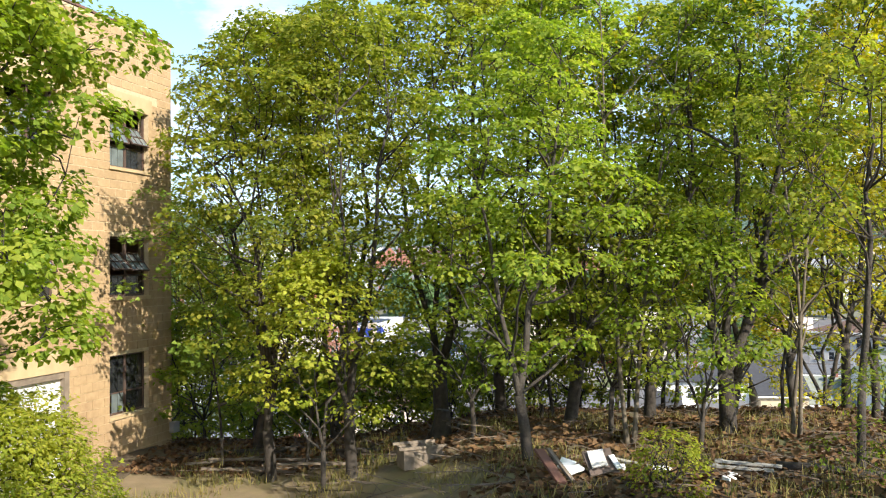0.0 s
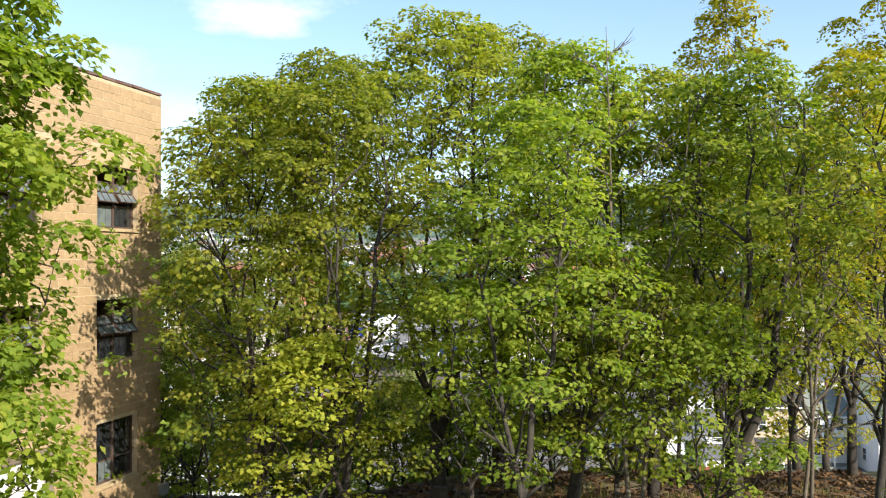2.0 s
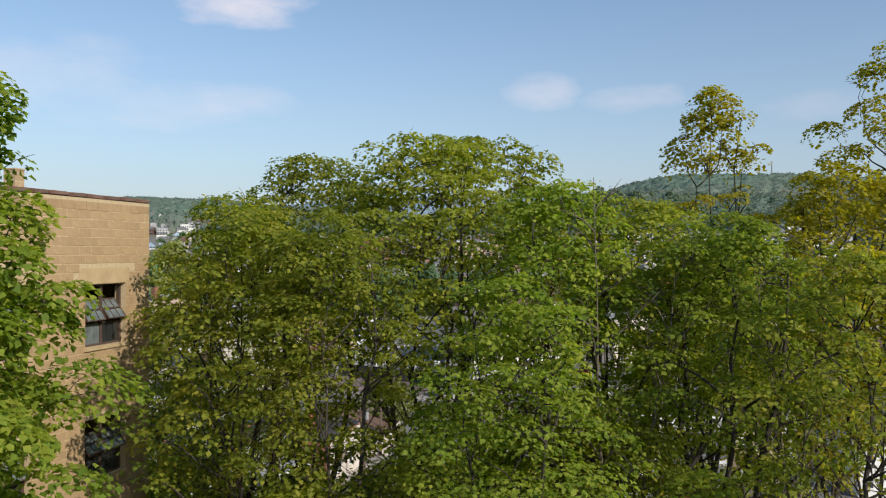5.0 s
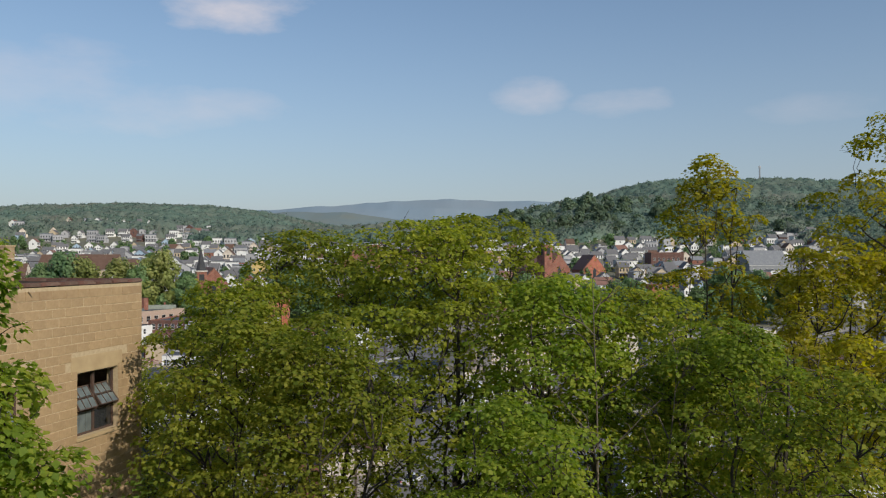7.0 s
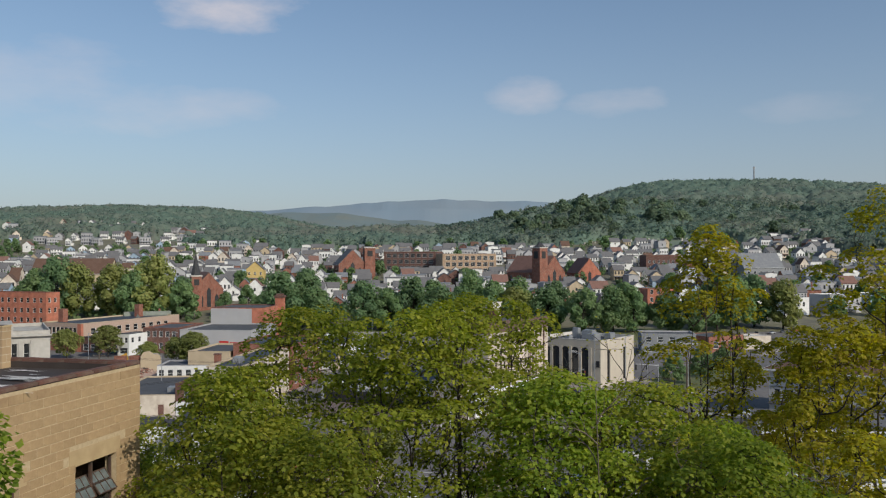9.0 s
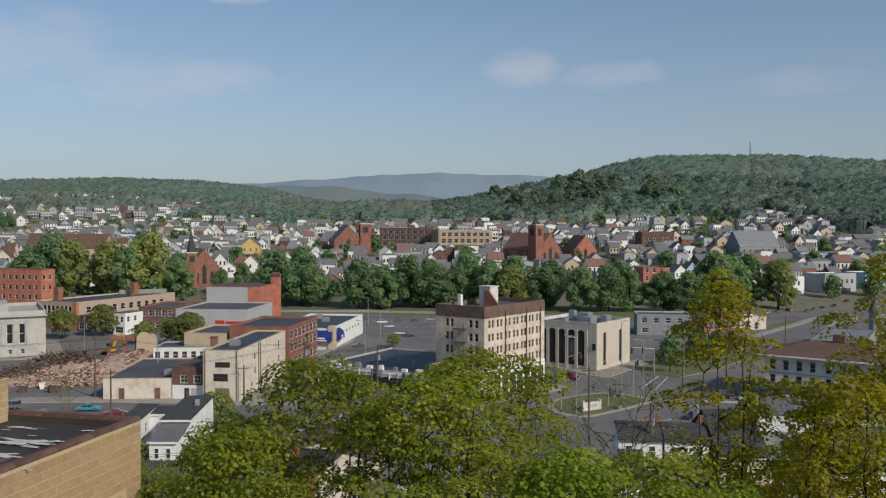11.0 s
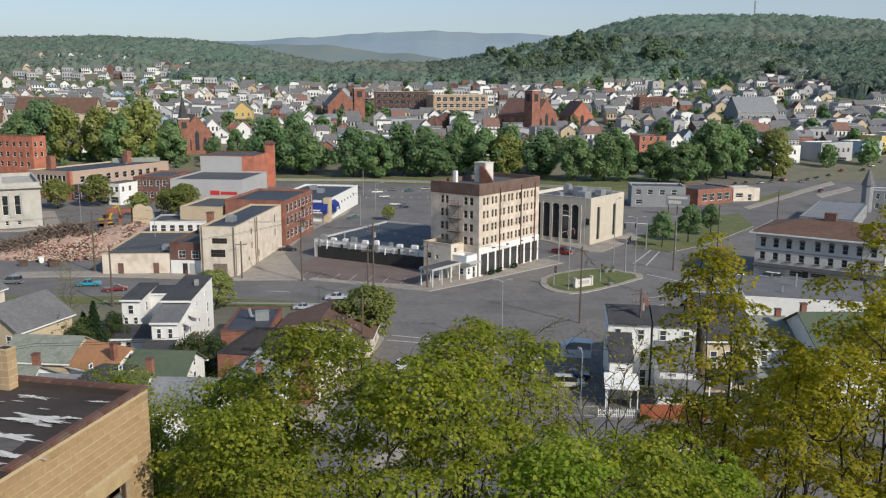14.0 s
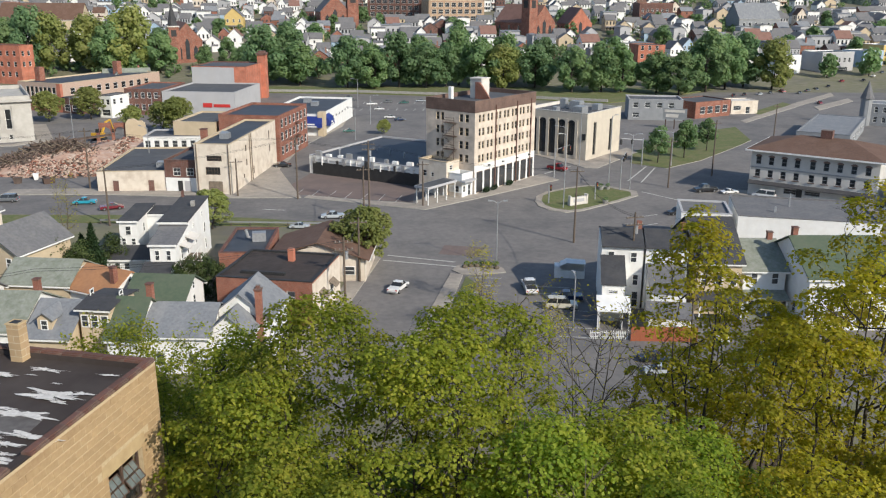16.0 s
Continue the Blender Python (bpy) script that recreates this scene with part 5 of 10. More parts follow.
def streets():
    g = TOWN
    flat_piece("road", [(-130, 141.5), (-60, 139.6), (-11, 134.6), (-8, 117), (-13, 84), (-14, 70), (30, 66), (75, 92), (150, 104), (190, 130), (150, 160), (120, 190), (230, 400), (215, 405), (95, 250),
                        (70, 262), (60, 275), (20, 300), (-24, 312), (-70, 314), (-150, 300), (-150, 250), (-125, 200), (-130, 152)], g - 0.3, g + 0.03, [M_ASPHALT], "grey worn asphalt streets and lots around the junction", "road")
    flat_piece("lot_right", [(95.2, 250.2), (160.5, 334.5), (118, 334.5), (84, 298), (72, 262)], g - 0.3, g + 0.026, [M_ASPHALT], "worn asphalt lot beside the rising street", "parking lot")
    flat_piece("lot_far", [(119.5, 190), (195, 334.5), (222, 334.5), (170, 240), (146, 196)], g - 0.3, g + 0.026, [M_ASPHALT], "worn asphalt lot behind the inn", "parking lot")
    k = [M_PAVE, M_KERB]
    flat_piece("pavement", [(-77, 153.6), (-59, 154.0), (-34.9, 151.2), (-22.5, 151.4), (-30.5, 177), (-29.3, 203), (-22.5, 236), (-22.0, 272), (-27, 275), (-31, 203), (-34, 178), (-35.5, 156.4), (-61, 159), (-77, 158)], g, g + 0.15, k, "concrete pavement beside the pale shop buildings", "pavement")
    flat_piece("pavement_corner", [(-22, 151.6), (-10.5, 147), (-0.3, 142.6), (9.9, 151.4), (26.5, 166.8), (23.6, 172.3), (9.2, 154.0), (0.0, 152.5), (-2.2, 147.3), (-10.5, 149.2), (-21.5, 153.3)], g, g + 0.15, k, "concrete pavement in front of the tall pale building", "pavement")
    flat_piece("brick_lot", [(-27.6, 155.2), (-23.6, 172.6), (-1.8, 163.2), (-2.4, 148)], g, g + 0.045, [M_REDLOT], "reddish paved parking lot with faint bay lines", "parking lot")
    stripes("lot_markings", [((-24 + 3.1 * i, 153.6 - 0.85 * i), (-23 + 3.1 * i, 158.6 - 0.85 * i)) for i in range(7)], 0.12, g + 0.05, "faint white parking bay lines")
    flat_piece("grass_strip", [(-95, 138.6), (-52, 139.2), (-29, 137.2), (-11.5, 132.8), (-9.6, 131), (-28, 132.3), (-55, 134.6), (-95, 134)], g, g + 0.12, [M_GRASS], "narrow strip of grass beside the street", "grass verge")
    isl = [(19.4, 148.4), (20.2, 152.6), (22.4, 156.0), (27, 159.6), (32.0, 162.0), (36, 160.3), (39.6, 156.4), (39.0, 153.0), (34.5, 148.5), (30.0, 144.6), (26.5, 141.7), (23.5, 140.6), (21, 142.2), (19.6, 145)]
    flat_piece("traffic_island", isl, g, g + 0.16, k, "kerbed traffic island", "traffic island")
    c = (29, 152)
    flat_piece("traffic_island_lawn", [(c[0] + (x - c[0]) * 0.87, c[1] + (y - c[1]) * 0.87) for x, y in isl], g + 0.1, g + 0.19, [M_GRASS], "mown grass on the traffic island", "grass")
    flat_piece("lot_island", [(3.2, 109.6), (4.0, 111.6), (5.7, 112.6), (8.7, 112.2), (10.2, 110.4), (10.4, 108.6), (6.2, 107.8), (4.2, 108.2)], g, g + 0.16, k, "small kerbed planting island at the lot's corner", "kerb")
    flat_piece("lot_verge", [(3.0, 108.4), (4.6, 107.6), (1.6, 90.5), (-4, 74), (-6.2, 74.4), (-0.8, 90.4)], g, g + 0.14, [M_PAVE, M_KERB], "pavement along the side street", "pavement")
    flat_piece("lot_grass", [(5.0, 107.2), (6.2, 104), (3.4, 88), (-1.6, 73), (-3.5, 74), (1.8, 90.4)], g, g + 0.12, [M_GRASS], "strip of rough grass beside the lot", "grass")
    flat_piece("pavement_left", [(-8.3, 117.6), (-6.6, 115), (-11.6, 84), (-13.2, 70), (-15.8, 70), (-14.2, 86.5), (-11.2, 101)], g, g + 0.15, k, "pavement past the brick shop", "pavement")
    flat_piece("bank_pavement", [(24.5, 194.4), (33.9, 178.9), (36.5, 178.3), (49.6, 196.8), (48.5, 203), (37, 188), (26, 195.8)], g, g + 0.15, k, "pavement round the bank", "pavement")
    flat_piece("green", [(44.8, 183.6), (51.2, 178.2), (61.4, 187), (74.9, 203.5), (82.7, 213.8), (86.7, 236), (66.5, 222), (48.7, 197.3)], g, g + 0.13, [M_GRASS, M_KERB], "small lawn with street trees", "lawn")
    flat_piece("inn_pavement", [(56.6, 155.2), (77.0, 140.6), (96, 128), (98, 131), (79.3, 144), (59.2, 158)], g, g + 0.15, k, "pavement in front of the long inn", "pavement")
    flat_piece("court_pavement", [(-135, 196), (-97.5, 204), (-91.5, 212.5), (-104, 238), (-108, 238), (-95.5, 212.5), (-99, 206), (-135, 200)], g, g + 0.15, k, "pavement beside the pale stone building", "pavement")
    flat_piece("creek_bank", [(-78, 316), (-24, 314), (22, 303), (62, 288), (80, 300), (112, 330), (112, 334.5), (-78, 334.5)], g, g + 0.3, [M_GRASS], "dark green grassy creek bank under the street trees", "grass bank")
    flat_piece("creek_wall", [(-76, 317.2), (-24, 315.2), (22.4, 304.2), (62, 289.4), (62.4, 290.0), (22.6, 304.9), (-24, 315.9), (-76, 317.9)], g, g + 1.1, [M_CONCRETE], "low stone wall along the creek bank", "wall")
    flat_piece("right_pavement", [(92.2, 247.5), (123.7, 286.7), (152.9, 320.5), (149.8, 311.5), (122.5, 279.5), (92.6, 244.1)], g, g + 0.14, k, "pale concrete pavement along the rising street", "pavement")
    flat_piece("right_median", [(102.3, 265.6), (122.7, 291.2), (123.1, 285.3), (103.1, 260.6)], g, g + 0.15, [M_GRASS, M_KERB], "kerbed green median beside the street", "median")
    flat_piece("right_verge", [(128.2, 279.6), (150.9, 303.0), (148.9, 294.9), (126.3, 271.3)], g, g + 0.14, k, "pale concrete verge beyond the inn", "pavement")
    # rear car park and its tree verge
    stripes("bay_lines", [((-20 + 2.8 * i, 268), (-19.4 + 2.8 * i, 273)) for i in range(8)] + [((-20 + 2.8 * i, 285), (-19.6 + 2.8 * i, 290)) for i in range(8)], 0.15, g + 0.04, "white parking bay lines")
    stripes("lot_lines", [((12.6 + 0.25 * i, 103.4 - 2.75 * i), (17.9 + 0.25 * i, 102.6 - 2.75 * i)) for i in range(7)] + [((5.9, 106.8), (9.6, 106.4)), ((5.4, 103.8), (9.2, 103.4)), ((5.0, 101), (8.6, 100.6))], 0.12, g + 0.036, "white parking bay lines")
    stripes("stop_lines", [((-6.2, 114.3), (4.6, 111.2)), ((-5.6, 116.6), (3.8, 113.4)), ((40.5, 156.5), (52.5, 140.2)), ((24.4, 172.8), (31.4, 181)), ((47.5, 180.5), (40.2, 166)), ((49, 179), (42.4, 164.4))], 0.3, g + 0.037, "white stop and crossing lines")
    stripes("lane_arrows", [((36, 138), (39, 139.6)), ((43, 137.2), (46, 138.8)), ((33.5, 131.5), (37.5, 133.8)), ((-40, 144.4), (-35.5, 144.1)), ((-28, 143.2), (-24, 142.5))], 0.25, g + 0.038, "worn white lane markings")
    m = Mesh()
    for a in range(5):
        for b in range(9):
            m.box(a * 1.15, a * 1.15 + 1.1, b * 0.5, b * 0.5 + 0.46, 0, 0.02)
    solid("brick_patch", m, M_REDLOT, "brown patch of brick paving set in the asphalt", "paving", kind="structure", at=pose(1.6, 117.2, g + 0.032, 0, 0, -12))


streets()


# ---- buildings ----

WINDOWS = {}


def window_data(w, h, bars, mat, glass):
    key = (round(w, 2), round(h, 2), bars, mat.name, glass.name)
    if key not in WINDOWS:
        t = min(0.09, w * 0.12)
        f = Mesh().box(0, t, -0.02, 0.06, 0, h).box(w - t, w, -0.02, 0.06, 0, h).box(t, w - t, -0.02, 0.06, 0, t).box(t, w - t, -0.02, 0.06, h - t, h)
        if bars in ("sash", "grid"):
            f.box(t, w - t, 0.0, 0.05, h * 0.5 - 0.03, h * 0.5 + 0.03)
        if bars == "grid":
            n = max(2, int(w / 0.5))
            for i in range(1, n):
                f.box(w * i / n - 0.02, w * i / n + 0.02, 0.0, 0.045, t, h - t)
        p = Mesh().box(t * 0.9, w - t * 0.9, 0.02, 0.03, t * 0.9, h - t * 0.9)
        WINDOWS[key] = f.data("window", mat), p.data("pane", glass)
    return WINDOWS[key]


def put_window(parent, at, w, h, bars="sash", mat=None, glass=None, name="window"):
    f, p = window_data(w, h, bars, mat or M_WHITE, glass or M_GLASS)
    o = part(name, f, None, parent, at=at)
    part("pane", p, None, o)
    return o


def side_face(m, b, h0, h1, holes, depth, slot=0, x=0.0):
    """The wall x=0 looking to -x, over y from 0 to b; holes as (y0, y1, z0, z1)."""
    t = Mesh()
    wall_with_holes(t, -b, 0, h0, h1, [(-y1, -y0, z0, z1) for y0, y1, z0, z1 in holes], 0, depth, slot, slot)
    n = len(m.v)
    m.v += [(q[1] + x, -q[0], q[2]) for q in t.v]
    m.f += [tuple(i + n for i in q) for q in t.f]
    m.s += t.s


def flat_building(name, label, corner, ang, a, b, h, wall_mat, front=(), left=(), roof=None, parapet=0.5, cap=None, category="building", z=TOWN, bars="sash", frame_mat=None, glass=None, depth=0.16, bands=(), wall_label=""):
    """A flat-roofed block. corner: the corner nearest the viewer; the front runs from it along ang, the left wall at right angles to that.
    front, left: openings as (from, to, sill, head)."""
    e = thing(name, pose(corner[0], corner[1], z, 0, 0, ang), label, category)
    m = Mesh()
    wall_with_holes(m, 0, a, -0.4, h, list(front), 0, depth)
    side_face(m, b, -0.4, h, list(left), depth)
    m.poly(((a, 0, -0.4), (a, b, -0.4), (a, b, h), (a, 0, h)))
    m.poly(((a, b, -0.4), (0, b, -0.4), (0, b, h), (a, b, h)))
    w = part("wall", m, wall_mat, e, wall_label)
    t = 0.3
    r = Mesh().box(t, a - t, t, b - t, h - parapet - 0.2, h - parapet)
    part("roof", r, roof or M_FLATROOF, e)
    p = Mesh()
    o, lo, hi = 0.05, h - parapet - 0.02, h + 0.1
    rect = lambda u, z: [(-u, -u, z), (a + u, -u, z), (a + u, b + u, z), (-u, b + u, z)]
    p.v = rect(o, h) + rect(o, hi) + rect(-t - 0.01, hi) + rect(-t - 0.01, lo)
    for k in range(3):
        for i in range(4):
            j = (i + 1) % 4
            p.f.append((4 * k + i, 4 * k + j, 4 * k + 4 + j, 4 * k + 4 + i))
            p.s.append(0)
    part("coping", p, cap or wall_mat, e)
    for x0, x1, z0, z1 in front:
        put_window(e, pose(x0, depth - 0.06, z0), x1 - x0, z1 - z0, bars, frame_mat, glass)
    for y0, y1, z0, z1 in left:
        put_window(e, pose(depth - 0.06, y1, z0, 0, 0, -90), y1 - y0, z1 - z0, bars, frame_mat, glass)
    for z0, z1, mat, nm in bands:
        bm = Mesh().box(-0.04, a + 0.04, -0.04, 0.0 - 0.003, z0, z1).box(-0.04, -0.003, 0, b + 0.04, z0, z1).box(a + 0.003, a + 0.04, 0, b, z0, z1)
        part(nm, bm, mat, e)
    return e


def roof_box(e, x, y, z, w, d, h, mat=None, name="roof_unit"):
    o = part(name, Mesh().box(-w / 2, w / 2, -d / 2, d / 2, 0, h).box(-w / 2 + 0.08, w / 2 - 0.08, -d / 2 + 0.08, d / 2 - 0.08, h, h + 0.08), mat or M_METAL, e, at=pose(x, y, z))
    return o


def hotel():
    a, b, h = 20.6, 11.2, 17.0
    front, left = [], []
    for k in range(4):
        z = 5.75 + k * 2.45
        for i in range(7):
            x = 1.25 + i * 2.72
            front += [(x, x + 0.72, z, z + 1.45), (x + 1.12, x + 1.84, z, z + 1.45)]
        left += [(1.35, 2.2, z, z + 1.5), (2.65, 3.5, z, z + 1.5), (7.0, 7.75, z, z + 1.5), (8.1, 8.85, z, z + 1.5)]
    e = flat_building("hotel", "five-storey pale brick corner hotel with brown top band", (8.8, 154.1), 51, a, b, h, M_HOTEL, front, left, M_FLATROOF, 0.7, M_HOTELTOP, frame_mat=M_TANSIDE, glass=M_DARKGLASS,
                      bands=((14.95, h - 0.01, M_HOTELTOP, "brown_band"),))
    part("frieze", Mesh().box(-0.06, a + 0.06, -0.09, -0.005, 4.2, 5.35), M_WHITE, e, "white painted frieze")
    for i in range(9):
        x = 0.1 + i * 2.5
        part("pilaster", Mesh().box(x, x + 0.5, -0.1, -0.006, 0, 4.2).box(x - 0.05, x + 0.55, -0.13, -0.004, 0, 0.35), M_WHITE, e, "white pilaster")
    for i in range(8):
        x = 0.62 + i * 2.5
        put_window(e, pose(x, -0.05, 0.25), 1.96, 3.85, "grid", M_RUST, M_GLASS, "shop_window")
    # drainpipes
    for x in (6.6, 13.9, 18.9):
        part("drainpipe", Mesh().tube([(x, -0.14, 0.1), (x, -0.14, 15.9)], [0.11, 0.11], 6), M_BRICKDARK, e, "rust-brown drainpipe")
    # stair house and flue
    part("stair_house", Mesh().extrude([(2.6, h - 0.7), (6.2, h - 0.7), (6.2, h + 2.4), (5.2, h + 2.4)], "x", 8.6, 8.95), M_BRICK, e, "brick raking wall on the roof")
    part("lift_house", Mesh().box(8.96, 11.6, 5.0, 7.6, h - 0.7, h + 3.0).box(8.8, 11.8, 4.9, 7.7, h + 2.98, h + 3.15), M_STONEWHITE, e, "pale rooftop lift house")
    part("flue", Mesh().box(4.3, 5.0, 8.6, 9.3, h - 0.7, h + 1.7), M_WHITE, e, "white chimney")
    # fire escape on the left wall
    esc = part("fire_escape", Mesh().box(-1.0, -0.93, 4.0, 4.06, 4.8, 14.0).box(-1.0, -0.93, 6.5, 6.56, 4.8, 14.0), M_RUST, e, "rust-brown steel fire escape")
    for k in range(4):
        z = 5.5 + k * 2.45
        part("landing", Mesh().box(-1.0, -0.03, 3.9, 6.6, z, z + 0.05).box(-1.02, -0.98, 3.9, 6.6, z + 0.5, z + 0.55).box(-1.02, -0.98, 3.9, 6.6, z + 0.95, z + 1.0), M_RUST, esc)
        if k < 3:
            st = Mesh()
            for i in range(9):
                st.box(-0.85, -0.2, 4.1 + i * 0.26 if k % 2 else 6.4 - i * 0.26 - 0.2, 4.3 + i * 0.26 if k % 2 else 6.4 - i * 0.26, z + 0.2 + i * 0.24, z + 0.24 + i * 0.24)
            part("stair", st, M_RUST, esc)
    put_window(e, pose(0.1, 5.6, 13.1, 0, 0, -90), 0.8, 1.7, "sash", M_TANSIDE, M_DARKGLASS, "fire_door")
    for x in (4.2, 8.9, 13.8, 18.2):
        part("wall_lamp", Mesh().box(x, x + 0.35, -0.5, -0.1, 4.85, 5.05), M_BLACK, e)
    # hedge against the front
    for i in range(3):
        hd = make_blob_bush(300 + i, 2.4, 0.8, 1.0, 900)
        ob = solid("hedge", hd, None, "low dark evergreen hedge before the pale hotel", "hedge", "hotel hedges", at=e.matrix_basis @ pose(2.6 + 2.6 * i + (2.6 if i == 2 else 0), -1.0, 0.15))
    # annex with drive-through canopy to its left
    flat_building("hotel_annex", "low cream annex beside the tall hotel", (3.7, 153.1), 51, 3.9, 6.4, 6.2, M_CREAM, [(1.0, 1.9, 4.6, 5.5)], [(4.6, 5.6, 3.1, 4.3), (2.9, 3.6, 3.2, 4.0)], M_FLATROOF, 0.4, M_TANSIDE, glass=M_DARKGLASS)
    l = flat_building("hotel_lobby", "small white entrance lobby against the hotel's side wall", (6.46, 151.5), 51, 3.3, 3.0, 4.3, M_WHITE, [(0.4, 1.2, 0.9, 2.1), (1.9, 2.8, 0.1, 2.2)], [(0.7, 1.6, 0.9, 2.1)], M_FLATROOF, 0.5, M_WHITE)
    part("cream_base", Mesh().box(-0.03, -0.004, 0, 3.0, -0.3, 0.85).box(-0.03, -0.004, 0, 3.0, 2.15, 3.0), M_CREAM, l)
    c = thing("drive_canopy", pose(-0.9, 145.1, TOWN, 0, 0, 51), "flat pale drive-through canopy on thin posts", "canopy")
    part("canopy_roof", Mesh().box(0.6, 9.0, -1.0, 2.0, 3.0, 3.38).box(9.0, 12.6, -2.9, -1.76, 3.0, 3.3), M_GREYWALL, c)
    part("canopy_deck", Mesh().box(0.8, 8.8, -0.8, 1.8, 3.382, 3.41), M_FLATROOF, c)
    for x in (0.9, 3.5, 6.1, 8.6):
        for y in (-0.85, 1.7):
            part("post", Mesh().box(x, x + 0.15, y, y + 0.15, 0, 3.0), M_WHITE, c)


def make_blob_bush(seed, w, d, h, n, mat=None, leaf=0.16):
    rnp = np.random.default_rng(seed)
    p = rnp.normal(0, 1, (n, 3))
    p /= np.linalg.norm(p, axis=1)[:, None]
    p *= rnp.uniform(0.65, 1.0, n)[:, None]
    p = p * np.array([w / 2, d / 2, h / 2]) + np.array([0, 0, h / 2])
    return leaves_mesh("hedge", p, leaf, mat or M_NEEDLE, rnp, up=0.3, shape="small")


hotel()


def bank():
    a, b, h = 16.2, 16.5, 10.4
    left = [(3.0 + i * 2.45, 4.75 + i * 2.45, 0.9, 8.0) for i in range(5)]
    front = [(3.1, 4.5, 0.9, 8.2), (10.8, 12.2, 0.9, 8.2)]
    e = flat_building("bank", "two-storey pale stone bank with tall dark arched windows", (35.4, 186.3), 51, a, b, h, M_BANK, front, left, M_FLATROOF, 0.6, M_STONEWHITE, depth=0.35, bars="grid", frame_mat=M_BLACK, glass=M_DARKGLASS)
    for y0, y1, _, z1 in left:
        part("window_arch", Mesh().extrude([(y0 + (y1 - y0) * (0.5 - 0.5 * math.cos(math.pi * i / 8)), z1 + 0.75 * math.sin(math.pi * i / 8)) for i in range(9)], "x", -0.02, -0.005), M_DARKGLASS, e, "dark arched window head")
    for i in range(6):
        part("mullion", Mesh().box(-0.14, -0.004, 2.25 + i * 2.45, 2.95 + i * 2.45, 0, 8.9), M_BANK, e)
    for x, y, w, d, hh in ((4, 4, 3.0, 2.2, 1.6), (9.5, 8, 2.2, 2.6, 1.9), (9.8, 11.5, 1.4, 1.4, 2.2), (3.5, 10, 1.6, 1.2, 1.0), (12, 4, 2.4, 1.6, 1.3)):
        roof_box(e, x, y, h - 0.6, w, d, hh)
    part("wall_sign", Mesh().box(-0.22, -0.05, 0.2, 1.0, 4.6, 6.0), M_BLACK, e, "dark wall lantern")


def pale_shops():
    # three-storey cream building
    front = [(0.0, 0, 0, 0)][:0]
    a, b, h = 30.5, 6.6, 9.3
    left = [(2.0, 4.7, 3.7, 5.1), (1.6, 4.4, 6.2, 7.2)]
    e = flat_building("cream_building", "long three-storey cream rendered building, front narrow with steel windows", (-35.3, 153.8), 84, a, b, h, M_CREAM, [(9, 9.9, 6.4, 7.6), (9.2, 10, 3.6, 4.9), (25, 25.8, 6.2, 7.9), (25.2, 26, 3.4, 4.9), (7.2, 8, 1.6, 2.4), (13.5, 14.3, 1.2, 2.6)], left, M_BLACKROOF, 0.25, M_TANSIDE, bars="grid", frame_mat=M_RUST, glass=M_DARKGLASS)
    part("loading_door", Mesh().box(-0.06, -0.004, 1.7, 4.3, 0, 2.5), M_TIMBER, e, "brown timber double door")
    for y in (0.3, 6.2):
        part("drainpipe", Mesh().tube([(-0.12, y, 0), (-0.12, y, h)], [0.1, 0.1], 6), M_TIMBER, e)
    for x in (11.5, 12.6):
        part("drainpipe", Mesh().tube([(x, -0.12, 0), (x, -0.12, h)], [0.09, 0.09], 6), M_TIMBER, e)
    roof_box(e, 8, 3.4, h - 0.25, 2.0, 1.6, 1.0)
    roof_box(e, 10.5, 4.4, h - 0.25, 1.6, 1.2, 0.8)
    # brick warehouse continuing behind it
    front = [(1.2 + i * 2.9, 3.0 + i * 2.9, z, z + 1.9) for i in range(7) for z in (1.3, 4.4, 7.2)]
    w = flat_building("brick_warehouse", "three-storey red brick warehouse with white window surrounds", (-31.4, 184.8), 81, 21.0, 13.5, 10.0, M_BRICK, front, (), M_BLACKROOF, 0.4, M_BRICK, frame_mat=M_WHITE, glass=M_GLASS)
    part("fire_stair", Mesh().box(11.0, 13.2, -0.9, -0.01, 4.0, 4.08).box(11.0, 13.2, -0.92, -0.86, 4.9, 4.95).box(11.2, 13.0, -0.9, -0.01, 7.0, 7.08), M_RUST, w)
    flat_building("rear_block", "low flat-roofed block behind the brick warehouse", (-45.5, 187), 83, 17, 9.5, 8.3, M_TANSIDE, (), (), M_FLATROOF, 0.3)
    # narrow brick two-storey house with white ground floor
    n = flat_building("narrow_brick_shop", "narrow two-storey brick shop with white painted ground floor", (-42.0, 156.2), 84, 13.5, 6.2, 5.9, M_BRICKDARK, (), [(0.7, 2.1, 3.0, 4.5), (3.2, 4.6, 3.0, 4.5)], M_FLATROOF, 0.3, M_BRICKDARK, bars="grid")
    part("shopfront", Mesh().box(-0.07, -0.004, 0.1, 6.1, 0, 2.65), M_WHITE, n, "white painted shopfront")
    part("door", Mesh().box(-0.12, -0.072, 2.9, 3.8, 0, 2.1), M_BLACK, n)
    part("door", Mesh().box(-0.12, -0.072, 1.4, 2.5, 0, 2.1), M_GREYWALL, n)
    ch = part("chimney", Mesh().box(8.5, 9.6, 1.0, 2.1, 5.2, 10.2), M_BRICK, n, "square brick chimney")
    part("chimney_cap", Mesh().box(8.4, 9.7, 0.9, 2.2, 10.201, 10.4), M_BRICKDARK, ch)
    # low cream one-storey shop
    s = flat_building("low_cream_shop", "long low one-storey cream shop with peeling front", (-48.1, 157.0), 93, 25, 12.4, 3.8, M_CREAM, (), (), M_FLATROOF, 0.2, M_TANSIDE)
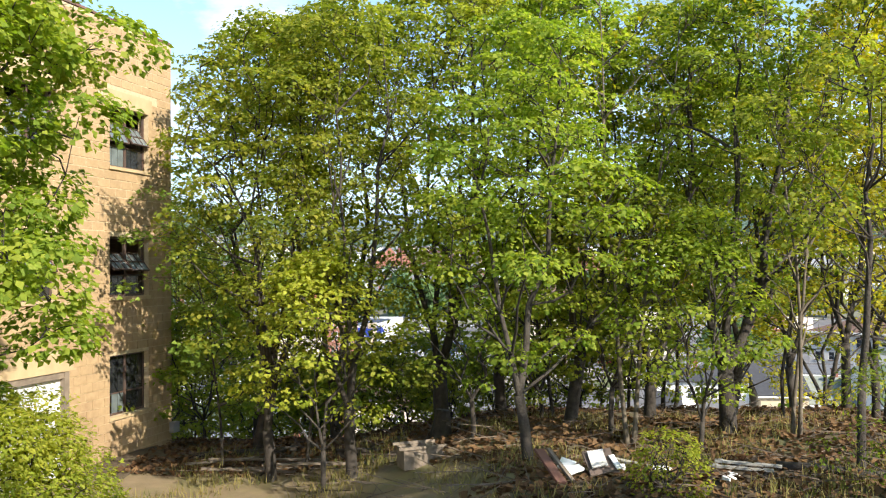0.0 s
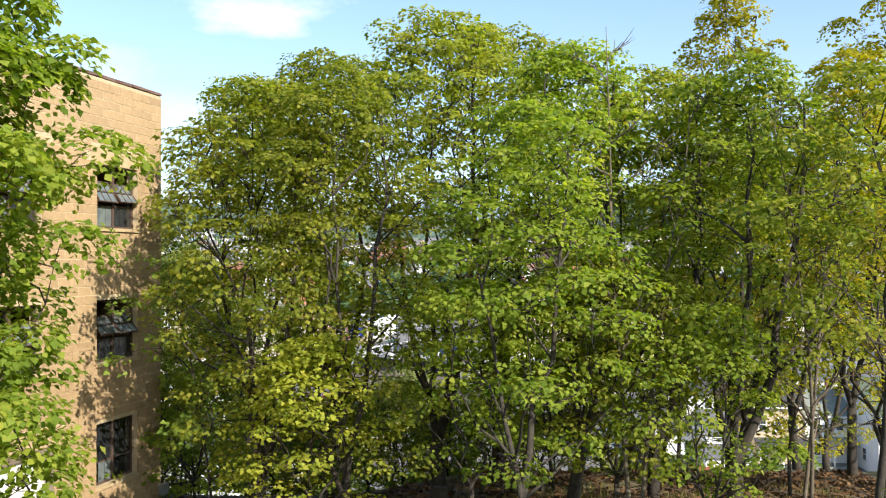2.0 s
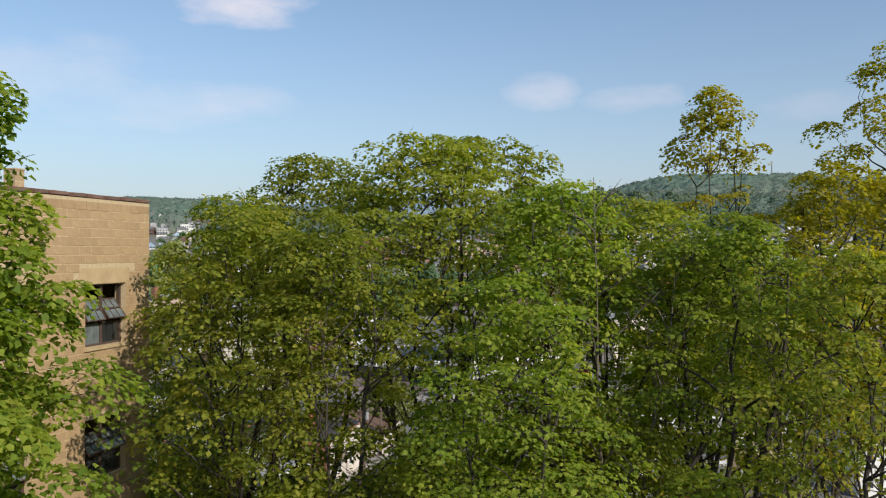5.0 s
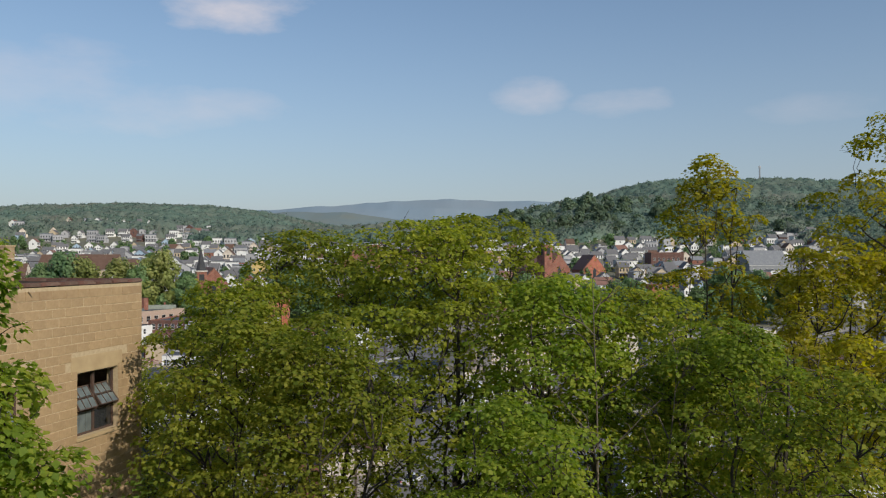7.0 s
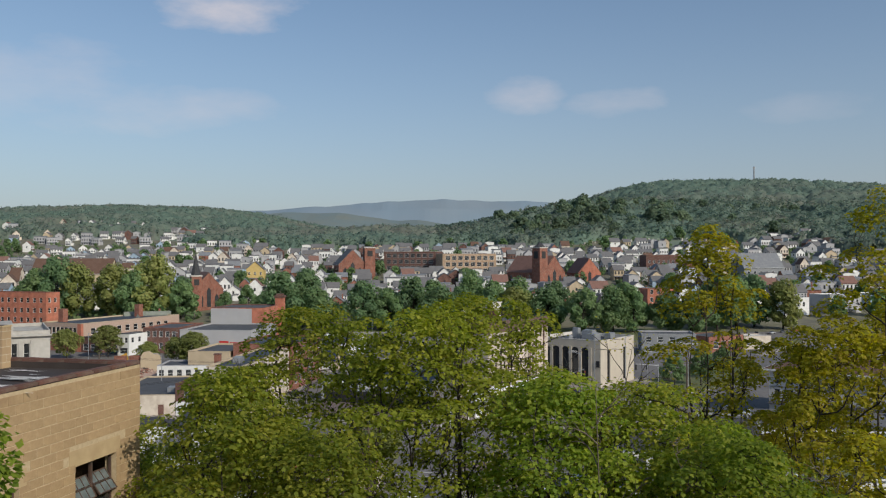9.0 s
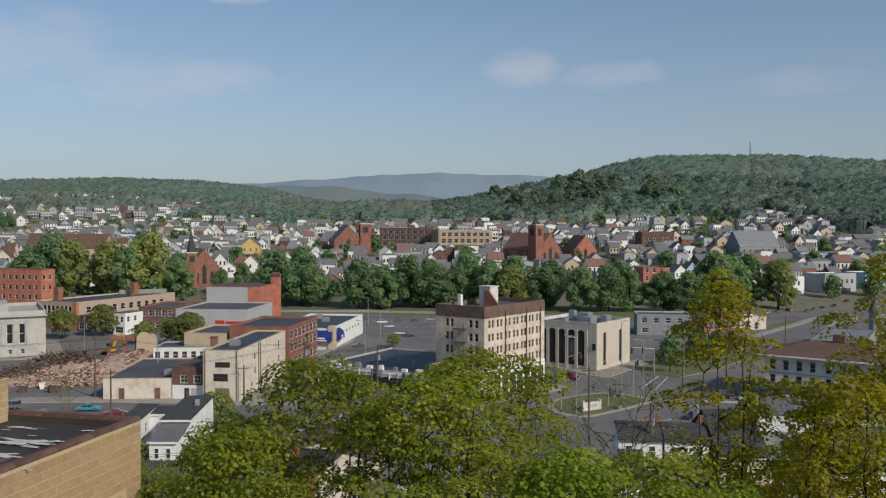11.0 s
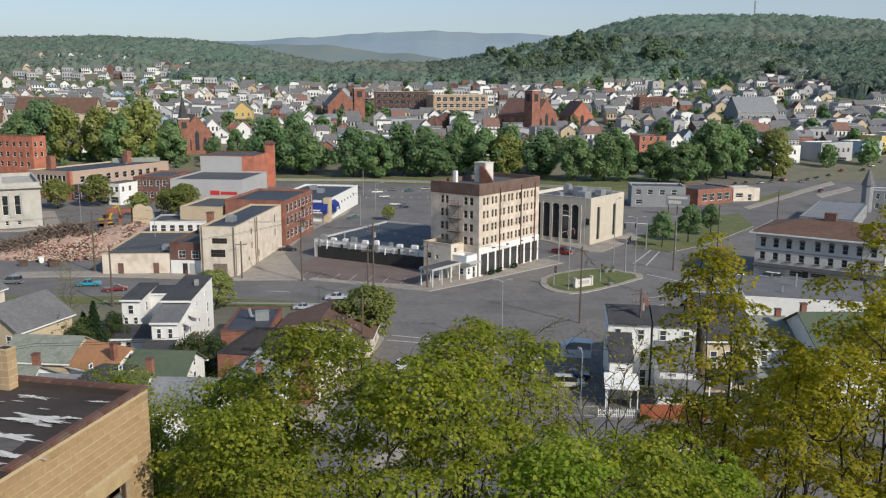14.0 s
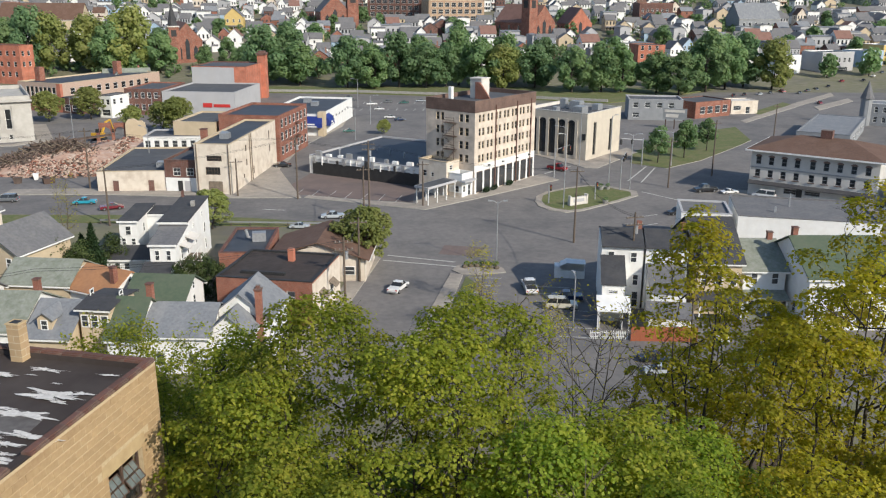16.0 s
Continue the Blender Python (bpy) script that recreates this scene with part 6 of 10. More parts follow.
    for y in (2.2, 8.6):
        part("door", Mesh().box(-0.06, -0.004, y, y + 1.0, 0, 2.1), M_BRICKDARK, s, "brown door")
    roof_box(s, 5.5, 2.0, 3.6, 2.0, 1.4, 0.9)
    # white-fronted one beyond it
    flat_building("white_rear_house", "two-storey white house with dark windows behind the shop", (-48.5, 185), 93, 10, 12, 5.6, M_WHITE, (), [(1 + 1.9 * i, 2.2 + 1.9 * i, 3.2, 4.8) for i in range(6)], M_FLATROOF, 0.2, M_GREYWALL)


def low_black_roof():
    e = flat_building("supply_store", "low store with black flat roof, white wall and black fence band", (-23.7, 173.6), -30, 26, 27.5, 3.7, M_WHITE, (), (), M_BLACKROOF, 0.25, M_GREYWALL)
    part("dark_base", Mesh().box(0.9, 25.9, -0.14, -0.004, 0, 2.5), M_BLACK, e, "black painted lower wall")
    rng = random.Random(3)
    for i in range(14):
        x, w = 1.4 + 1.72 * i + rng.uniform(-0.4, 0.4), rng.uniform(0.12, 0.75)
        part("wall_duct", Mesh().box(x, x + w, -0.3, -0.005, rng.uniform(2.0, 2.7), rng.uniform(3.1, 3.9)), (M_METAL, M_WHITE, M_GREYWALL, M_BLACK)[i % 4], e)
    part("wall_pipe", Mesh().tube([(1.2, -0.12, 3.1), (12, -0.12, 2.95), (25, -0.12, 3.1)], [0.06, 0.06, 0.06], 5), M_METAL, e)
    for i in range(9):
        roof_box(e, 1.5 + 2.7 * i + rng.uniform(-0.4, 0.4), 0.9, 3.45, rng.uniform(0.6, 1.3), 0.7, rng.uniform(0.5, 1.2), M_WHITE if i % 3 else M_METAL, "duct")
    for i in range(5):
        part("vent", Mesh().tube([(4 + 4.6 * i, 5 + (i * 7) % 9, 3.4), (4 + 4.6 * i, 5 + (i * 7) % 9, 4.5)], [0.16, 0.16], 8).tube([(4 + 4.6 * i, 5 + (i * 7) % 9, 4.45), (4 + 4.6 * i, 5 + (i * 7) % 9, 4.7)], [0.3, 0.12], 8), M_METAL, e)


def corner_store():
    e = flat_building("corner_store", "white-sided corner store with two blue awnings", (-26.2, 219.2), 82, 36, 16, 5.6, M_WHITE, [(8 + 3.6 * i, 9.6 + 3.6 * i, 3.0, 3.7) for i in range(7)], (), M_BLACKROOF, 0.4, M_WHITE, frame_mat=M_GREYWALL)
    part("entrance_tower", Mesh().box(-0.4, 2.4, -0.6, 1.0, 0, 6.2), M_TANSIDE, e, "cream tiled corner pier")
    for at in (pose(1.0, -0.05, 2.4), pose(-0.05, 6.4, 2.4, 0, 0, -90)):
        m = Mesh()
        prof = [(0, 0), (-1.5, 0), (-1.35, 1.0), (-0.9, 2.0), (0, 2.7)]
        m.extrude([(y, z) for y, z in prof], "x", 1.3, 6.6)
        aw = part("awning", m, M_BLUEAWN, e, "deep blue barrel awning", at=at)
        part("awning_lettering", Mesh().box(2.4, 5.4, -1.56, -1.51, 0.1, 0.4).box(2.9, 4.9, -1.47, -1.43, 0.65, 1.0), M_WHITE, aw, "pale lettering bars")
    for i in range(4):
        roof_box(e, 6 + 7 * i, 7 + (i % 2) * 4, 5.2, 2.2, 1.8, 1.1)


def theatre_block():
    e = flat_building("grey_hall", "large hall with blank grey side wall", (-55.6, 255), 84, 26, 22, 7.0, M_GREYWALL, (), (), M_FLATROOF, 0.3)
    part("red_sign", Mesh().box(-0.1, -0.01, 1.5, 6.5, 2.6, 3.5).box(-0.1, -0.01, 6.9, 9.7, 2.5, 3.8), M_RED, e, "red lettering shapes")
    f = flat_building("orange_stage_tower", "tall orange brick stage tower above the grey hall", (-57.5, 283), 84, 20, 18, 12.0, M_ORANGE, (), (), M_FLATROOF, 0.3, M_BRICKDARK)
    part("grey_rear", Mesh().box(0.0, -0.06, 8.5, 18, 6, 11.8).box(-0.08, -0.004, 4.0, 18.0, 5.5, 11.7), M_GREYWALL, f, "grey rendered side")
    ch = part("tall_chimney", Mesh().box(17, 19.8, -1.6, 1.2, 0, 14.6), M_ORANGE, f, "square orange brick chimney")
    part("chimney_cap", Mesh().box(16.7, 20.1, -1.9, 1.5, 14.6, 15.3).box(17.3, 19.5, -1.3, 0.9, 15.3, 15.9), M_BRICKDARK, ch)
    flat_building("dark_brick_shop", "two-storey dark brick shop beside the grey hall", (-77.8, 257), 84, 20, 11, 7.6, M_BRICKDARK, (), [(0.8 + 2.0 * i, 2.0 + 2.0 * i, z, z + 1.8) for i in range(5) for z in (1.4, 4.9)], M_FLATROOF, 0.3, M_BRICK)


def left_side():
    # pale classical building at the edge
    left = [(4.6 + 2.7 * i, 5.9 + 2.7 * i, 3.2, 8.0) for i in range(13)] + [(4.75 + 2.7 * i, 5.6 + 2.7 * i, 0.7, 1.8) for i in range(13)]
    e = flat_building("stone_hall", "pale limestone classical hall with tall windows and cornice", (-95.8, 212), 118, 27, 40, 11.0, M_LIMESTONE, [(3 + 5.4 * i, 5.2 + 5.4 * i, 3.2, 8.0) for i in range(4)], left, M_LIMESTONE, 0.8, M_LIMESTONE, depth=0.4, glass=M_DARKGLASS,
                      bands=((8.8, 9.4, M_LIMESTONE, "cornice"), (2.35, 2.75, M_LIMESTONE, "plinth_band")))
    part("roof_house", Mesh().box(6, 20, 8, 30, 10.4, 12.4), M_LIMESTONE, e)
    # long two-storey brick and cream building
    l = flat_building("long_brick_building", "long two-storey brick building with white upper side wall", (-109, 262), 66, 44, 17, 8.6, M_PINKBRICK, [(4 + 3.6 * i, 5.9 + 3.6 * i, 5.0, 7.0) for i in range(10)], [(2 + 1.75 * i, 3.3 + 1.75 * i, 3.8, 7.4) for i in range(7)], M_BLACKROOF, 0.3, M_TANSIDE, glass=M_DARKGLASS)
    part("brick_end", Mesh().box(-0.08, 0.9, -0.08, 0.0, 0, 8.5).box(-0.08, -0.004, 0.001, 1.4, 0, 8.5), M_ORANGE, l, "orange brick corner")
    part("brick_base", Mesh().box(-0.07, -0.004, 1.41, 17, 0, 3.0), M_BRICK, l, "red brick base")
    for x, y in ((6, 14), (34, 9)):
        part("chimney", Mesh().box(x, x + 2.0, y, y + 2, 8, 12.5), M_BRICK, l)
    # red mill block
    flat_building("red_mill", "tall red brick mill block with rows of small windows", (-153.7, 337), 70, 7, 40, 15.0, M_ORANGE, [(1 + 3 * i, 2.3 + 3 * i, z, z + 1.9) for i in range(2) for z in (7, 11)], [(2 + 3.3 * i, 3.4 + 3.3 * i, z, z + 1.9) for i in range(11) for z in (3.2, 7, 11)], M_FLATROOF, 0.3, M_BRICK, glass=M_DARKGLASS)
    flat_building("dark_roof_shop", "small brick shop with dark pitched canopy behind the site", (-102.4, 258.2), 60, 9, 8, 4.6, M_BRICKDARK, [(1 + 2.4 * i, 2.4 + 2.4 * i, 0.8, 2.6) for i in range(3)], [(0.8, 3.2, 0.6, 2.6), (4.2, 6.6, 0.6, 2.6)], M_ROOF_DARK, 0.1, M_ROOF_DARK)
    flat_building("white_porch_shop", "narrow white two-storey shop behind the site", (-90.2, 250.6), 70, 8, 4.2, 6.4, M_WHITE, [(1, 2.2, 3.8, 5.4), (4, 5.2, 3.8, 5.4)], [(0.6, 1.7, 3.8, 5.4), (2.4, 3.5, 3.8, 5.4), (0.6, 3.4, 0.6, 2.4)], M_ROOF_GREY, 0.1, M_ROOF_DARK)
    # pilasters and attic of the hall's street side
    for i in range(14):
        y = 3.55 + 2.7 * i
        c = part("pilaster", Mesh().box(-0.22, -0.045, y, y + 0.75, 2.76, 8.78), M_LIMESTONE, e)
        part("capital", Mesh().box(-0.3, -0.03, y - 0.1, y + 0.85, 8.3, 8.79), M_LIMESTONE, c)
    part("cornice", Mesh().extrude([(-0.2, 9.4), (-0.95, 9.75), (-0.95, 10.0), (-0.2, 10.1)], "y", -0.3, 40.3), M_LIMESTONE, e)


def right_side():
    # long inn with low hipped brown roof
    a, b, h = 21.5, 16.0, 8.6
    e = thing("inn", pose(77.2, 141.8, TOWN, 0, 0, 144), "long three-storey grey inn with low brown hipped roof", "inn")
    # local x runs along the long front towards the left, the front looks to local +y
    front = []
    for i in range(9):
        x = 1.3 + i * 2.25 + (0.35 if i > 4 else 0)
        front += [(-x - 0.95, -x, 5.9, 7.4), (-x - 0.95, -x, 3.6, 5.0)]
    front += [(-4.8, -2.4, 1.2, 2.0), (-11.6, -9.0, 1.2, 2.0), (-15.2, -13.0, 1.0, 2.0)]
    m = Mesh()
    t = Mesh()
    wall_with_holes(t, -a, 0, -0.4, h, front, 0, 0.16)
    m.v += [(-p[0], -p[1], p[2]) for p in t.v]
    m.f += t.f
    m.s += t.s
    m.poly(((a, -b, -0.4), (a, 0, -0.4), (a, 0, h), (a, -b, h)))
    m.poly(((0, 0, -0.4), (0, -b, -0.4), (0, -b, h), (0, 0, h)))
    m.poly(((0, -b, -0.4), (a, -b, -0.4), (a, -b, h), (0, -b, h)))
    part("wall", m, M_INN, e)
    for x0, x1, z0, z1 in front:
        put_window(e, pose(-x0, -0.10, z0, 0, 0, 180), x1 - x0, z1 - z0, "sash", M_GREYSTONE, M_DARKGLASS)
        if z0 > 5.5:
            xc, rr = -(x0 + x1) / 2, (x1 - x0) / 2 + 0.12
            arc = [(xc + rr * math.cos(math.pi * k / 8), z1 - 0.05 + 0.62 * rr * math.sin(math.pi * k / 8)) for k in range(9)]
            part("window_hood", Mesh().extrude(arc, "y", 0.01, 0.09), M_HOTELTOP, e, "brown arched window hood")
        elif z0 > 3:
            part("window_sill", Mesh().box(-x1 - 0.12, -x0 + 0.12, 0.01, 0.14, z0 - 0.16, z0), M_HOTELTOP, e)
    r = Mesh()
    o = 0.9
    c = [(-o, o, h), (a + o, o, h), (a + o, -b - o, h), (-o, -b - o, h)]
    ridge_a, ridge_b = (6.5, -b / 2, h + 2.1), (a - 6.5, -b / 2, h + 2.1)
    r.poly((c[0], c[1], ridge_b, ridge_a)).poly((c[1], c[2], ridge_b)).poly((c[2], c[3], ridge_a, ridge_b)).poly((c[3], c[0], ridge_a))
    r.poly((c[3], c[2], c[1], c[0]))
    part("roof", r, M_ROOF_BROWN, e, "low brown hipped roof")
    part("eave", Mesh().box(-o, a + o, o - 0.02, o + 0.12, h - 0.28, h - 0.01).box(a + o - 0.02, a + o + 0.1, -b, o, h - 0.28, h - 0.01), M_WHITE, e)
    part("band", Mesh().box(-0.02, a + 0.02, 0.004, 0.12, 5.25, 5.5), M_GREYSTONE, e)
    part("shop_canopy", Mesh().extrude([(0.01, 2.9), (1.1, 2.45), (1.1, 2.35), (0.01, 2.6)], "x", 0, a), M_ROOF_DARK, e, "dark sloped canopy over the ground floor")
    part("door", Mesh().box(12.0, 13.0, 0.004, 0.08, 0, 2.1), M_BLACK, e)
    part("door", Mesh().box(3.0, 4.0, 0.004, 0.08, 0, 2.1), M_BRICKDARK, e)
    part("roof_turret", Mesh().box(9.5, 11.5, -b / 2 - 0.8, -b / 2 + 0.8, h + 1.8, h + 3.4), M_BRICKDARK, e, "dark brick roof stack")
    # low shop joined to its end
    flat_building("pale_side_shop", "low pale shop with teal upper trim beside the inn", (79.0, 139.8), -36, 9, 12, 5.2, M_BLUESIDE, [(1.0, 2.2, 0.1, 2.4), (3.5, 6.5, 0.8, 2.4)], (), M_FLATROOF, 0.3, M_GREYWALL)
    flat_building("blue_roof_store", "long store with blue-grey metal roof behind the inn", (100.5, 199.0), 58, 36, 12, 3.8, M_GREYSTONE, [(3 + 4 * i, 5 + 4 * i, 1.2, 2.6) for i in range(8)], (), M_ROOF_SLATE, 0.1, M_ROOF_SLATE)
    # turreted grey house beyond the inn
    t = flat_building("turret_house", "grey two-storey house with pointed corner turret", (125.0, 240.4), -30, 9, 9, 6.2, M_GREYSTONE, [(2.2 + 2.2 * i, 3.2 + 2.2 * i, z, z + 1.6) for i in range(3) for z in (1.0, 3.8)], (), M_ROOF_SLATE, 0.1, M_WHITE)
    tw = part("turret", Mesh().tube([(0, 0, 0), (0, 0, 7.6)], [1.5, 1.5], 10), M_GREYSTONE, t)
    part("turret_roof", Mesh().tube([(0, 0, 7.6), (0, 0, 8.6), (0, 0, 12.4)], [1.9, 1.5, 0.05], 10), M_ROOF_GREY, tw, "pointed grey turret roof")
    # grey two-storey shop and red garage behind the bank
    flat_building("grey_shop", "two-storey grey block shop with paired white windows", (59.8, 250), -8, 15.5, 11, 6.0, M_GREYSTONE, [(1.2 + 3.4 * i, 2.8 + 3.4 * i, 3.6, 5.2) for i in range(4)] + [(1.2, 3.2, 0.8, 2.2), (11, 13, 0.8, 2.2)], (), M_FLATROOF, 0.3, M_GREYWALL)
    flat_building("red_garage", "low brick garage with pale trim", (80.2, 252), 30, 15, 11, 4.8, M_BRICK, [(2 + 3.2 * i, 4.2 + 3.2 * i, 1.2, 3.4) for i in range(4)], (), M_FLATROOF, 0.2, M_BRICKDARK)
    flat_building("yellow_kiosk", "small pale yellow stand with flat roof", (94.4, 262), 10, 9, 7, 4.0, M_CREAM, [(0.8, 3.4, 1.2, 2.6), (5, 6.4, 0.1, 2.2)], (), M_STONEWHITE, 0.1, M_CREAM)
    b = thing("billboard", pose(68.5, 233, TOWN, 0, 0, -24), "roadside billboard on steel posts, pale shapes on dark", "billboard")
    part("panel", Mesh().box(-3.2, 3.2, -0.1, 0.1, 2.6, 5.6), M_GREYSTONE, b)
    part("panel_shape", Mesh().box(-2.8, 2.6, -0.14, -0.104, 4.5, 5.2).box(-2.4, 1.0, -0.14, -0.104, 3.1, 4.0), M_STONEWHITE, b, "pale lettering bars")
    for x in (-2.4, 0, 2.4):
        part("post", Mesh().box(x - 0.12, x + 0.12, 0.12, 0.36, 0, 5.4), M_RUST, b)


bank()
pale_shops()
low_black_roof()
corner_store()
theatre_block()
left_side()
right_side()

# ---- houses ----


def far_window(parent, at, w, h, bars="sash", mat=None):
    """A small window in one mesh: pale frame, crossbar and dark glass."""
    key = ("far", round(w, 2), round(h, 2))
    if key not in WINDOWS:
        m = Mesh().box(0, w, -0.05, 0.06, 0, h, 0)
        m.poly([(0.1, -0.056, 0.1), (w - 0.1, -0.056, 0.1), (w - 0.1, -0.056, h * 0.47), (0.1, -0.056, h * 0.47)], 1)
        m.poly([(0.1, -0.056, h * 0.53), (w - 0.1, -0.056, h * 0.53), (w - 0.1, -0.056, h - 0.1), (0.1, -0.056, h - 0.1)], 1)
        WINDOWS[key] = m.data("window", [M_WHITE, M_GLASS])
    return part("window", WINDOWS[key], None, parent, at=at)


def gable_house(name, label, x, y, ang, w, d, h, rise, wall_mat, roof_mat, z=TOWN, wins=(), side_wins=(), ridge="x", over=0.35, chimney=None, porch=False, group="", frame=None, doors=(), hip=0.0, far=False):
    """A pitched-roof house centred on its footprint; the front looks to local -y. wins on the front: (x, z, w, h); side_wins on the -x wall and +x wall: (y, z, w, h)."""
    e = thing(name, pose(x, y, z, 0, 0, ang), label, "house", group)
    m = Mesh()
    W, D = w / 2, d / 2
    if ridge == "x":
        m.poly(((-W, -D, -0.5), (W, -D, -0.5), (W, -D, h), (-W, -D, h))).poly(((W, D, -0.5), (-W, D, -0.5), (-W, D, h), (W, D, h)))
        m.poly(((W, -D, -0.5), (W, D, -0.5), (W, D, h), (W, 0, h + rise * (1 - hip)), (W, -D, h))).poly(((-W, D, -0.5), (-W, -D, -0.5), (-W, -D, h), (-W, 0, h + rise * (1 - hip)), (-W, D, h)))
    else:
        m.poly(((-W, -D, -0.5), (W, -D, -0.5), (W, -D, h), (0, -D, h + rise), (-W, -D, h))).poly(((W, D, -0.5), (-W, D, -0.5), (-W, D, h), (0, D, h + rise), (W, D, h)))
        m.poly(((W, -D, -0.5), (W, D, -0.5), (W, D, h), (W, -D, h))).poly(((-W, D, -0.5), (-W, -D, -0.5), (-W, -D, h), (-W, D, h)))
    r, t = Mesh(), 0.14
    span, run = (D, W) if ridge == "x" else (W, D)
    drop = rise * over / span
    prof_l = [(-span - over, h - drop + 0.02), (0, h + rise + 0.02), (0, h + rise + t + 0.02), (-span - over, h - drop + t + 0.02)]
    lo, hi = prof_l[0], prof_l[3]
    r.extrude([lo, prof_l[1], (-lo[0], lo[1]), (-hi[0], hi[1]), prof_l[2], hi], "x" if ridge == "x" else "y", -run - over, run + over)
    if far:
        # rear ell and porch roof
        m.box(W - 0.01, W + 2.2, -D * 0.1, D * 0.8, -0.5, h * 0.55)
        r.extrude([(W - 0.05, h * 0.55 + 0.7), (W + 2.4, h * 0.55), (W + 2.4, h * 0.55 + 0.14), (W - 0.05, h * 0.55 + 0.84)], "y", -D * 0.1 - 0.2, D * 0.8 + 0.2)
        r.extrude([(-D - 1.7, 2.45), (-D + 0.01, 2.9), (-D + 0.01, 3.02), (-D - 1.7, 2.57)], "x", -W, W)
        m.box(-W + 0.1, -W + 0.3, -D - 1.6, -D - 1.4, -0.5, 2.5).box(W - 0.3, W - 0.1, -D - 1.6, -D - 1.4, -0.5, 2.5)
    part("wall", m, wall_mat, e)
    part("roof", r, roof_mat, e)
    for sx in (-1, 1):
        if far:
            continue
        tr = Mesh()
        if ridge == "x":
            tr.box(-run - over, run + over, sx * (span + over) - 0.06, sx * (span + over) + 0.06, h - drop - 0.12, h - drop + 0.04)
        else:
            tr.box(sx * (span + over) - 0.06, sx * (span + over) + 0.06, -run - over, run + over, h - drop - 0.12, h - drop + 0.04)
        part("gutter", tr, M_WHITE, e)
    put = far_window if far else put_window
    for wx, wz, ww, wh in wins:
        put(e, pose(wx - ww / 2, -D - 0.05, wz), ww, wh, "sash", frame)
    for wy, wz, ww, wh in side_wins:
        put(e, pose(-W - 0.05, wy + ww / 2, wz, 0, 0, -90), ww, wh, "sash", frame)
        put(e, pose(W + 0.05, wy - ww / 2, wz, 0, 0, 90), ww, wh, "sash", frame)
    for dx in doors:
        part("door", Mesh().box(dx - 0.45, dx + 0.45, -D - 0.08, -D - 0.004, 0, 2.05), M_BRICKDARK, e)
    if chimney:
        cx, cy = chimney
        c = part("chimney", Mesh().box(cx - 0.3, cx + 0.3, cy - 0.3, cy + 0.3, h * 0.6, h + rise + 0.9), M_BRICK, e)
        if not far:
            part("chimney_cap", Mesh().box(cx - 0.36, cx + 0.36, cy - 0.36, cy + 0.36, h + rise + 0.901, h + rise + 1.02), M_BRICKDARK, c)
    if porch:
        p = part("porch", Mesh().box(-W, W, -D - 1.8, -D - 0.1, 0, 0.25).extrude([(-D - 2.1, 2.4), (-D - 0.02, 2.9), (-D - 0.02, 3.02), (-D - 2.1, 2.52)], "x", -W - 0.1, W + 0.1), roof_mat, e)
        for px in (-W + 0.15, 0, W - 0.15):
            part("post", Mesh().box(px - 0.07, px + 0.07, -D - 1.8, -D - 1.66, 0.25, 2.45), M_WHITE, p)
    return e


def two_rows(w, n, h1=1.0, h2=3.7, ww=0.85, wh=1.45):
    return [(-w / 2 + w * (i + 0.5) / n, z, ww, wh) for i in range(n) for z in (h1, h2)]


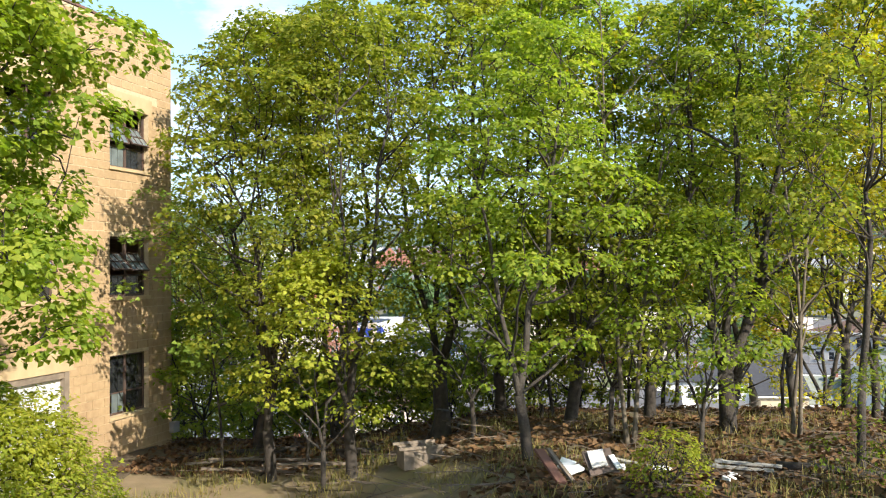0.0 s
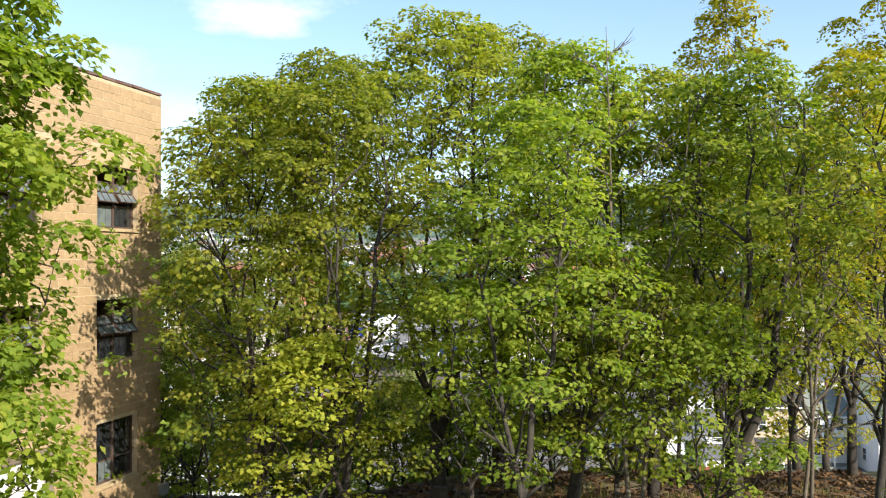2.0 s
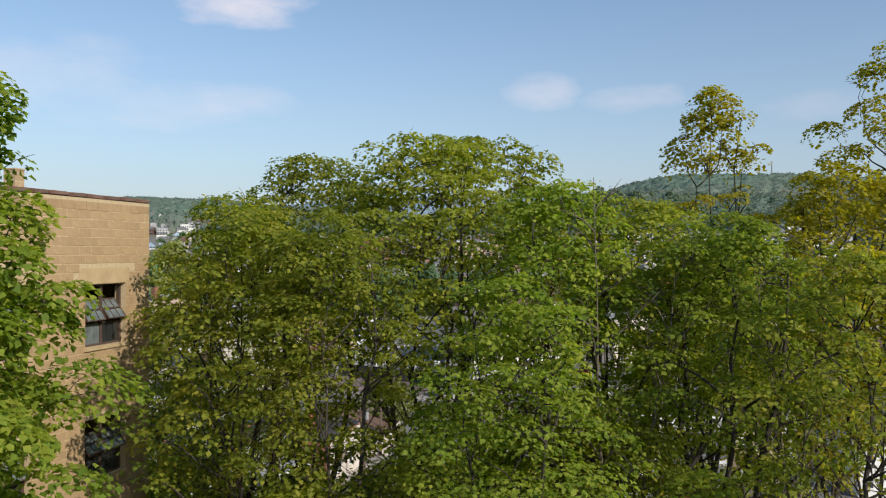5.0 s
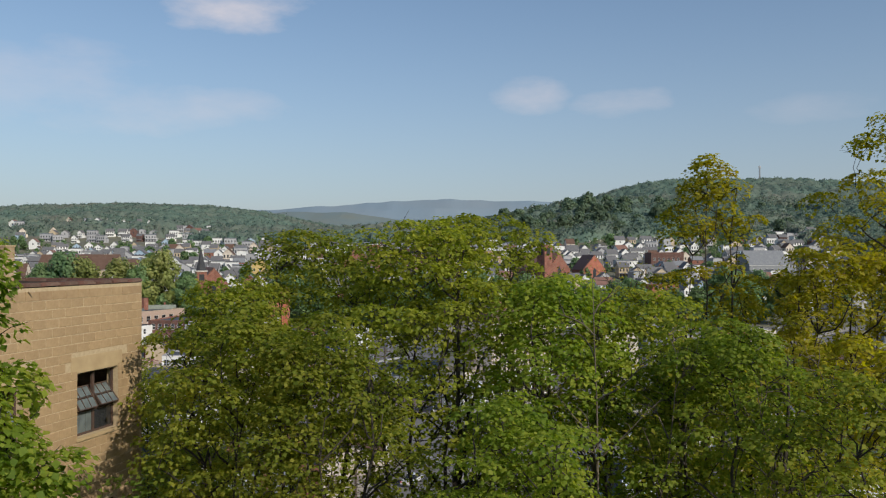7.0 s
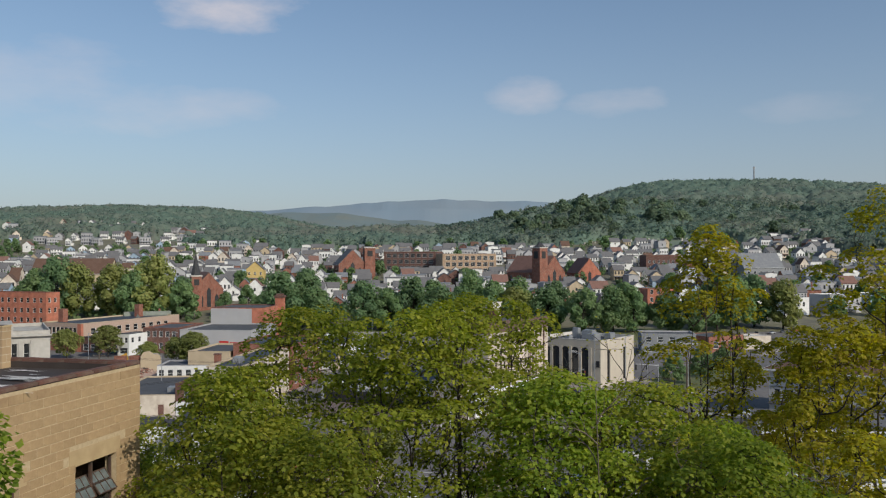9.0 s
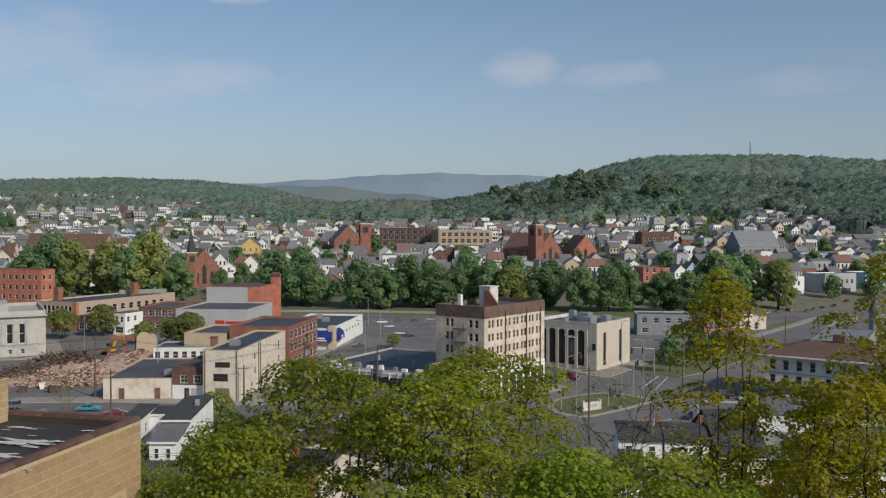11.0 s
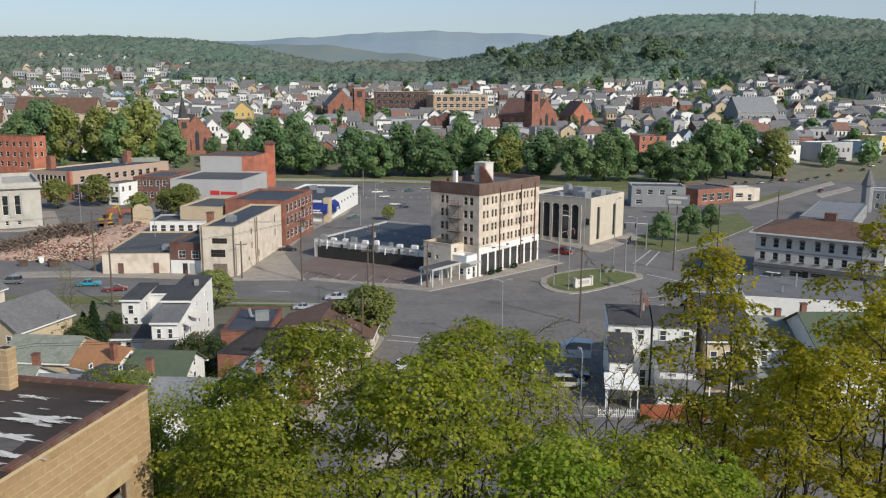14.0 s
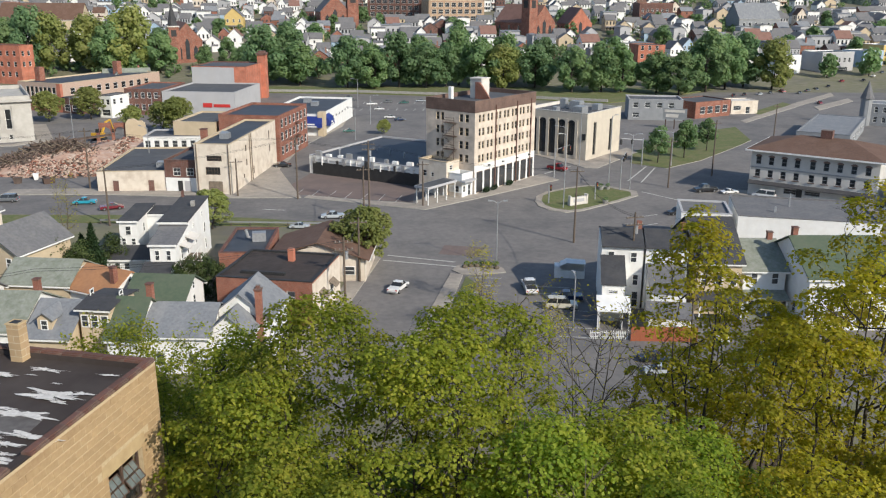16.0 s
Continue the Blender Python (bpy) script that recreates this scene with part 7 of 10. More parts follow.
def near_houses():
    g = TOWN
    # the tall white double house: long narrow wings with low shed roofs stepping down towards the hill
    e = thing("white_double_house", pose(-31.4, 108.9, g, 0, 0, 0), "tall white double house with dark low shed roofs and porch awnings", "house")
    m = Mesh()

    def wing(x0, x1, y0, y1, hf, hb, roof, lip=0.3):
        m.poly(((x0, y0, -0.3), (x1, y0, -0.3), (x1, y0, hf), (x0, y0, hf))).poly(((x1, y1, -0.3), (x0, y1, -0.3), (x0, y1, hb), (x1, y1, hb)))
        m.poly(((x1, y0, -0.3), (x1, y1, -0.3), (x1, y1, hb), (x1, y0, hf))).poly(((x0, y1, -0.3), (x0, y0, -0.3), (x0, y0, hf), (x0, y1, hb)))
        k = (hb - hf) / (y1 - y0)
        part("roof", Mesh().extrude([(y0 - lip, hf - k * lip + 0.01), (y1 + 0.1, hb + 0.01), (y1 + 0.1, hb + 0.15), (y0 - lip, hf - k * lip + 0.15)], "x", x0 - 0.15, x1 + 0.15), roof, e)
        part("fascia", Mesh().box(x0 - 0.17, x1 + 0.17, y0 - lip - 0.05, y0 - lip - 0.004, hf - k * lip - 0.1, hf - k * lip + 0.17), M_WHITE, e)
    wing(-3.6, 0.0, 0.0, 11.8, 6.9, 7.6, M_ROOF_DARK)
    wing(-3.3, 0.0, -5.4, -0.01, 5.5, 6.5, M_ROOF_GREY)
    wing(-3.9, -0.4, -8.4, -5.41, 2.5, 3.2, M_ROOF_DARK)
    wing(-10.2, -7.7, 4.0, 11.8, 6.0, 6.5, M_ROOF_DARK)
    wing(-7.69, -3.61, 8.2, 11.6, 5.8, 6.2, M_ROOF_DARK, 0.1)
    wing(-10.6, -4.3, -0.6, 3.99, 2.0, 2.6, M_ROOF_DARK)
    part("wall", m, M_WHITE, e, "white siding")
    for x, y, z, w, h, turn in ((-9.4, 4.0, 4.1, 0.8, 1.3, 0), (-10.0, 4.0, 2.7, 0.6, 1.0, 0), (-8.7, 4.0, 2.7, 0.6, 1.0, 0), (-2.7, -5.4, 3.5, 0.6, 1.3, 0), (-1.3, -5.4, 3.5, 0.6, 1.3, 0), (-3.2, -8.4, 0.9, 0.7, 1.1, 0), (-9.6, -0.6, 0.7, 0.8, 1.0, 0), (-8.4, -0.6, 0.7, 0.8, 1.0, 0),
                                (0.0, 2.6, 5.5, 0.6, 0.7, 90), (0.0, 7.4, 5.8, 0.6, 0.7, 90), (0.0, 3.6, 3.0, 0.8, 1.4, 90), (0.0, 8.2, 3.2, 0.8, 1.5, 90), (0.0, 8.4, 0.9, 0.8, 1.5, 90), (0.0, -3.6, 3.0, 0.8, 1.4, 90), (0.0, -0.7, 2.8, 0.8, 1.9, 90), (-7.7, 6.0, 4.0, 0.8, 1.3, 90)):
        put_window(e, pose(x + (0.05 if turn else 0), y - (0 if turn else 0.06), z, 0, 0, turn), w, h)
    part("vent_stack", Mesh().box(-1.1, -0.6, 6.6, 7.1, 7.0, 8.2), M_CONCRETE, e, "grey vent stack")
    part("vent_stack", Mesh().box(-3.5, -3.2, 11.0, 11.4, 7.4, 8.6), M_BRICKDARK, e)
    st = part("porch_stair", Mesh().box(0.02, 1.5, -3.4, 0.8, 2.5, 2.62), M_TIMBER, e, "timber porch with stair and white awnings")
    for i in range(10):
        part("step", Mesh().box(0.1, 1.1, 0.8 + i * 0.26, 1.06 + i * 0.26, 2.35 - i * 0.25, 2.42 - i * 0.25), M_TIMBER, st)
    for y in (-3.35, -1.3, 0.7):
        part("post", Mesh().box(1.4, 1.5, y, y + 0.1, 0, 3.6), M_WHITE, st)
    part("handrail", Mesh().box(1.42, 1.48, -3.3, 0.7, 3.5, 3.58), M_WHITE, st)
    part("awning", Mesh().extrude([(0.02, 5.1), (1.3, 4.6), (1.3, 4.52), (0.02, 5.0)], "y", -3.9, -1.9), M_STONEWHITE, st, "pale metal door awning")
    part("awning", Mesh().extrude([(0.02, 5.4), (1.3, 4.9), (1.3, 4.82), (0.02, 5.3)], "y", -1.1, 1.5), M_STONEWHITE, st, "pale metal door awning")
    # twin white houses right of the lot
    twin_rows = [("white_row_house", "white two-storey row house with dark roof and white picket porch", 22.6), ("white_row_house", "white two-storey row house with grey shingled rear wing", 27.6)]
    for k, (nm, lb, x) in enumerate(twin_rows):
        e = thing(nm, pose(x, 95.6 - 0.8 * k, g, 0, 0, -9), lb, "house", "row of white houses")
        part("wall", Mesh().box(-2.4, 2.4, 0, 8, -0.3, 7.6), M_WHITE, e)
        part("roof", Mesh().extrude([(-0.4, 7.55), (4.0, 8.7), (8.4, 7.55), (8.4, 7.7), (4.0, 8.86), (-0.4, 7.7)], "x", -2.45, 2.45), M_ROOF_DARK, e)
        wx = -2.38 if k == 0 else -2.1
        ww = 2.5 if k == 0 else 3.8
        d = 4.5 if k == 0 else 5.6
        part("rear_wing", Mesh().box(wx, wx + ww, -d, -0.004, -0.3, 4.3 if k == 0 else 3.9), M_WHITE, e, "white rear wing")
        part("rear_roof", Mesh().extrude([(-d - 0.2, 4.35 if k == 0 else 3.95), (0, 6.4 if k == 0 else 5.6), (0, 6.54 if k == 0 else 5.74), (-d - 0.2, 4.49 if k == 0 else 4.09)], "x", wx - 0.15, wx + ww + 0.15), M_ROOF_DARK if k == 0 else M_ROOF_GREY, e)
        part("gable_side", Mesh().extrude([(-d, 4.2 if k == 0 else 3.8), (-0.01, 4.2), (-0.01, 6.3 if k == 0 else 5.5)], "x", wx + 0.02, wx + ww - 0.02), M_WHITE, e)
        part("lean_to", Mesh().extrude([(-d - 3, 2.2), (-d, 3.0), (-d, 3.1), (-d - 3, 2.3)], "x", wx - 0.6, wx + ww + 0.6), M_WHITE if k == 0 else M_ROOF_GREY, e)
        if k:
            part("lean_to_wall", Mesh().box(wx - 0.4, wx + ww + 0.4, -d - 2.8, -d - 0.01, -0.3, 2.25), M_WHITE, e)
        else:
            for px in (wx - 0.5, wx + ww + 0.38):
                part("post", Mesh().box(px, px + 0.12, -d - 2.9, -d - 2.78, 0, 2.25), M_WHITE, e)
            for pxx in (wx, wx + ww):
                part("lean_to_side", Mesh().box(pxx - 0.3, pxx - 0.22, -d - 2.6, -d - 0.1, 0, 2.3), M_WHITE, e)
        for at, w, h in ((pose(-1.7, -0.06, 5.7), 0.8, 1.3), (pose(0.9, -0.06, 5.7), 0.8, 1.3), (pose(1.3, -0.06, 2.9), 0.7, 1.4), (pose(1.3, -0.06, 0.2), 0.8, 2.0), (pose(wx + 0.7, -d - 0.06, 3.3), 1.1, 0.5)):
            put_window(e, at, w, h)
        part("chimney", Mesh().box(1.8, 2.4, 3.7, 4.3, 8.2, 9.7), M_BRICK, e)
    # picket fence and red board fence
    f = thing("picket_fence", pose(17.35, 86.15, g, 0, 0, -3), "white picket fence round a small yard", "fence")
    pk = Mesh().extrude([(-0.035, 0), (0.035, 0), (0.035, 0.95), (0, 1.05), (-0.035, 0.95)], "y", -0.012, 0.012).data("picket", M_WHITE)
    for i in range(22):
        part("picket", pk, None, f, at=pose(i * 0.19, 0, 0))
    part("rail", Mesh().box(-0.03, 4.03, 0.014, 0.05, 0.25, 0.33).box(-0.03, 4.03, 0.014, 0.05, 0.7, 0.78), M_WHITE, f)
    r = thing("board_fence", pose(21.6, 85.5, g, 0, 0, -3), "rust-red board fence behind the row houses", "fence")
    bd = Mesh().box(0, 0.17, -0.015, 0.015, 0, 1.7).data("board", material("red_stain", (0.33, 0.10, 0.045), (0.26, 0.08, 0.04), 0.85, 4))
    for i in range(40):
        part("board", bd, None, r, at=pose(i * 0.178, 0, 0))
    # tan house and others further right
    gable_house("tan_house", "tan two-storey house with long black roof and rear porch", 33.6, 99.4, -3, 5.0, 13, 6.5, 3.6, M_TANSIDE, M_ROOF_DARK, wins=two_rows(5.0, 3), side_wins=((-2, 1, 0.9, 1.4), (-2, 3.9, 0.9, 1.4)), porch=True)
    gable_house("grey_roof_house", "white house with mottled grey slate roof", 39.0, 98.6, -3, 4.8, 10.5, 5.4, 2.2, M_WHITE, M_ROOF_MOSS, wins=two_rows(4.8, 2), chimney=(1.9, 0), porch=True)
    gable_house("green_roof_house", "large white house with green shingle roof", 46.4, 94.2, 0, 9.6, 12, 6.2, 3.0, M_WHITE, M_ROOF_GREEN, wins=two_rows(9.6, 4), side_wins=((-3, 1, 0.9, 1.4), (2, 3.7, 0.9, 1.4)), chimney=(-4.2, 0.6))
    gable_house("grey_house", "grey-sided house with dark roof under the trees", 62, 90, 6, 9, 10, 5.8, 2.8, M_GREYWALL, M_ROOF_SLATE, wins=two_rows(9, 3))
    # white commercial block with flat roof
    c = flat_building("white_garage_block", "long white commercial block with flat grey roof", (44.2, 117.3), -14, 19, 13.5, 5.6, M_WHITE, (), (), M_ROOF_GREY, 0.12, M_ROOF_GREY)
    roof_box(c, 8, 8, 5.45, 0.22, 0.22, 2.0, M_METAL, "vent_pipe")
    roof_box(c, 5.5, 4, 5.45, 0.3, 0.3, 0.8, M_METAL, "vent_pipe")
    flat_building("white_store", "white store with grey flat roof beside the junction", (36.4, 118.6), -12, 7.0, 8, 5.8, M_WHITE, (), (), M_ROOF_GREY, 0.15, M_GREYWALL)
    # brown roofed shop, brick shop on the left of the side street
    s = gable_house("brown_roof_shop", "low shop with broad brown gable roof and cream gable", -13.8, 110.6, -4, 12.2, 10.0, 3.2, 2.0, M_CREAM, M_ROOF_BROWN, ridge="y", over=0.6, wins=((-5, 0.9, 1.6, 1.2), (4, 0.9, 1.6, 1.2)))
    b = flat_building("brick_shop", "flat black-roofed brick shop with cream side wall", (-12.9, 90.0), 79, 10.6, 11.2, 5.2, M_BRICK, (), [(2, 3, 2.6, 4.0), (6, 7, 2.6, 4.0)], M_TAR, 0.12, M_BLACK)
    part("cream_side", Mesh().box(0.02, 10.5, -0.05, -0.004, 0, 5.0), M_CREAM, b, "cream rendered street wall")
    for x in (2.4, 6.2):
        put_window(b, pose(x, -0.1, 1.2), 1.2, 1.6)
        part("awning", Mesh().extrude([(-0.06, 3.4), (-0.9, 2.7), (-0.9, 2.62), (-0.06, 3.3)], "x", x - 0.2, x + 1.5), M_TIMBER, b, "ragged brown awning")
    part("chimney", Mesh().box(7.2, 7.9, 4.6, 5.3, 4.8, 6.6), M_ORANGE, b)
    roof_box(b, 2.2, 6.5, 5.08, 0.6, 5.2, 0.25, M_BLACK, "skylight")
    flat_building("brick_garage", "low red brick garage with blue-black flat roof", (-20.9, 106.4), 91, 12, 6.0, 3.6, M_BRICK, (), (), M_BLACKROOF, 0.15, M_BRICKDARK)
    roof_unit = thing("rooftop_unit", pose(-22.8, 112.5, TOWN + 3.45, 0, 0, 10), "grey rooftop air handler with bent duct", "air handler")
    part("casing", Mesh().box(-0.9, 0.9, -0.6, 0.6, 0, 1.2), M_METAL, roof_unit)
    part("duct", Mesh().tube([(-0.9, 0, 0.5), (-1.5, 0, 0.6), (-1.7, 0, 1.6)], [0.25, 0.25, 0.22], 8), M_METAL, roof_unit)
    # crowded roofs at the lower left: label, x, y, angle, w, d, h, rise, wall, roof, ridge
    near = [
        ("slate_roof_house", "house with steep blue-grey slate roof and white gable", -18.7, 84.6, -6, 6.0, 6.4, 4.6, 2.4, M_WHITE, M_ROOF_SLATE, "y", None),
        ("slate_roof_house", "low white house with blue-grey slate roof facing the hill", -19.4, 79.8, -6, 4.0, 3.1, 4.2, 1.7, M_WHITE, M_ROOF_SLATE, "y", None),
        ("metal_roof_house", "low house with long pale blue-grey metal roof", -24.4, 81.6, -3, 6.4, 7.6, 4.1, 1.9, M_WHITE, M_ROOF_SLATE, "x", None),
        ("green_roof_cottage", "house with steep dark green shingle roof and white gable", -29.2, 81.0, -8, 2.9, 7.0, 3.9, 2.9, M_WHITE, M_ROOF_GREEN, "x", (0.9, 1.6)),
        ("green_hip_house", "house with broad dull green roof", -29.0, 90.4, -6, 6.2, 6, 4.3, 1.7, M_WHITE, M_ROOF_GREEN, "x", None),
        ("orange_roof_house", "house with orange-brown shingle roof and brick chimneys", -36.0, 93.2, -28, 6.2, 6.2, 4.1, 1.8, M_WHITE, M_ROOF_ORANGE, "x", (2.4, -1.6)),
        ("mossy_roof_house", "house with mottled grey-green slate roof", -43.6, 95.6, -6, 7.6, 7, 4.4, 1.8, M_TANSIDE, M_ROOF_MOSS, "x", None),
        ("grey_gable_house", "house with grey gable roof and tan boarded gable", -50.6, 103.4, -18, 7.6, 9, 6.0, 2.6, M_TANSIDE, M_ROOF_GREY, "y", None),
        ("dormer_house", "house with grey slate roof and tan dormer", -36.4, 81.8, -6, 4.2, 8.2, 4.0, 2.3, M_TANSIDE, M_ROOF_SLATE, "x", None),
        ("tan_bay_house", "tan bay-fronted house with dark flat roof", -32.2, 81.8, -8, 3.0, 5.4, 6.3, 0.35, M_TANSIDE, M_ROOF_DARK, "x", None),
        ("grey_shingle_house", "house with broad grey shingle roof and brick chimney", -42.6, 83.0, -4, 6.6, 9, 4.4, 2.4, M_WHITE, M_ROOF_MOSS, "x", (2.6, 1.2)),
        ("grey_shingle_house", "house with broad grey shingle roof", -51, 86.5, -2, 8.0, 9, 4.6, 2.8, M_WHITE, M_ROOF_GREY, "x", None),
        ("cream_tower_house", "tall cream house with grey roof", -60, 108, -10, 7, 7, 8.4, 3.0, M_CREAM, M_ROOF_GREY, "y", None),
    ]
    d = thing("brick_stack", pose(-17.0, 80.9, g), "tall red brick chimney stack against the slate-roofed house", "chimney")
    part("shaft", Mesh().box(-0.32, 0.32, -0.32, 0.32, -0.3, 7.6), M_BRICK, d)
    part("cap", Mesh().box(-0.4, 0.4, -0.4, 0.4, 7.6, 7.8).box(-0.2, 0.2, -0.2, 0.2, 7.8, 8.1), M_BRICKDARK, d)
    dm = thing("roof_dormer", pose(-37.0, 79.6, g + 4.9, 0, 0, -6), "small tan dormer with grey roof on the slate slope", "dormer")
    part("dormer_front", Mesh().extrude([(-0.7, -0.6), (0.7, -0.6), (0.7, 0.7), (0, 1.25), (-0.7, 0.7)], "y", -1.2, 1.6), M_TANSIDE, dm)
    part("dormer_roof", Mesh().extrude([(-1.0, 0.55), (0, 1.32), (0, 1.44), (-1.0, 0.67)], "y", -1.45, 1.8).extrude([(1.0, 0.67), (0, 1.44), (0, 1.32), (1.0, 0.55)], "y", -1.45, 1.8), M_ROOF_SLATE, dm)
    put_window(dm, pose(-0.36, -1.26, -0.45), 0.72, 1.05)
    for nm, lb, x, y, ang, w, d, h, rise, wm, rm, rg, ch in near:
        gable_house(nm, lb, x, y, ang, w, d, h, rise, wm, rm, wins=two_rows(w, 3, 0.8, h - 1.9, 0.8, 1.3) if h > 4.4 else [(-w / 4, 1.0, 0.9, 1.3), (w / 4, 1.0, 0.9, 1.3)], side_wins=((0, h - 1.7, 0.8, 1.3), (0, h + 0.2, 0.7, 0.9)) if rg == "x" else (), ridge=rg, chimney=ch)
    # white kiosk trailer in the lot
    k = thing("white_kiosk", pose(18.6, 107.2, g, 0, 0, -8), "small white roadside stand with one open side", "kiosk")
    part("body", Mesh().box(-1.6, 2.6, -1.2, -1.1, 0, 1.35).box(-1.6, 2.6, 1.1, 1.2, 0, 2.2).box(2.5, 2.6, -1.1, 1.1, 0, 2.2).box(-2.6, -1.6, -1.2, 1.2, 0, 2.0), M_WHITE, k)
    k.scale = (0.75, 0.75, 0.8)
    part("roof", Mesh().extrude([(-1.7, 2.2), (-0.6, 2.75), (2.7, 2.6), (2.7, 2.5), (-0.6, 2.62), (-1.7, 2.1)], "y", -1.4, 1.35), M_WHITE, k)


near_houses()


# ---- the far town ----


def steep_church(name, label, x, y, ang, w, d, h, rise, wall, roof, tower=None, spire=None, z=None):
    z = ground_z(x, y) if z is None else z
    e = thing(name, pose(x, y, z, 0, 0, ang), label, "church")
    m = Mesh()
    W, D = w / 2, d
    m.poly(((-W, 0, -2), (W, 0, -2), (W, 0, h), (0, 0, h + rise), (-W, 0, h))).poly(((W, D, -2), (-W, D, -2), (-W, D, h), (0, D, h + rise), (W, D, h)))
    m.poly(((W, 0, -2), (W, D, -2), (W, D, h), (W, 0, h))).poly(((-W, D, -2), (-W, 0, -2), (-W, 0, h), (-W, D, h)))
    part("wall", m, wall, e)
    r = Mesh().extrude([(-W - 0.4, h - 0.4), (0, h + rise + 0.1), (0, h + rise + 0.4), (-W - 0.4, h - 0.1)], "y", 0.3, D + 0.3).extrude([(W + 0.4, h - 0.1), (0, h + rise + 0.4), (0, h + rise + 0.1), (W + 0.4, h - 0.4)], "y", 0.3, D + 0.3)
    part("roof", r, roof, e)
    for i in range(3):
        wx = (i - 1) * w * 0.27
        hh = h * 0.62 if i != 1 else h * 0.95
        o = [(wx - w * 0.07, 1.5), (wx + w * 0.07, 1.5), (wx + w * 0.07, hh), (wx, hh + w * 0.12), (wx - w * 0.07, hh)]
        part("lancet_window", Mesh().extrude(o, "y", -0.12, -0.01), M_GLASS, e, "pointed window with pale tracery")
    for i in range(4):
        for sx in (-1, 1):
            y0 = D * (i + 0.5) / 4
            part("side_window", Mesh().box(sx * W - 0.08, sx * W + 0.08, y0 - 0.6, y0 + 0.6, 1.6, h * 0.8), M_GLASS, e)
    if tower:
        tx, tw, th = tower
        t = part("tower", Mesh().box(tx - tw / 2, tx + tw / 2, -1.0, tw - 1.0, -2, th), wall, e)
        part("belfry_opening", Mesh().box(tx - tw * 0.25, tx + tw * 0.25, -1.06, -1.01, th * 0.74, th * 0.92).box(tx - tw / 2 - 0.06, tx - tw / 2 - 0.01, tw * 0.25 - 1, tw * 0.75 - 1, th * 0.74, th * 0.92), M_BLACK, t)
        part("tower_cap", Mesh().box(tx - tw / 2 - 0.3, tx + tw / 2 + 0.3, -1.3, tw - 0.7, th, th + 0.5), M_STONEWHITE, t)
        if spire:
            c, s = (tx, tw / 2 - 1.0), tw / 2 * spire[1]
            q = [(c[0] + s * math.cos(math.pi / 4 * k + 0.39), c[1] + s * math.sin(math.pi / 4 * k + 0.39), th + 0.5) for k in range(8)]
            sp = Mesh()
            for k in range(8):
                sp.poly((q[k], q[(k + 1) % 8], (c[0], c[1], th + spire[0])))
            part("spire", sp, M_ROOF_DARK, t, "pointed slate spire")
    return e


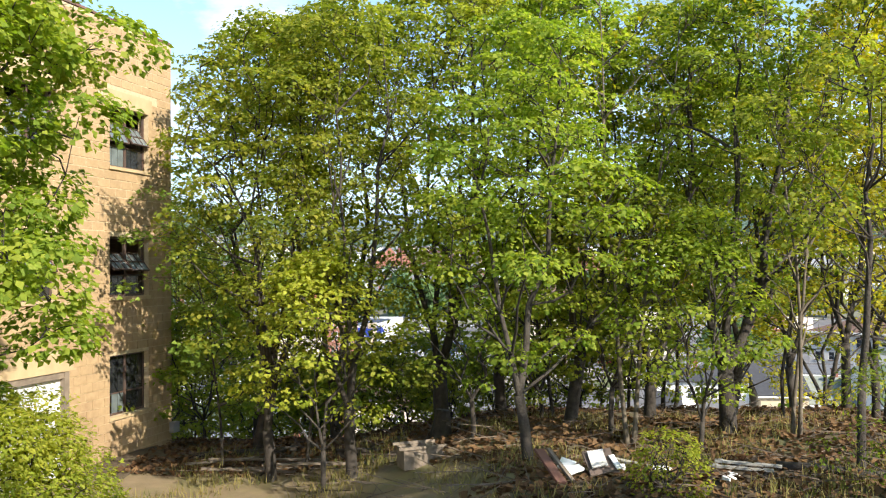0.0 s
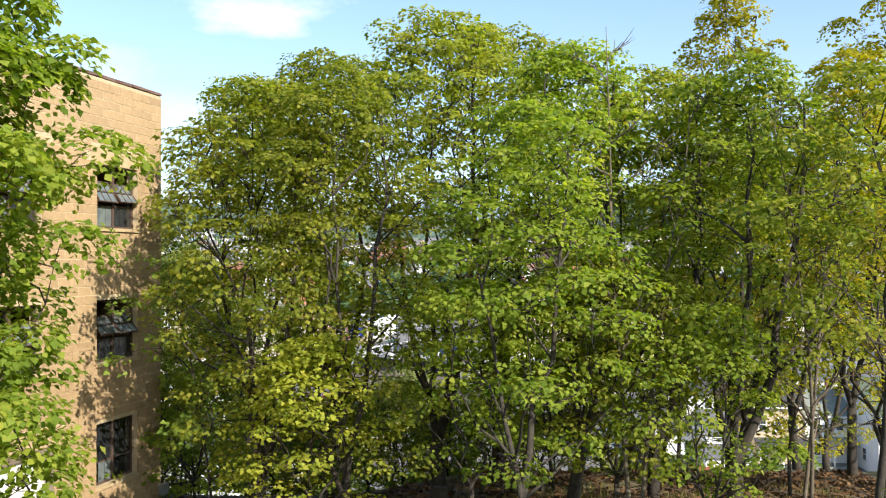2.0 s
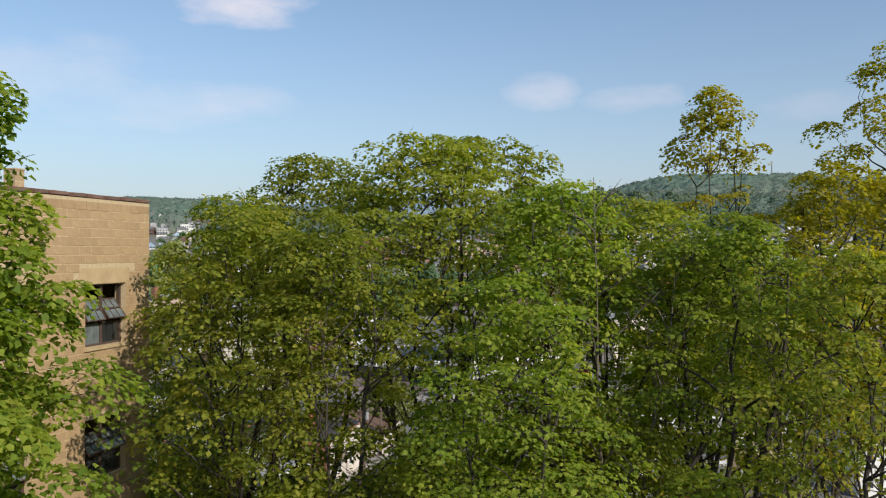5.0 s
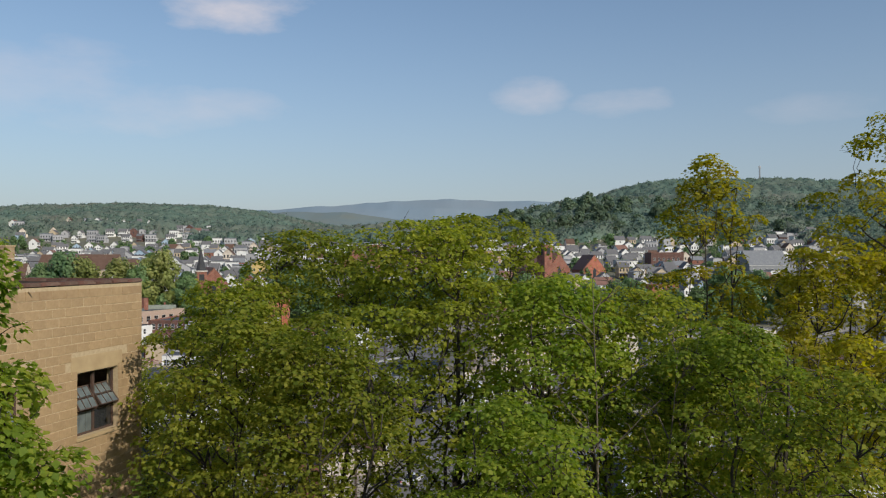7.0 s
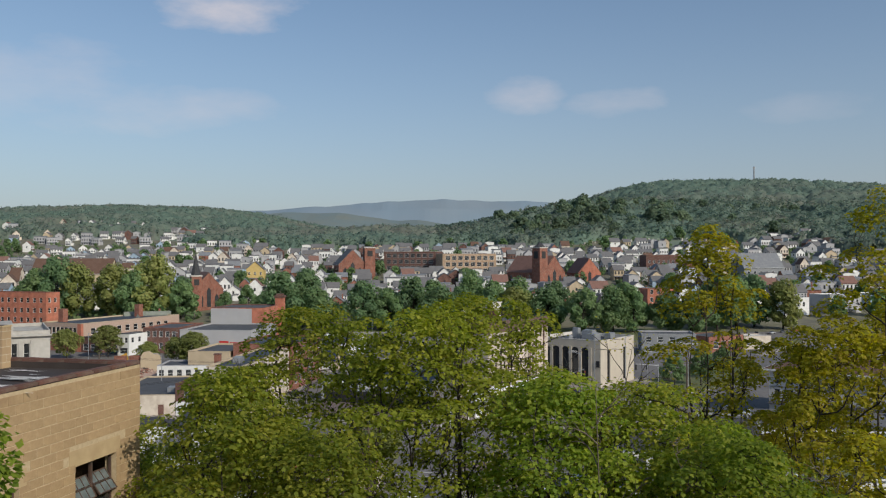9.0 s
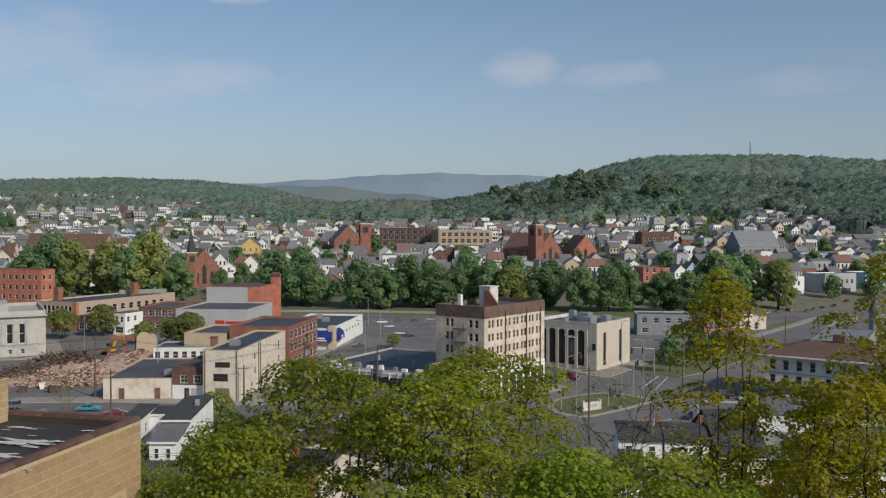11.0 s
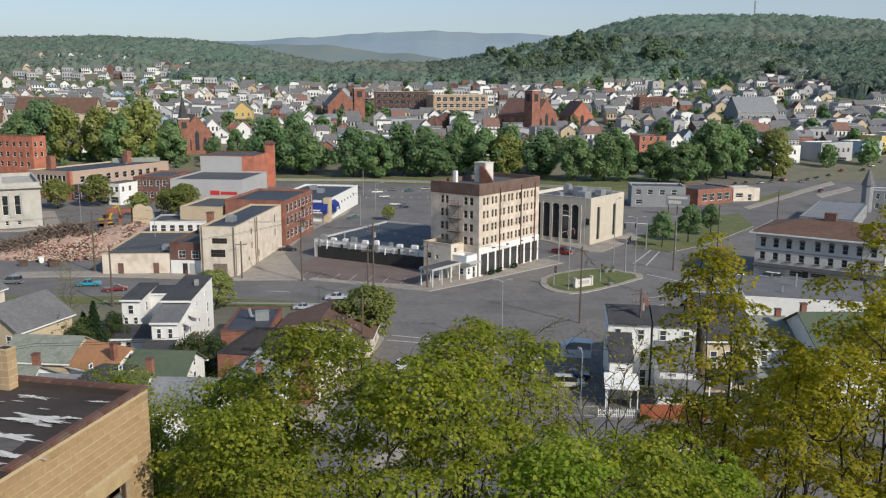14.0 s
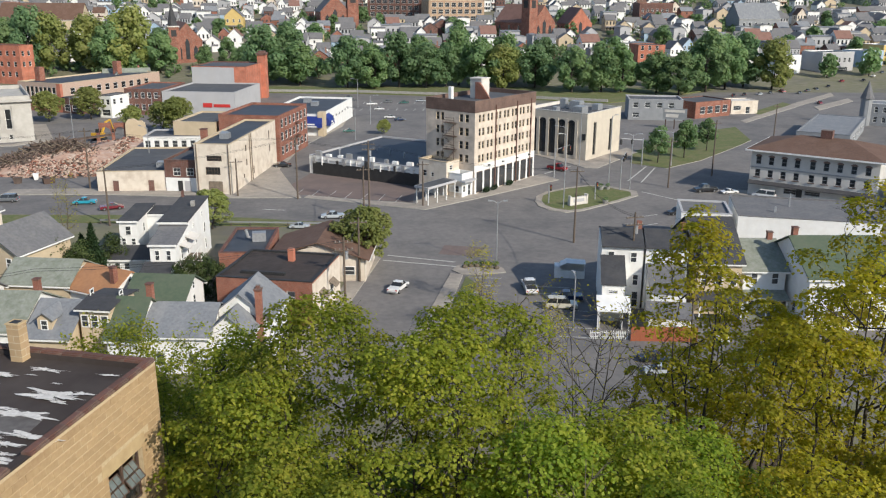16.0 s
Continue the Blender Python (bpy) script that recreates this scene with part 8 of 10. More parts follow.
def landmarks():
    steep_church("red_church", "red brick church with slender slate spire and rust roof", -104.5, 392, 24, 13, 24, 9.5, 7.5, M_BRICK, M_ROOF_PINK, (-5.6, 4.6, 15.5), (11, 1.0))
    steep_church("twin_gable_church", "red brick church with square tower and brown slate roof", 66, 477, 38, 17, 30, 8.5, 9.0, M_BRICK, M_ROOF_PINK, (-9.5, 6.0, 22), (3.5, 1.15))
    steep_church("twin_gable_church_wing", "brick cross gable of the red church", 86, 478, 10, 13, 20, 8.0, 8.0, M_ORANGE, M_ROOF_PINK)
    steep_church("grey_roof_church", "red brick church with grey slate roof and blunt tower", -51, 519, 14, 17, 26, 9.5, 9.0, M_BRICK, M_ROOF_GREY, (10.5, 6.5, 19.5), None)
    x, y = -2.5, 560
    z = ground_z(x, y)
    fr = [(2 + 4.2 * i, 5 + 4.2 * i, 2.2 + 4.1 * k, 4.9 + 4.1 * k) for i in range(8) for k in range(3)]
    flat_building("school", "big three-storey school with broad banded windows", (4, 552), 12, 36, 22, 14.5, brickwork("tan_school_brick", (0.40, 0.27, 0.17), (0.35, 0.23, 0.15), (0.45, 0.36, 0.27)), fr, (), M_FLATROOF, 0.5, M_STONEWHITE, glass=M_GLASS, z=ground_z(10, 556) - 1.5)
    flat_building("school_wing", "dark brick school wing with white windows", (-36, 585), -12, 37, 20, 14.5, M_BRICKDARK, fr, (), M_FLATROOF, 0.5, M_STONEWHITE, glass=M_GLASS, z=ground_z(-20, 590) - 2.5)
    e = gable_house("yellow_house", "bright yellow gambrel house with porch", -107, 507, 4, 10, 11, 8.0, 4.5, M_YELLOWSIDE, M_ROOF_GREY, z=ground_z(-107, 507), wins=two_rows(10, 3, 1.2, 4.6, 1.1, 1.8), ridge="y", porch=True)
    gable_house("long_brown_hall", "long hall with plain brown roof", -211, 500, 4, 44, 18, 7.0, 8.5, M_TANSIDE, M_ROOF_BROWN, z=ground_z(-211, 495), wins=[(-18 + 5 * i, 1.5, 1.6, 3.2) for i in range(8)])
    gable_house("dark_hall", "large dark slate-roofed hall among houses", 196, 520, 10, 26, 16, 7, 8.5, M_GREYSTONE, M_ROOF_SLATE, z=ground_z(196, 520), wins=[(-10 + 4 * i, 1.5, 1.6, 3.2) for i in range(6)])
    flat_building("brick_apartment", "dark brick block with red gable end", (138, 560), 4, 22, 14, 11, M_BRICKDARK, [(1.5 + 3.2 * i, 3 + 3.2 * i, 2 + 3.6 * k, 4 + 3.6 * k) for i in range(6) for k in range(2)], (), M_FLATROOF, 0.3, M_BRICK, z=ground_z(148, 566))
    flat_building("brick_apartment", "red brick block showing behind the trees", (92, 372), 6, 12, 12, 11, M_ORANGE, [(1.2 + 3.2 * i, 2.6 + 3.2 * i, 2 + 3.4 * k, 4 + 3.4 * k) for i in range(3) for k in range(3)], (), M_FLATROOF, 0.3, M_BRICK, z=ground_z(96, 376))
    # corner shops along the far right street
    for i, (x, y, w, h, wm, lb) in enumerate(((150, 366, 13, 8.5, M_WHITE, "white corner shop with gable to the street"), (172, 372, 18, 9, M_GREYWALL, "grey flat-roofed street block"), (196, 384, 12, 8, M_BLUESIDE, "pale blue flat-roofed street house"),
                                              (209, 392, 9, 9.5, M_YELLOWSIDE, "ochre street house with bay"), (221, 400, 9, 10, M_CREAM, "cream flat-roofed street house"), (232, 410, 8, 11, M_BRICK, "red brick flat-roofed street house"))):
        flat_building("street_shop", lb, (x, y), 20, w, 12, h, wm, [(1 + 2.8 * j, 2.3 + 2.8 * j, 4.6, 6.6) for j in range(int(w / 3))] + [(0.8, w - 3, 0.7, 2.6)], (), M_FLATROOF, 0.3, M_WHITE, z=ground_z(x, y) - 0.5)
    # mast on the hill
    x, y = 489, 1304
    t = thing("radio_mast", pose(x, y, ground_z(x, y)), "thin steel radio mast on the wooded hilltop", "mast")
    hh = 150 - ground_z(x, y)
    part("pole", Mesh().tube([(0, 0, 0), (0, 0, hh)], [1.5, 1.1], 6), M_METAL, t)
    part("antenna", Mesh().box(-1.8, 1.8, -0.6, 0.6, hh - 3.5, hh - 0.5), M_METAL, t)


landmarks()


def far_houses():
    protos, joined = [], []
    spec = [
        ("white_house", "white two-storey house with grey gable roof", 8, 10, 6.2, 3.0, M_WHITE, M_ROOF_GREY, "y"),
        ("white_house", "white narrow house with dark gable roof", 6.5, 11, 6.6, 2.8, M_WHITE, M_ROOF_HAZED, "y"),
        ("white_house", "white house with long grey roof", 11, 8.5, 5.8, 2.6, M_WHITE, M_ROOF_GREY, "x"),
        ("cream_house", "cream two-storey house with brown roof", 8, 10, 6.2, 3.2, M_CREAM, M_ROOF_BROWN, "y"),
        ("grey_house", "grey-sided house with dark roof", 9, 9, 6.2, 2.8, M_GREYWALL, M_ROOF_HAZED, "x"),
        ("brick_house", "red brick house with slate roof", 8.5, 10, 6.6, 3.0, M_BRICK, M_ROOF_SLATE, "y"),
        ("blue_house", "pale blue house with grey roof", 8, 9.5, 6.0, 2.8, M_BLUESIDE, M_ROOF_GREY, "y"),
        ("tan_house", "tan double house with grey roof", 12, 9, 6.4, 3.0, M_TANSIDE, M_ROOF_GREY, "x"),
        ("white_house", "white double house with faded red roof", 12, 9, 6.4, 3.0, M_WHITE, M_ROOF_PINK, "x"),
        ("brick_house", "dark brick house with dark roof", 8.5, 9, 6.8, 2.6, M_BRICKDARK, M_ROOF_HAZED, "x"),
        ("flat_roof_house", "white row house with nearly flat dark roof", 9, 10, 7.6, 0.5, M_WHITE, M_ROOF_HAZED, "x"),
        ("flat_roof_house", "grey row house with nearly flat roof", 12, 9, 7.2, 0.5, M_GREYWALL, M_ROOF_SLATE, "x"),
        ("tan_house", "tan house with dark roof facing the valley", 8, 9, 6.4, 2.6, M_TANSIDE, M_ROOF_HAZED, "x"),
    ]
    for i, (nm, lb, w, d, h, rise, wm, rm, rg) in enumerate(spec):
        e = gable_house(nm, lb, 0, 0, 0, w, d, h, rise, wm, rm, z=-200, wins=two_rows(w, 3 if w < 9 else 4, 1.0, 3.9, 1.1, 1.75), ridge=rg, over=0.4, chimney=(w * 0.3, 0.6) if i % 2 else None, group="houses of the far town", far=True)
        protos.append([e, True])
        e = gable_house(nm, lb, 0, 0, 0, w, d, h, rise, wm, rm, z=-200, ridge=rg, over=0.4, group="houses of the far town", far=True)
        ws = Mesh()
        for wx, wz, ww, wh in two_rows(w, 3 if w < 9 else 4, 1.0, 3.9, 1.1, 1.75):
            ws.box(wx - ww / 2, wx + ww / 2, -d / 2 - 0.1, -d / 2 - 0.01, wz, wz + wh)
        for sx in (-1, 1):
            ws.box(sx * w / 2 - 0.06, sx * w / 2 + 0.06, -0.6, 0.6, 3.9, 5.4)
        tagged(part("glazing", ws, M_GLASS, e), kind="stuff")
        joined.append([e, True])
    rng = random.Random(21)
    keep_out = [(-104, 402, 22), (-89, 400, 16), (66, 490, 24), (86, 488, 16), (-51, 530, 24), (0, 566, 30), (24, 560, 26), (-22, 590, 30), (-107, 507, 12), (-211, 500, 27), (196, 520, 20), (148, 566, 18), (98, 378, 14), (160, 372, 20), (185, 380, 18), (205, 392, 14), (225, 405, 16)]
    placed = []

    def try_put(x, y, ang):
        for cx, cy, r in keep_out:
            if (x - cx) ** 2 + (y - cy) ** 2 < (r + 4) ** 2:
                return
        for px, py in placed:
            if abs(px - x) + abs(py - y) < 9.0:
                return
        placed.append((x, y))
        p = rng.choices(protos if y < 420 else joined, (3, 3, 4.5, 1.4, 4, 1.8, 2.0, 1.6, 1.2, 1.8, 4.5, 4, 1.6))[0]
        m = pose(x, y, ground_z(x, y) - 0.6, 0, 0, ang) @ Matrix.Diagonal((rng.uniform(0.72, 1.0), rng.uniform(0.75, 1.0), rng.uniform(0.85, 1.1), 1))
        if p[1]:
            p[0].matrix_basis, p[1] = m, False
        else:
            copy_thing(p[0], m)
    y = 356.0
    while y < 735:
        half = min(0.545 * y, 330)
        x = -half + rng.uniform(0, 8)
        while x < half + 10:
            s = 9.6 + rng.expovariate(1 / 3.0)
            near_hill = x > 150 + (y - 500) * 0.3 and y > 560
            if rng.random() < (0.30 if near_hill else 0.80) and not (y < 375 and -70 < x < 145) and not (x < -60 and y < 392) and not (x > 60 and y > 690):
                try_put(x, y + rng.gauss(0, 3.0) + 0.10 * x, rng.choice((6, 6, 6, 96, -84)) + rng.gauss(0, 4))
            x += s
        y += 14.0 + (y - 356) * 0.010
    # streets climbing the hills
    for x0, y0, x1, y1, n in ((-400, 800, -230, 860, 16), (-420, 850, -260, 930, 14), (-360, 740, -150, 760, 18), (-390, 930, -330, 985, 7), (-300, 960, -250, 980, 5), (225, 560, 300, 760, 15), (262, 560, 330, 720, 12), (300, 585, 345, 640, 6), (-480, 900, -420, 1000, 7), (205, 600, 235, 640, 4), (-490, 965, -330, 1015, 14), (-450, 1020, -300, 1050, 10), (-330, 900, -240, 930, 8), (290, 700, 350, 800, 9)):
        for i in range(n):
            t = (i + rng.uniform(0.2, 0.8)) / n
            try_put(x0 + (x1 - x0) * t + rng.gauss(0, 3), y0 + (y1 - y0) * t + rng.gauss(0, 5), rng.choice((6, 96, 20)) + rng.gauss(0, 6))
    for p in protos + joined:
        if p[1]:
            for o in (*p[0].children_recursive, p[0]):
                bpy.data.objects.remove(o)
    return placed


HOUSES = far_houses()

# ---- trees of the town and woods ----


def clump_tree(seed, height, radius, n, leaf, mat, trunk=0.2, bottom=0.22, shape="card"):
    """A round-headed town tree: short trunk with forks, crown of several lobes of leaf sprays."""
    rng, rnp = random.Random(seed), np.random.default_rng(seed)
    wood = Mesh()
    tp = wander(rng, (0, 0, -0.5), (0, 0, 1), height * 0.62, 5, 0.06)
    wood.tube(tp, [trunk * (1 - 0.6 * i / 5) for i in range(6)], 6)
    lobes = []
    for i in range(14):
        a = i * 2.4 + rng.uniform(-0.4, 0.4)
        z = height * (bottom + 0.12 + (0.82 - bottom) * (i + 0.5) / 14)
        rr = radius * 0.74 * math.sin(math.pi * min(0.25 + 0.7 * (i + 0.5) / 14, 0.93)) * rng.uniform(0.55, 1.15)
        c = Vector((rr * math.cos(a), rr * math.sin(a), z))
        lobes.append((c, radius * rng.uniform(0.27, 0.5)))
        wood.tube([tp[3].lerp(tp[5], rng.random()), c], [trunk * 0.35, trunk * 0.1], 4, cap=False)
    which = rnp.integers(0, len(lobes), n)
    d = rnp.normal(0, 1, (n, 3))
    d /= np.linalg.norm(d, axis=1)[:, None]
    rad = np.array([r for _, r in lobes])[which] * rnp.uniform(0.55, 1.08, n)
    pos = np.array([tuple(c) for c, _ in lobes])[which] + d * rad[:, None] * np.array([1, 1, 0.82])
    return wood.data("trunk", M_BARK, True), leaves_mesh("crown", pos, leaf, mat, rnp, shape=shape, bias=d * 0.9 + np.array([0, 0, 0.35]), loose=0.35)


def town_trees():
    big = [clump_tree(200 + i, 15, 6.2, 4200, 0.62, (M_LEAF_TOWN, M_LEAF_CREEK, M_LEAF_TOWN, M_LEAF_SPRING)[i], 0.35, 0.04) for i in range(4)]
    airy = [clump_maple(226 + i, 7.4, 3.1, 0.22, 90, M_LEAF_SPRING, 0.16, 3, 0.3, 62, 0.85, "card", M_BARK, squash=0.6, inner=0.2, wild=0.6) for i in range(2)]
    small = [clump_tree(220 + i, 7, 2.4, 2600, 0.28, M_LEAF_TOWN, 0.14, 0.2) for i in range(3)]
    rng = random.Random(77)
    park = "broad green street tree in full leaf"
    row = [(-62, 340, 1.25), (-54, 350, 1.35), (-48, 338, 1.1)] + [(-30 + 10.2 * i + rng.uniform(-2, 2), 331 - 0.04 * i * i + rng.uniform(-3, 5), rng.uniform(1.0, 1.22)) for i in range(8)] + [(-26 + 11 * i + (5, -4, 3)[i % 3], 340, 1.1) for i in (0, 1, 2, 4, 5, 7)] + \
          [(56 + 9.5 * i + rng.uniform(-2, 2), 320 - 2.5 * i + rng.uniform(-3, 5), rng.uniform(1.0, 1.2)) for i in range(5)] + [(106, 322, 1.2), (116, 330, 1.3), (126, 338, 1.3), (134, 330, 1.1), (112, 345, 1.2)] + \
          [(-172 + 10.5 * i + rng.uniform(-3, 3), 357 + rng.uniform(-6, 10), rng.uniform(1.15, 1.5)) for i in range(7)] + [(-112, 376, 1.0), (-84, 380, 0.75), (-92, 372, 0.6), (-178, 378, 1.1), (-122, 366, 0.9), (-70, 362, 0.8)]
    for i, (x, y, s) in enumerate(row):
        pick = rng.choice((0, 1, 2, 3, 3)) if x < -100 else rng.choice((0, 0, 1, 1, 2, 3))
        plant(big[pick], x, y, i * 70, s * rng.uniform(0.95, 1.22), park if pick < 3 else "broad street tree in pale young leaf", "trees along the creek", tall=rng.uniform(0.85, 1.15))
    for i, (x, y, s) in enumerate(((51.0, 184.5, 1.15), (58.5, 190, 1.25), (66.5, 199, 1.1), (31, 236, 0.7), (36, 240, 0.6))):
        plant(small[i % 3], x, y, i * 50, s, "small round green street tree", "small street trees")
    for i, (x, y, s) in enumerate(((-64.5, 224, 1.2), (-69, 227, 1.0), (-78, 231, 0.8), (-95.4, 248, 1.2), (-105.4, 243.5, 1.1), (-10.5, 223, 0.5))):
        plant(airy[i % 2], x, y, i * 50, s, "airy light-green street tree behind the cleared site", "small street trees")
    plant(airy[0], -8.7, 112.0, 0, 1.05, "broad green street tree", "small street trees")
    plant(airy[1], -33.6, 130.6, 90, 0.82, "light green tree beside the white house", "small street trees")
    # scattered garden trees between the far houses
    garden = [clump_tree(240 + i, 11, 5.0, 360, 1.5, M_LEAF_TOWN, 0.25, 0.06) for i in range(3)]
    for i in range(200):
        y = rng.uniform(350, 780)
        x = rng.uniform(-0.56, 0.56) * y
        if any((x - hx) ** 2 + (y - hy) ** 2 < 36 for hx, hy in HOUSES) or (abs(x + 104) < 20 and abs(y - 400) < 25) or (abs(x - 10) < 45 and 535 < y < 600):
            continue
        plant(garden[i % 3], x, y, i * 70, rng.uniform(0.45, 1.05), "green garden tree among the houses", "garden trees")
    # shrubs and small trees in the far gardens
    rnp, rows = np.random.default_rng(12), []
    for i in range(2600):
        y = rnp.uniform(352, 800)
        x = rnp.uniform(-0.56, 0.56) * y
        if any((x - hx) ** 2 + (y - hy) ** 2 < 30 for hx, hy in HOUSES) or (abs(x + 104) < 16 and abs(y - 400) < 22) or (abs(x - 10) < 45 and 535 < y < 600) or (y < 392 and x > 130):
            continue
        rows.append((x, y, ground_z(x, y), rnp.uniform(0.5, 1.25)))
    rows = np.array(rows)
    which = np.repeat(np.arange(len(rows)), 30)
    d = rnp.normal(0, 1, (len(which), 3))
    d /= np.linalg.norm(d, axis=1)[:, None]
    at = rows[which, :3] + rows[which, 3:4] * (d * rnp.uniform(0.5, 1.05, (len(which), 1)) * np.array([2.3, 2.3, 2.4]) + np.array([0, 0, 2.3]))
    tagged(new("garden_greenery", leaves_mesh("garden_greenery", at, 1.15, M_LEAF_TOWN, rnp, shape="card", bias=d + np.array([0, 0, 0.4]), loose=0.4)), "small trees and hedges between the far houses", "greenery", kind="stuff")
    gable_house("old_grey_house", "weathered grey multi-gabled house with slate roof behind the site", -102.5, 303, 20, 15, 9, 5.6, 4.0, M_TANSIDE, M_ROOF_MOSS, wins=two_rows(15, 5), side_wins=((0, 1, 0.9, 1.4),), chimney=(4, 0.5))
    gable_house("old_gabled_wing", "grey front wing with steep gable of the old house", -103.5, 295.9, 20, 5.0, 5.4, 5.6, 3.4, M_GREYSTONE, M_ROOF_MOSS, wins=two_rows(5, 2), ridge="y")
    # dark conifers beside the white double house
    def conifer(seed, h, r):
        rnp = np.random.default_rng(seed)
        n = 3600
        u = rnp.random(n) ** 0.7
        a = rnp.random(n) * 6.283
        rad = r * u * rnp.uniform(0.5, 1.0, n) * (0.82 + 0.18 * np.cos(a * 5 + u * 30))
        pos = np.stack([rad * np.cos(a), rad * np.sin(a), h * (1 - u) + rnp.normal(0, 0.08, n)], 1)
        pos[:, 2] = np.maximum(pos[:, 2], 0.1)
        return Mesh().tube([(0, 0, -0.3), (0, 0, h * 0.9)], [0.14, 0.03], 6).data("trunk", M_BARK, True), leaves_mesh("crown", pos, 0.34, M_NEEDLE, rnp, up=0.2, shape="small")
    con = [conifer(1, 7.0, 2.3), conifer(2, 5.5, 2.2)]
    for i, (x, y, s) in enumerate(((-43.0, 106.8, 1.05), (-45.4, 109.5, 0.95), (-48.6, 107.4, 0.8), (-51.5, 112, 0.8), (-23.9, 93.6, 0.55), (-22.9, 93.0, 0.45))):
        plant(con[i % 2], x, y, i * 40, s, "dense dark evergreen beside the white house", "evergreens", "evergreen_tree")
    yew = [clump_tree(232 + i, 5.2, 2.3, 3000, 0.24, M_HEDGE, 0.12, 0.0, "small") for i in range(2)]
    for i, (x, y, s) in enumerate(((-30.6, 101.4, 0.78), (-29.0, 100.6, 0.95), (-27.2, 100.2, 1.0), (-25.6, 99.2, 0.9), (-24.2, 98.2, 0.8), (-47.2, 104.6, 1.2), (-44.0, 105.2, 1.1), (-50.0, 108.0, 1.2), (-41.6, 109.6, 1.0))):
        plant(yew[i % 2], x, y, i * 65, s, "broad dark olive evergreen shrub beside the white house", "evergreens", "evergreen_shrub", category="shrub")
    plant(spray_tree(410, 11, 2.4, 0.2, 60, 12, 0.2, M_LEAF_YELLOW, M_BARK_PALE, 0.14, 2, "small", 0.5, 0.5, limbs=20), -53.5, 123.5, 0, 1, "tall half-bare tree with pale twigs", "half-bare trees")
    plant(spray_tree(411, 8, 2.4, 0.2, 60, 12, 0.2, M_LEAF_YELLOW, M_BARK_PALE, 0.12, 2, "small", 0.5, 0.5, limbs=20), 6.4, 96.5, 0, 1, "low half-bare tree at the lot's edge", "half-bare trees")
    plant(spray_tree(412, 7, 2.6, 0.2, 60, 12, 0.2, M_LEAF_YELLOW, M_BARK_PALE, 0.12, 2, "small", 0.5, 0.5, limbs=20), 4.2, 86.5, 0, 1, "low half-bare tree at the lot's edge", "half-bare trees")
    plant(spray_tree(413, 7, 2.6, 0.2, 60, 12, 0.2, M_LEAF_YELLOW, M_BARK_PALE, 0.12, 2, "small", 0.5, 0.5, limbs=20), 12.0, 80.5, 0, 1, "low half-bare tree at the lot's edge", "half-bare trees")


town_trees()


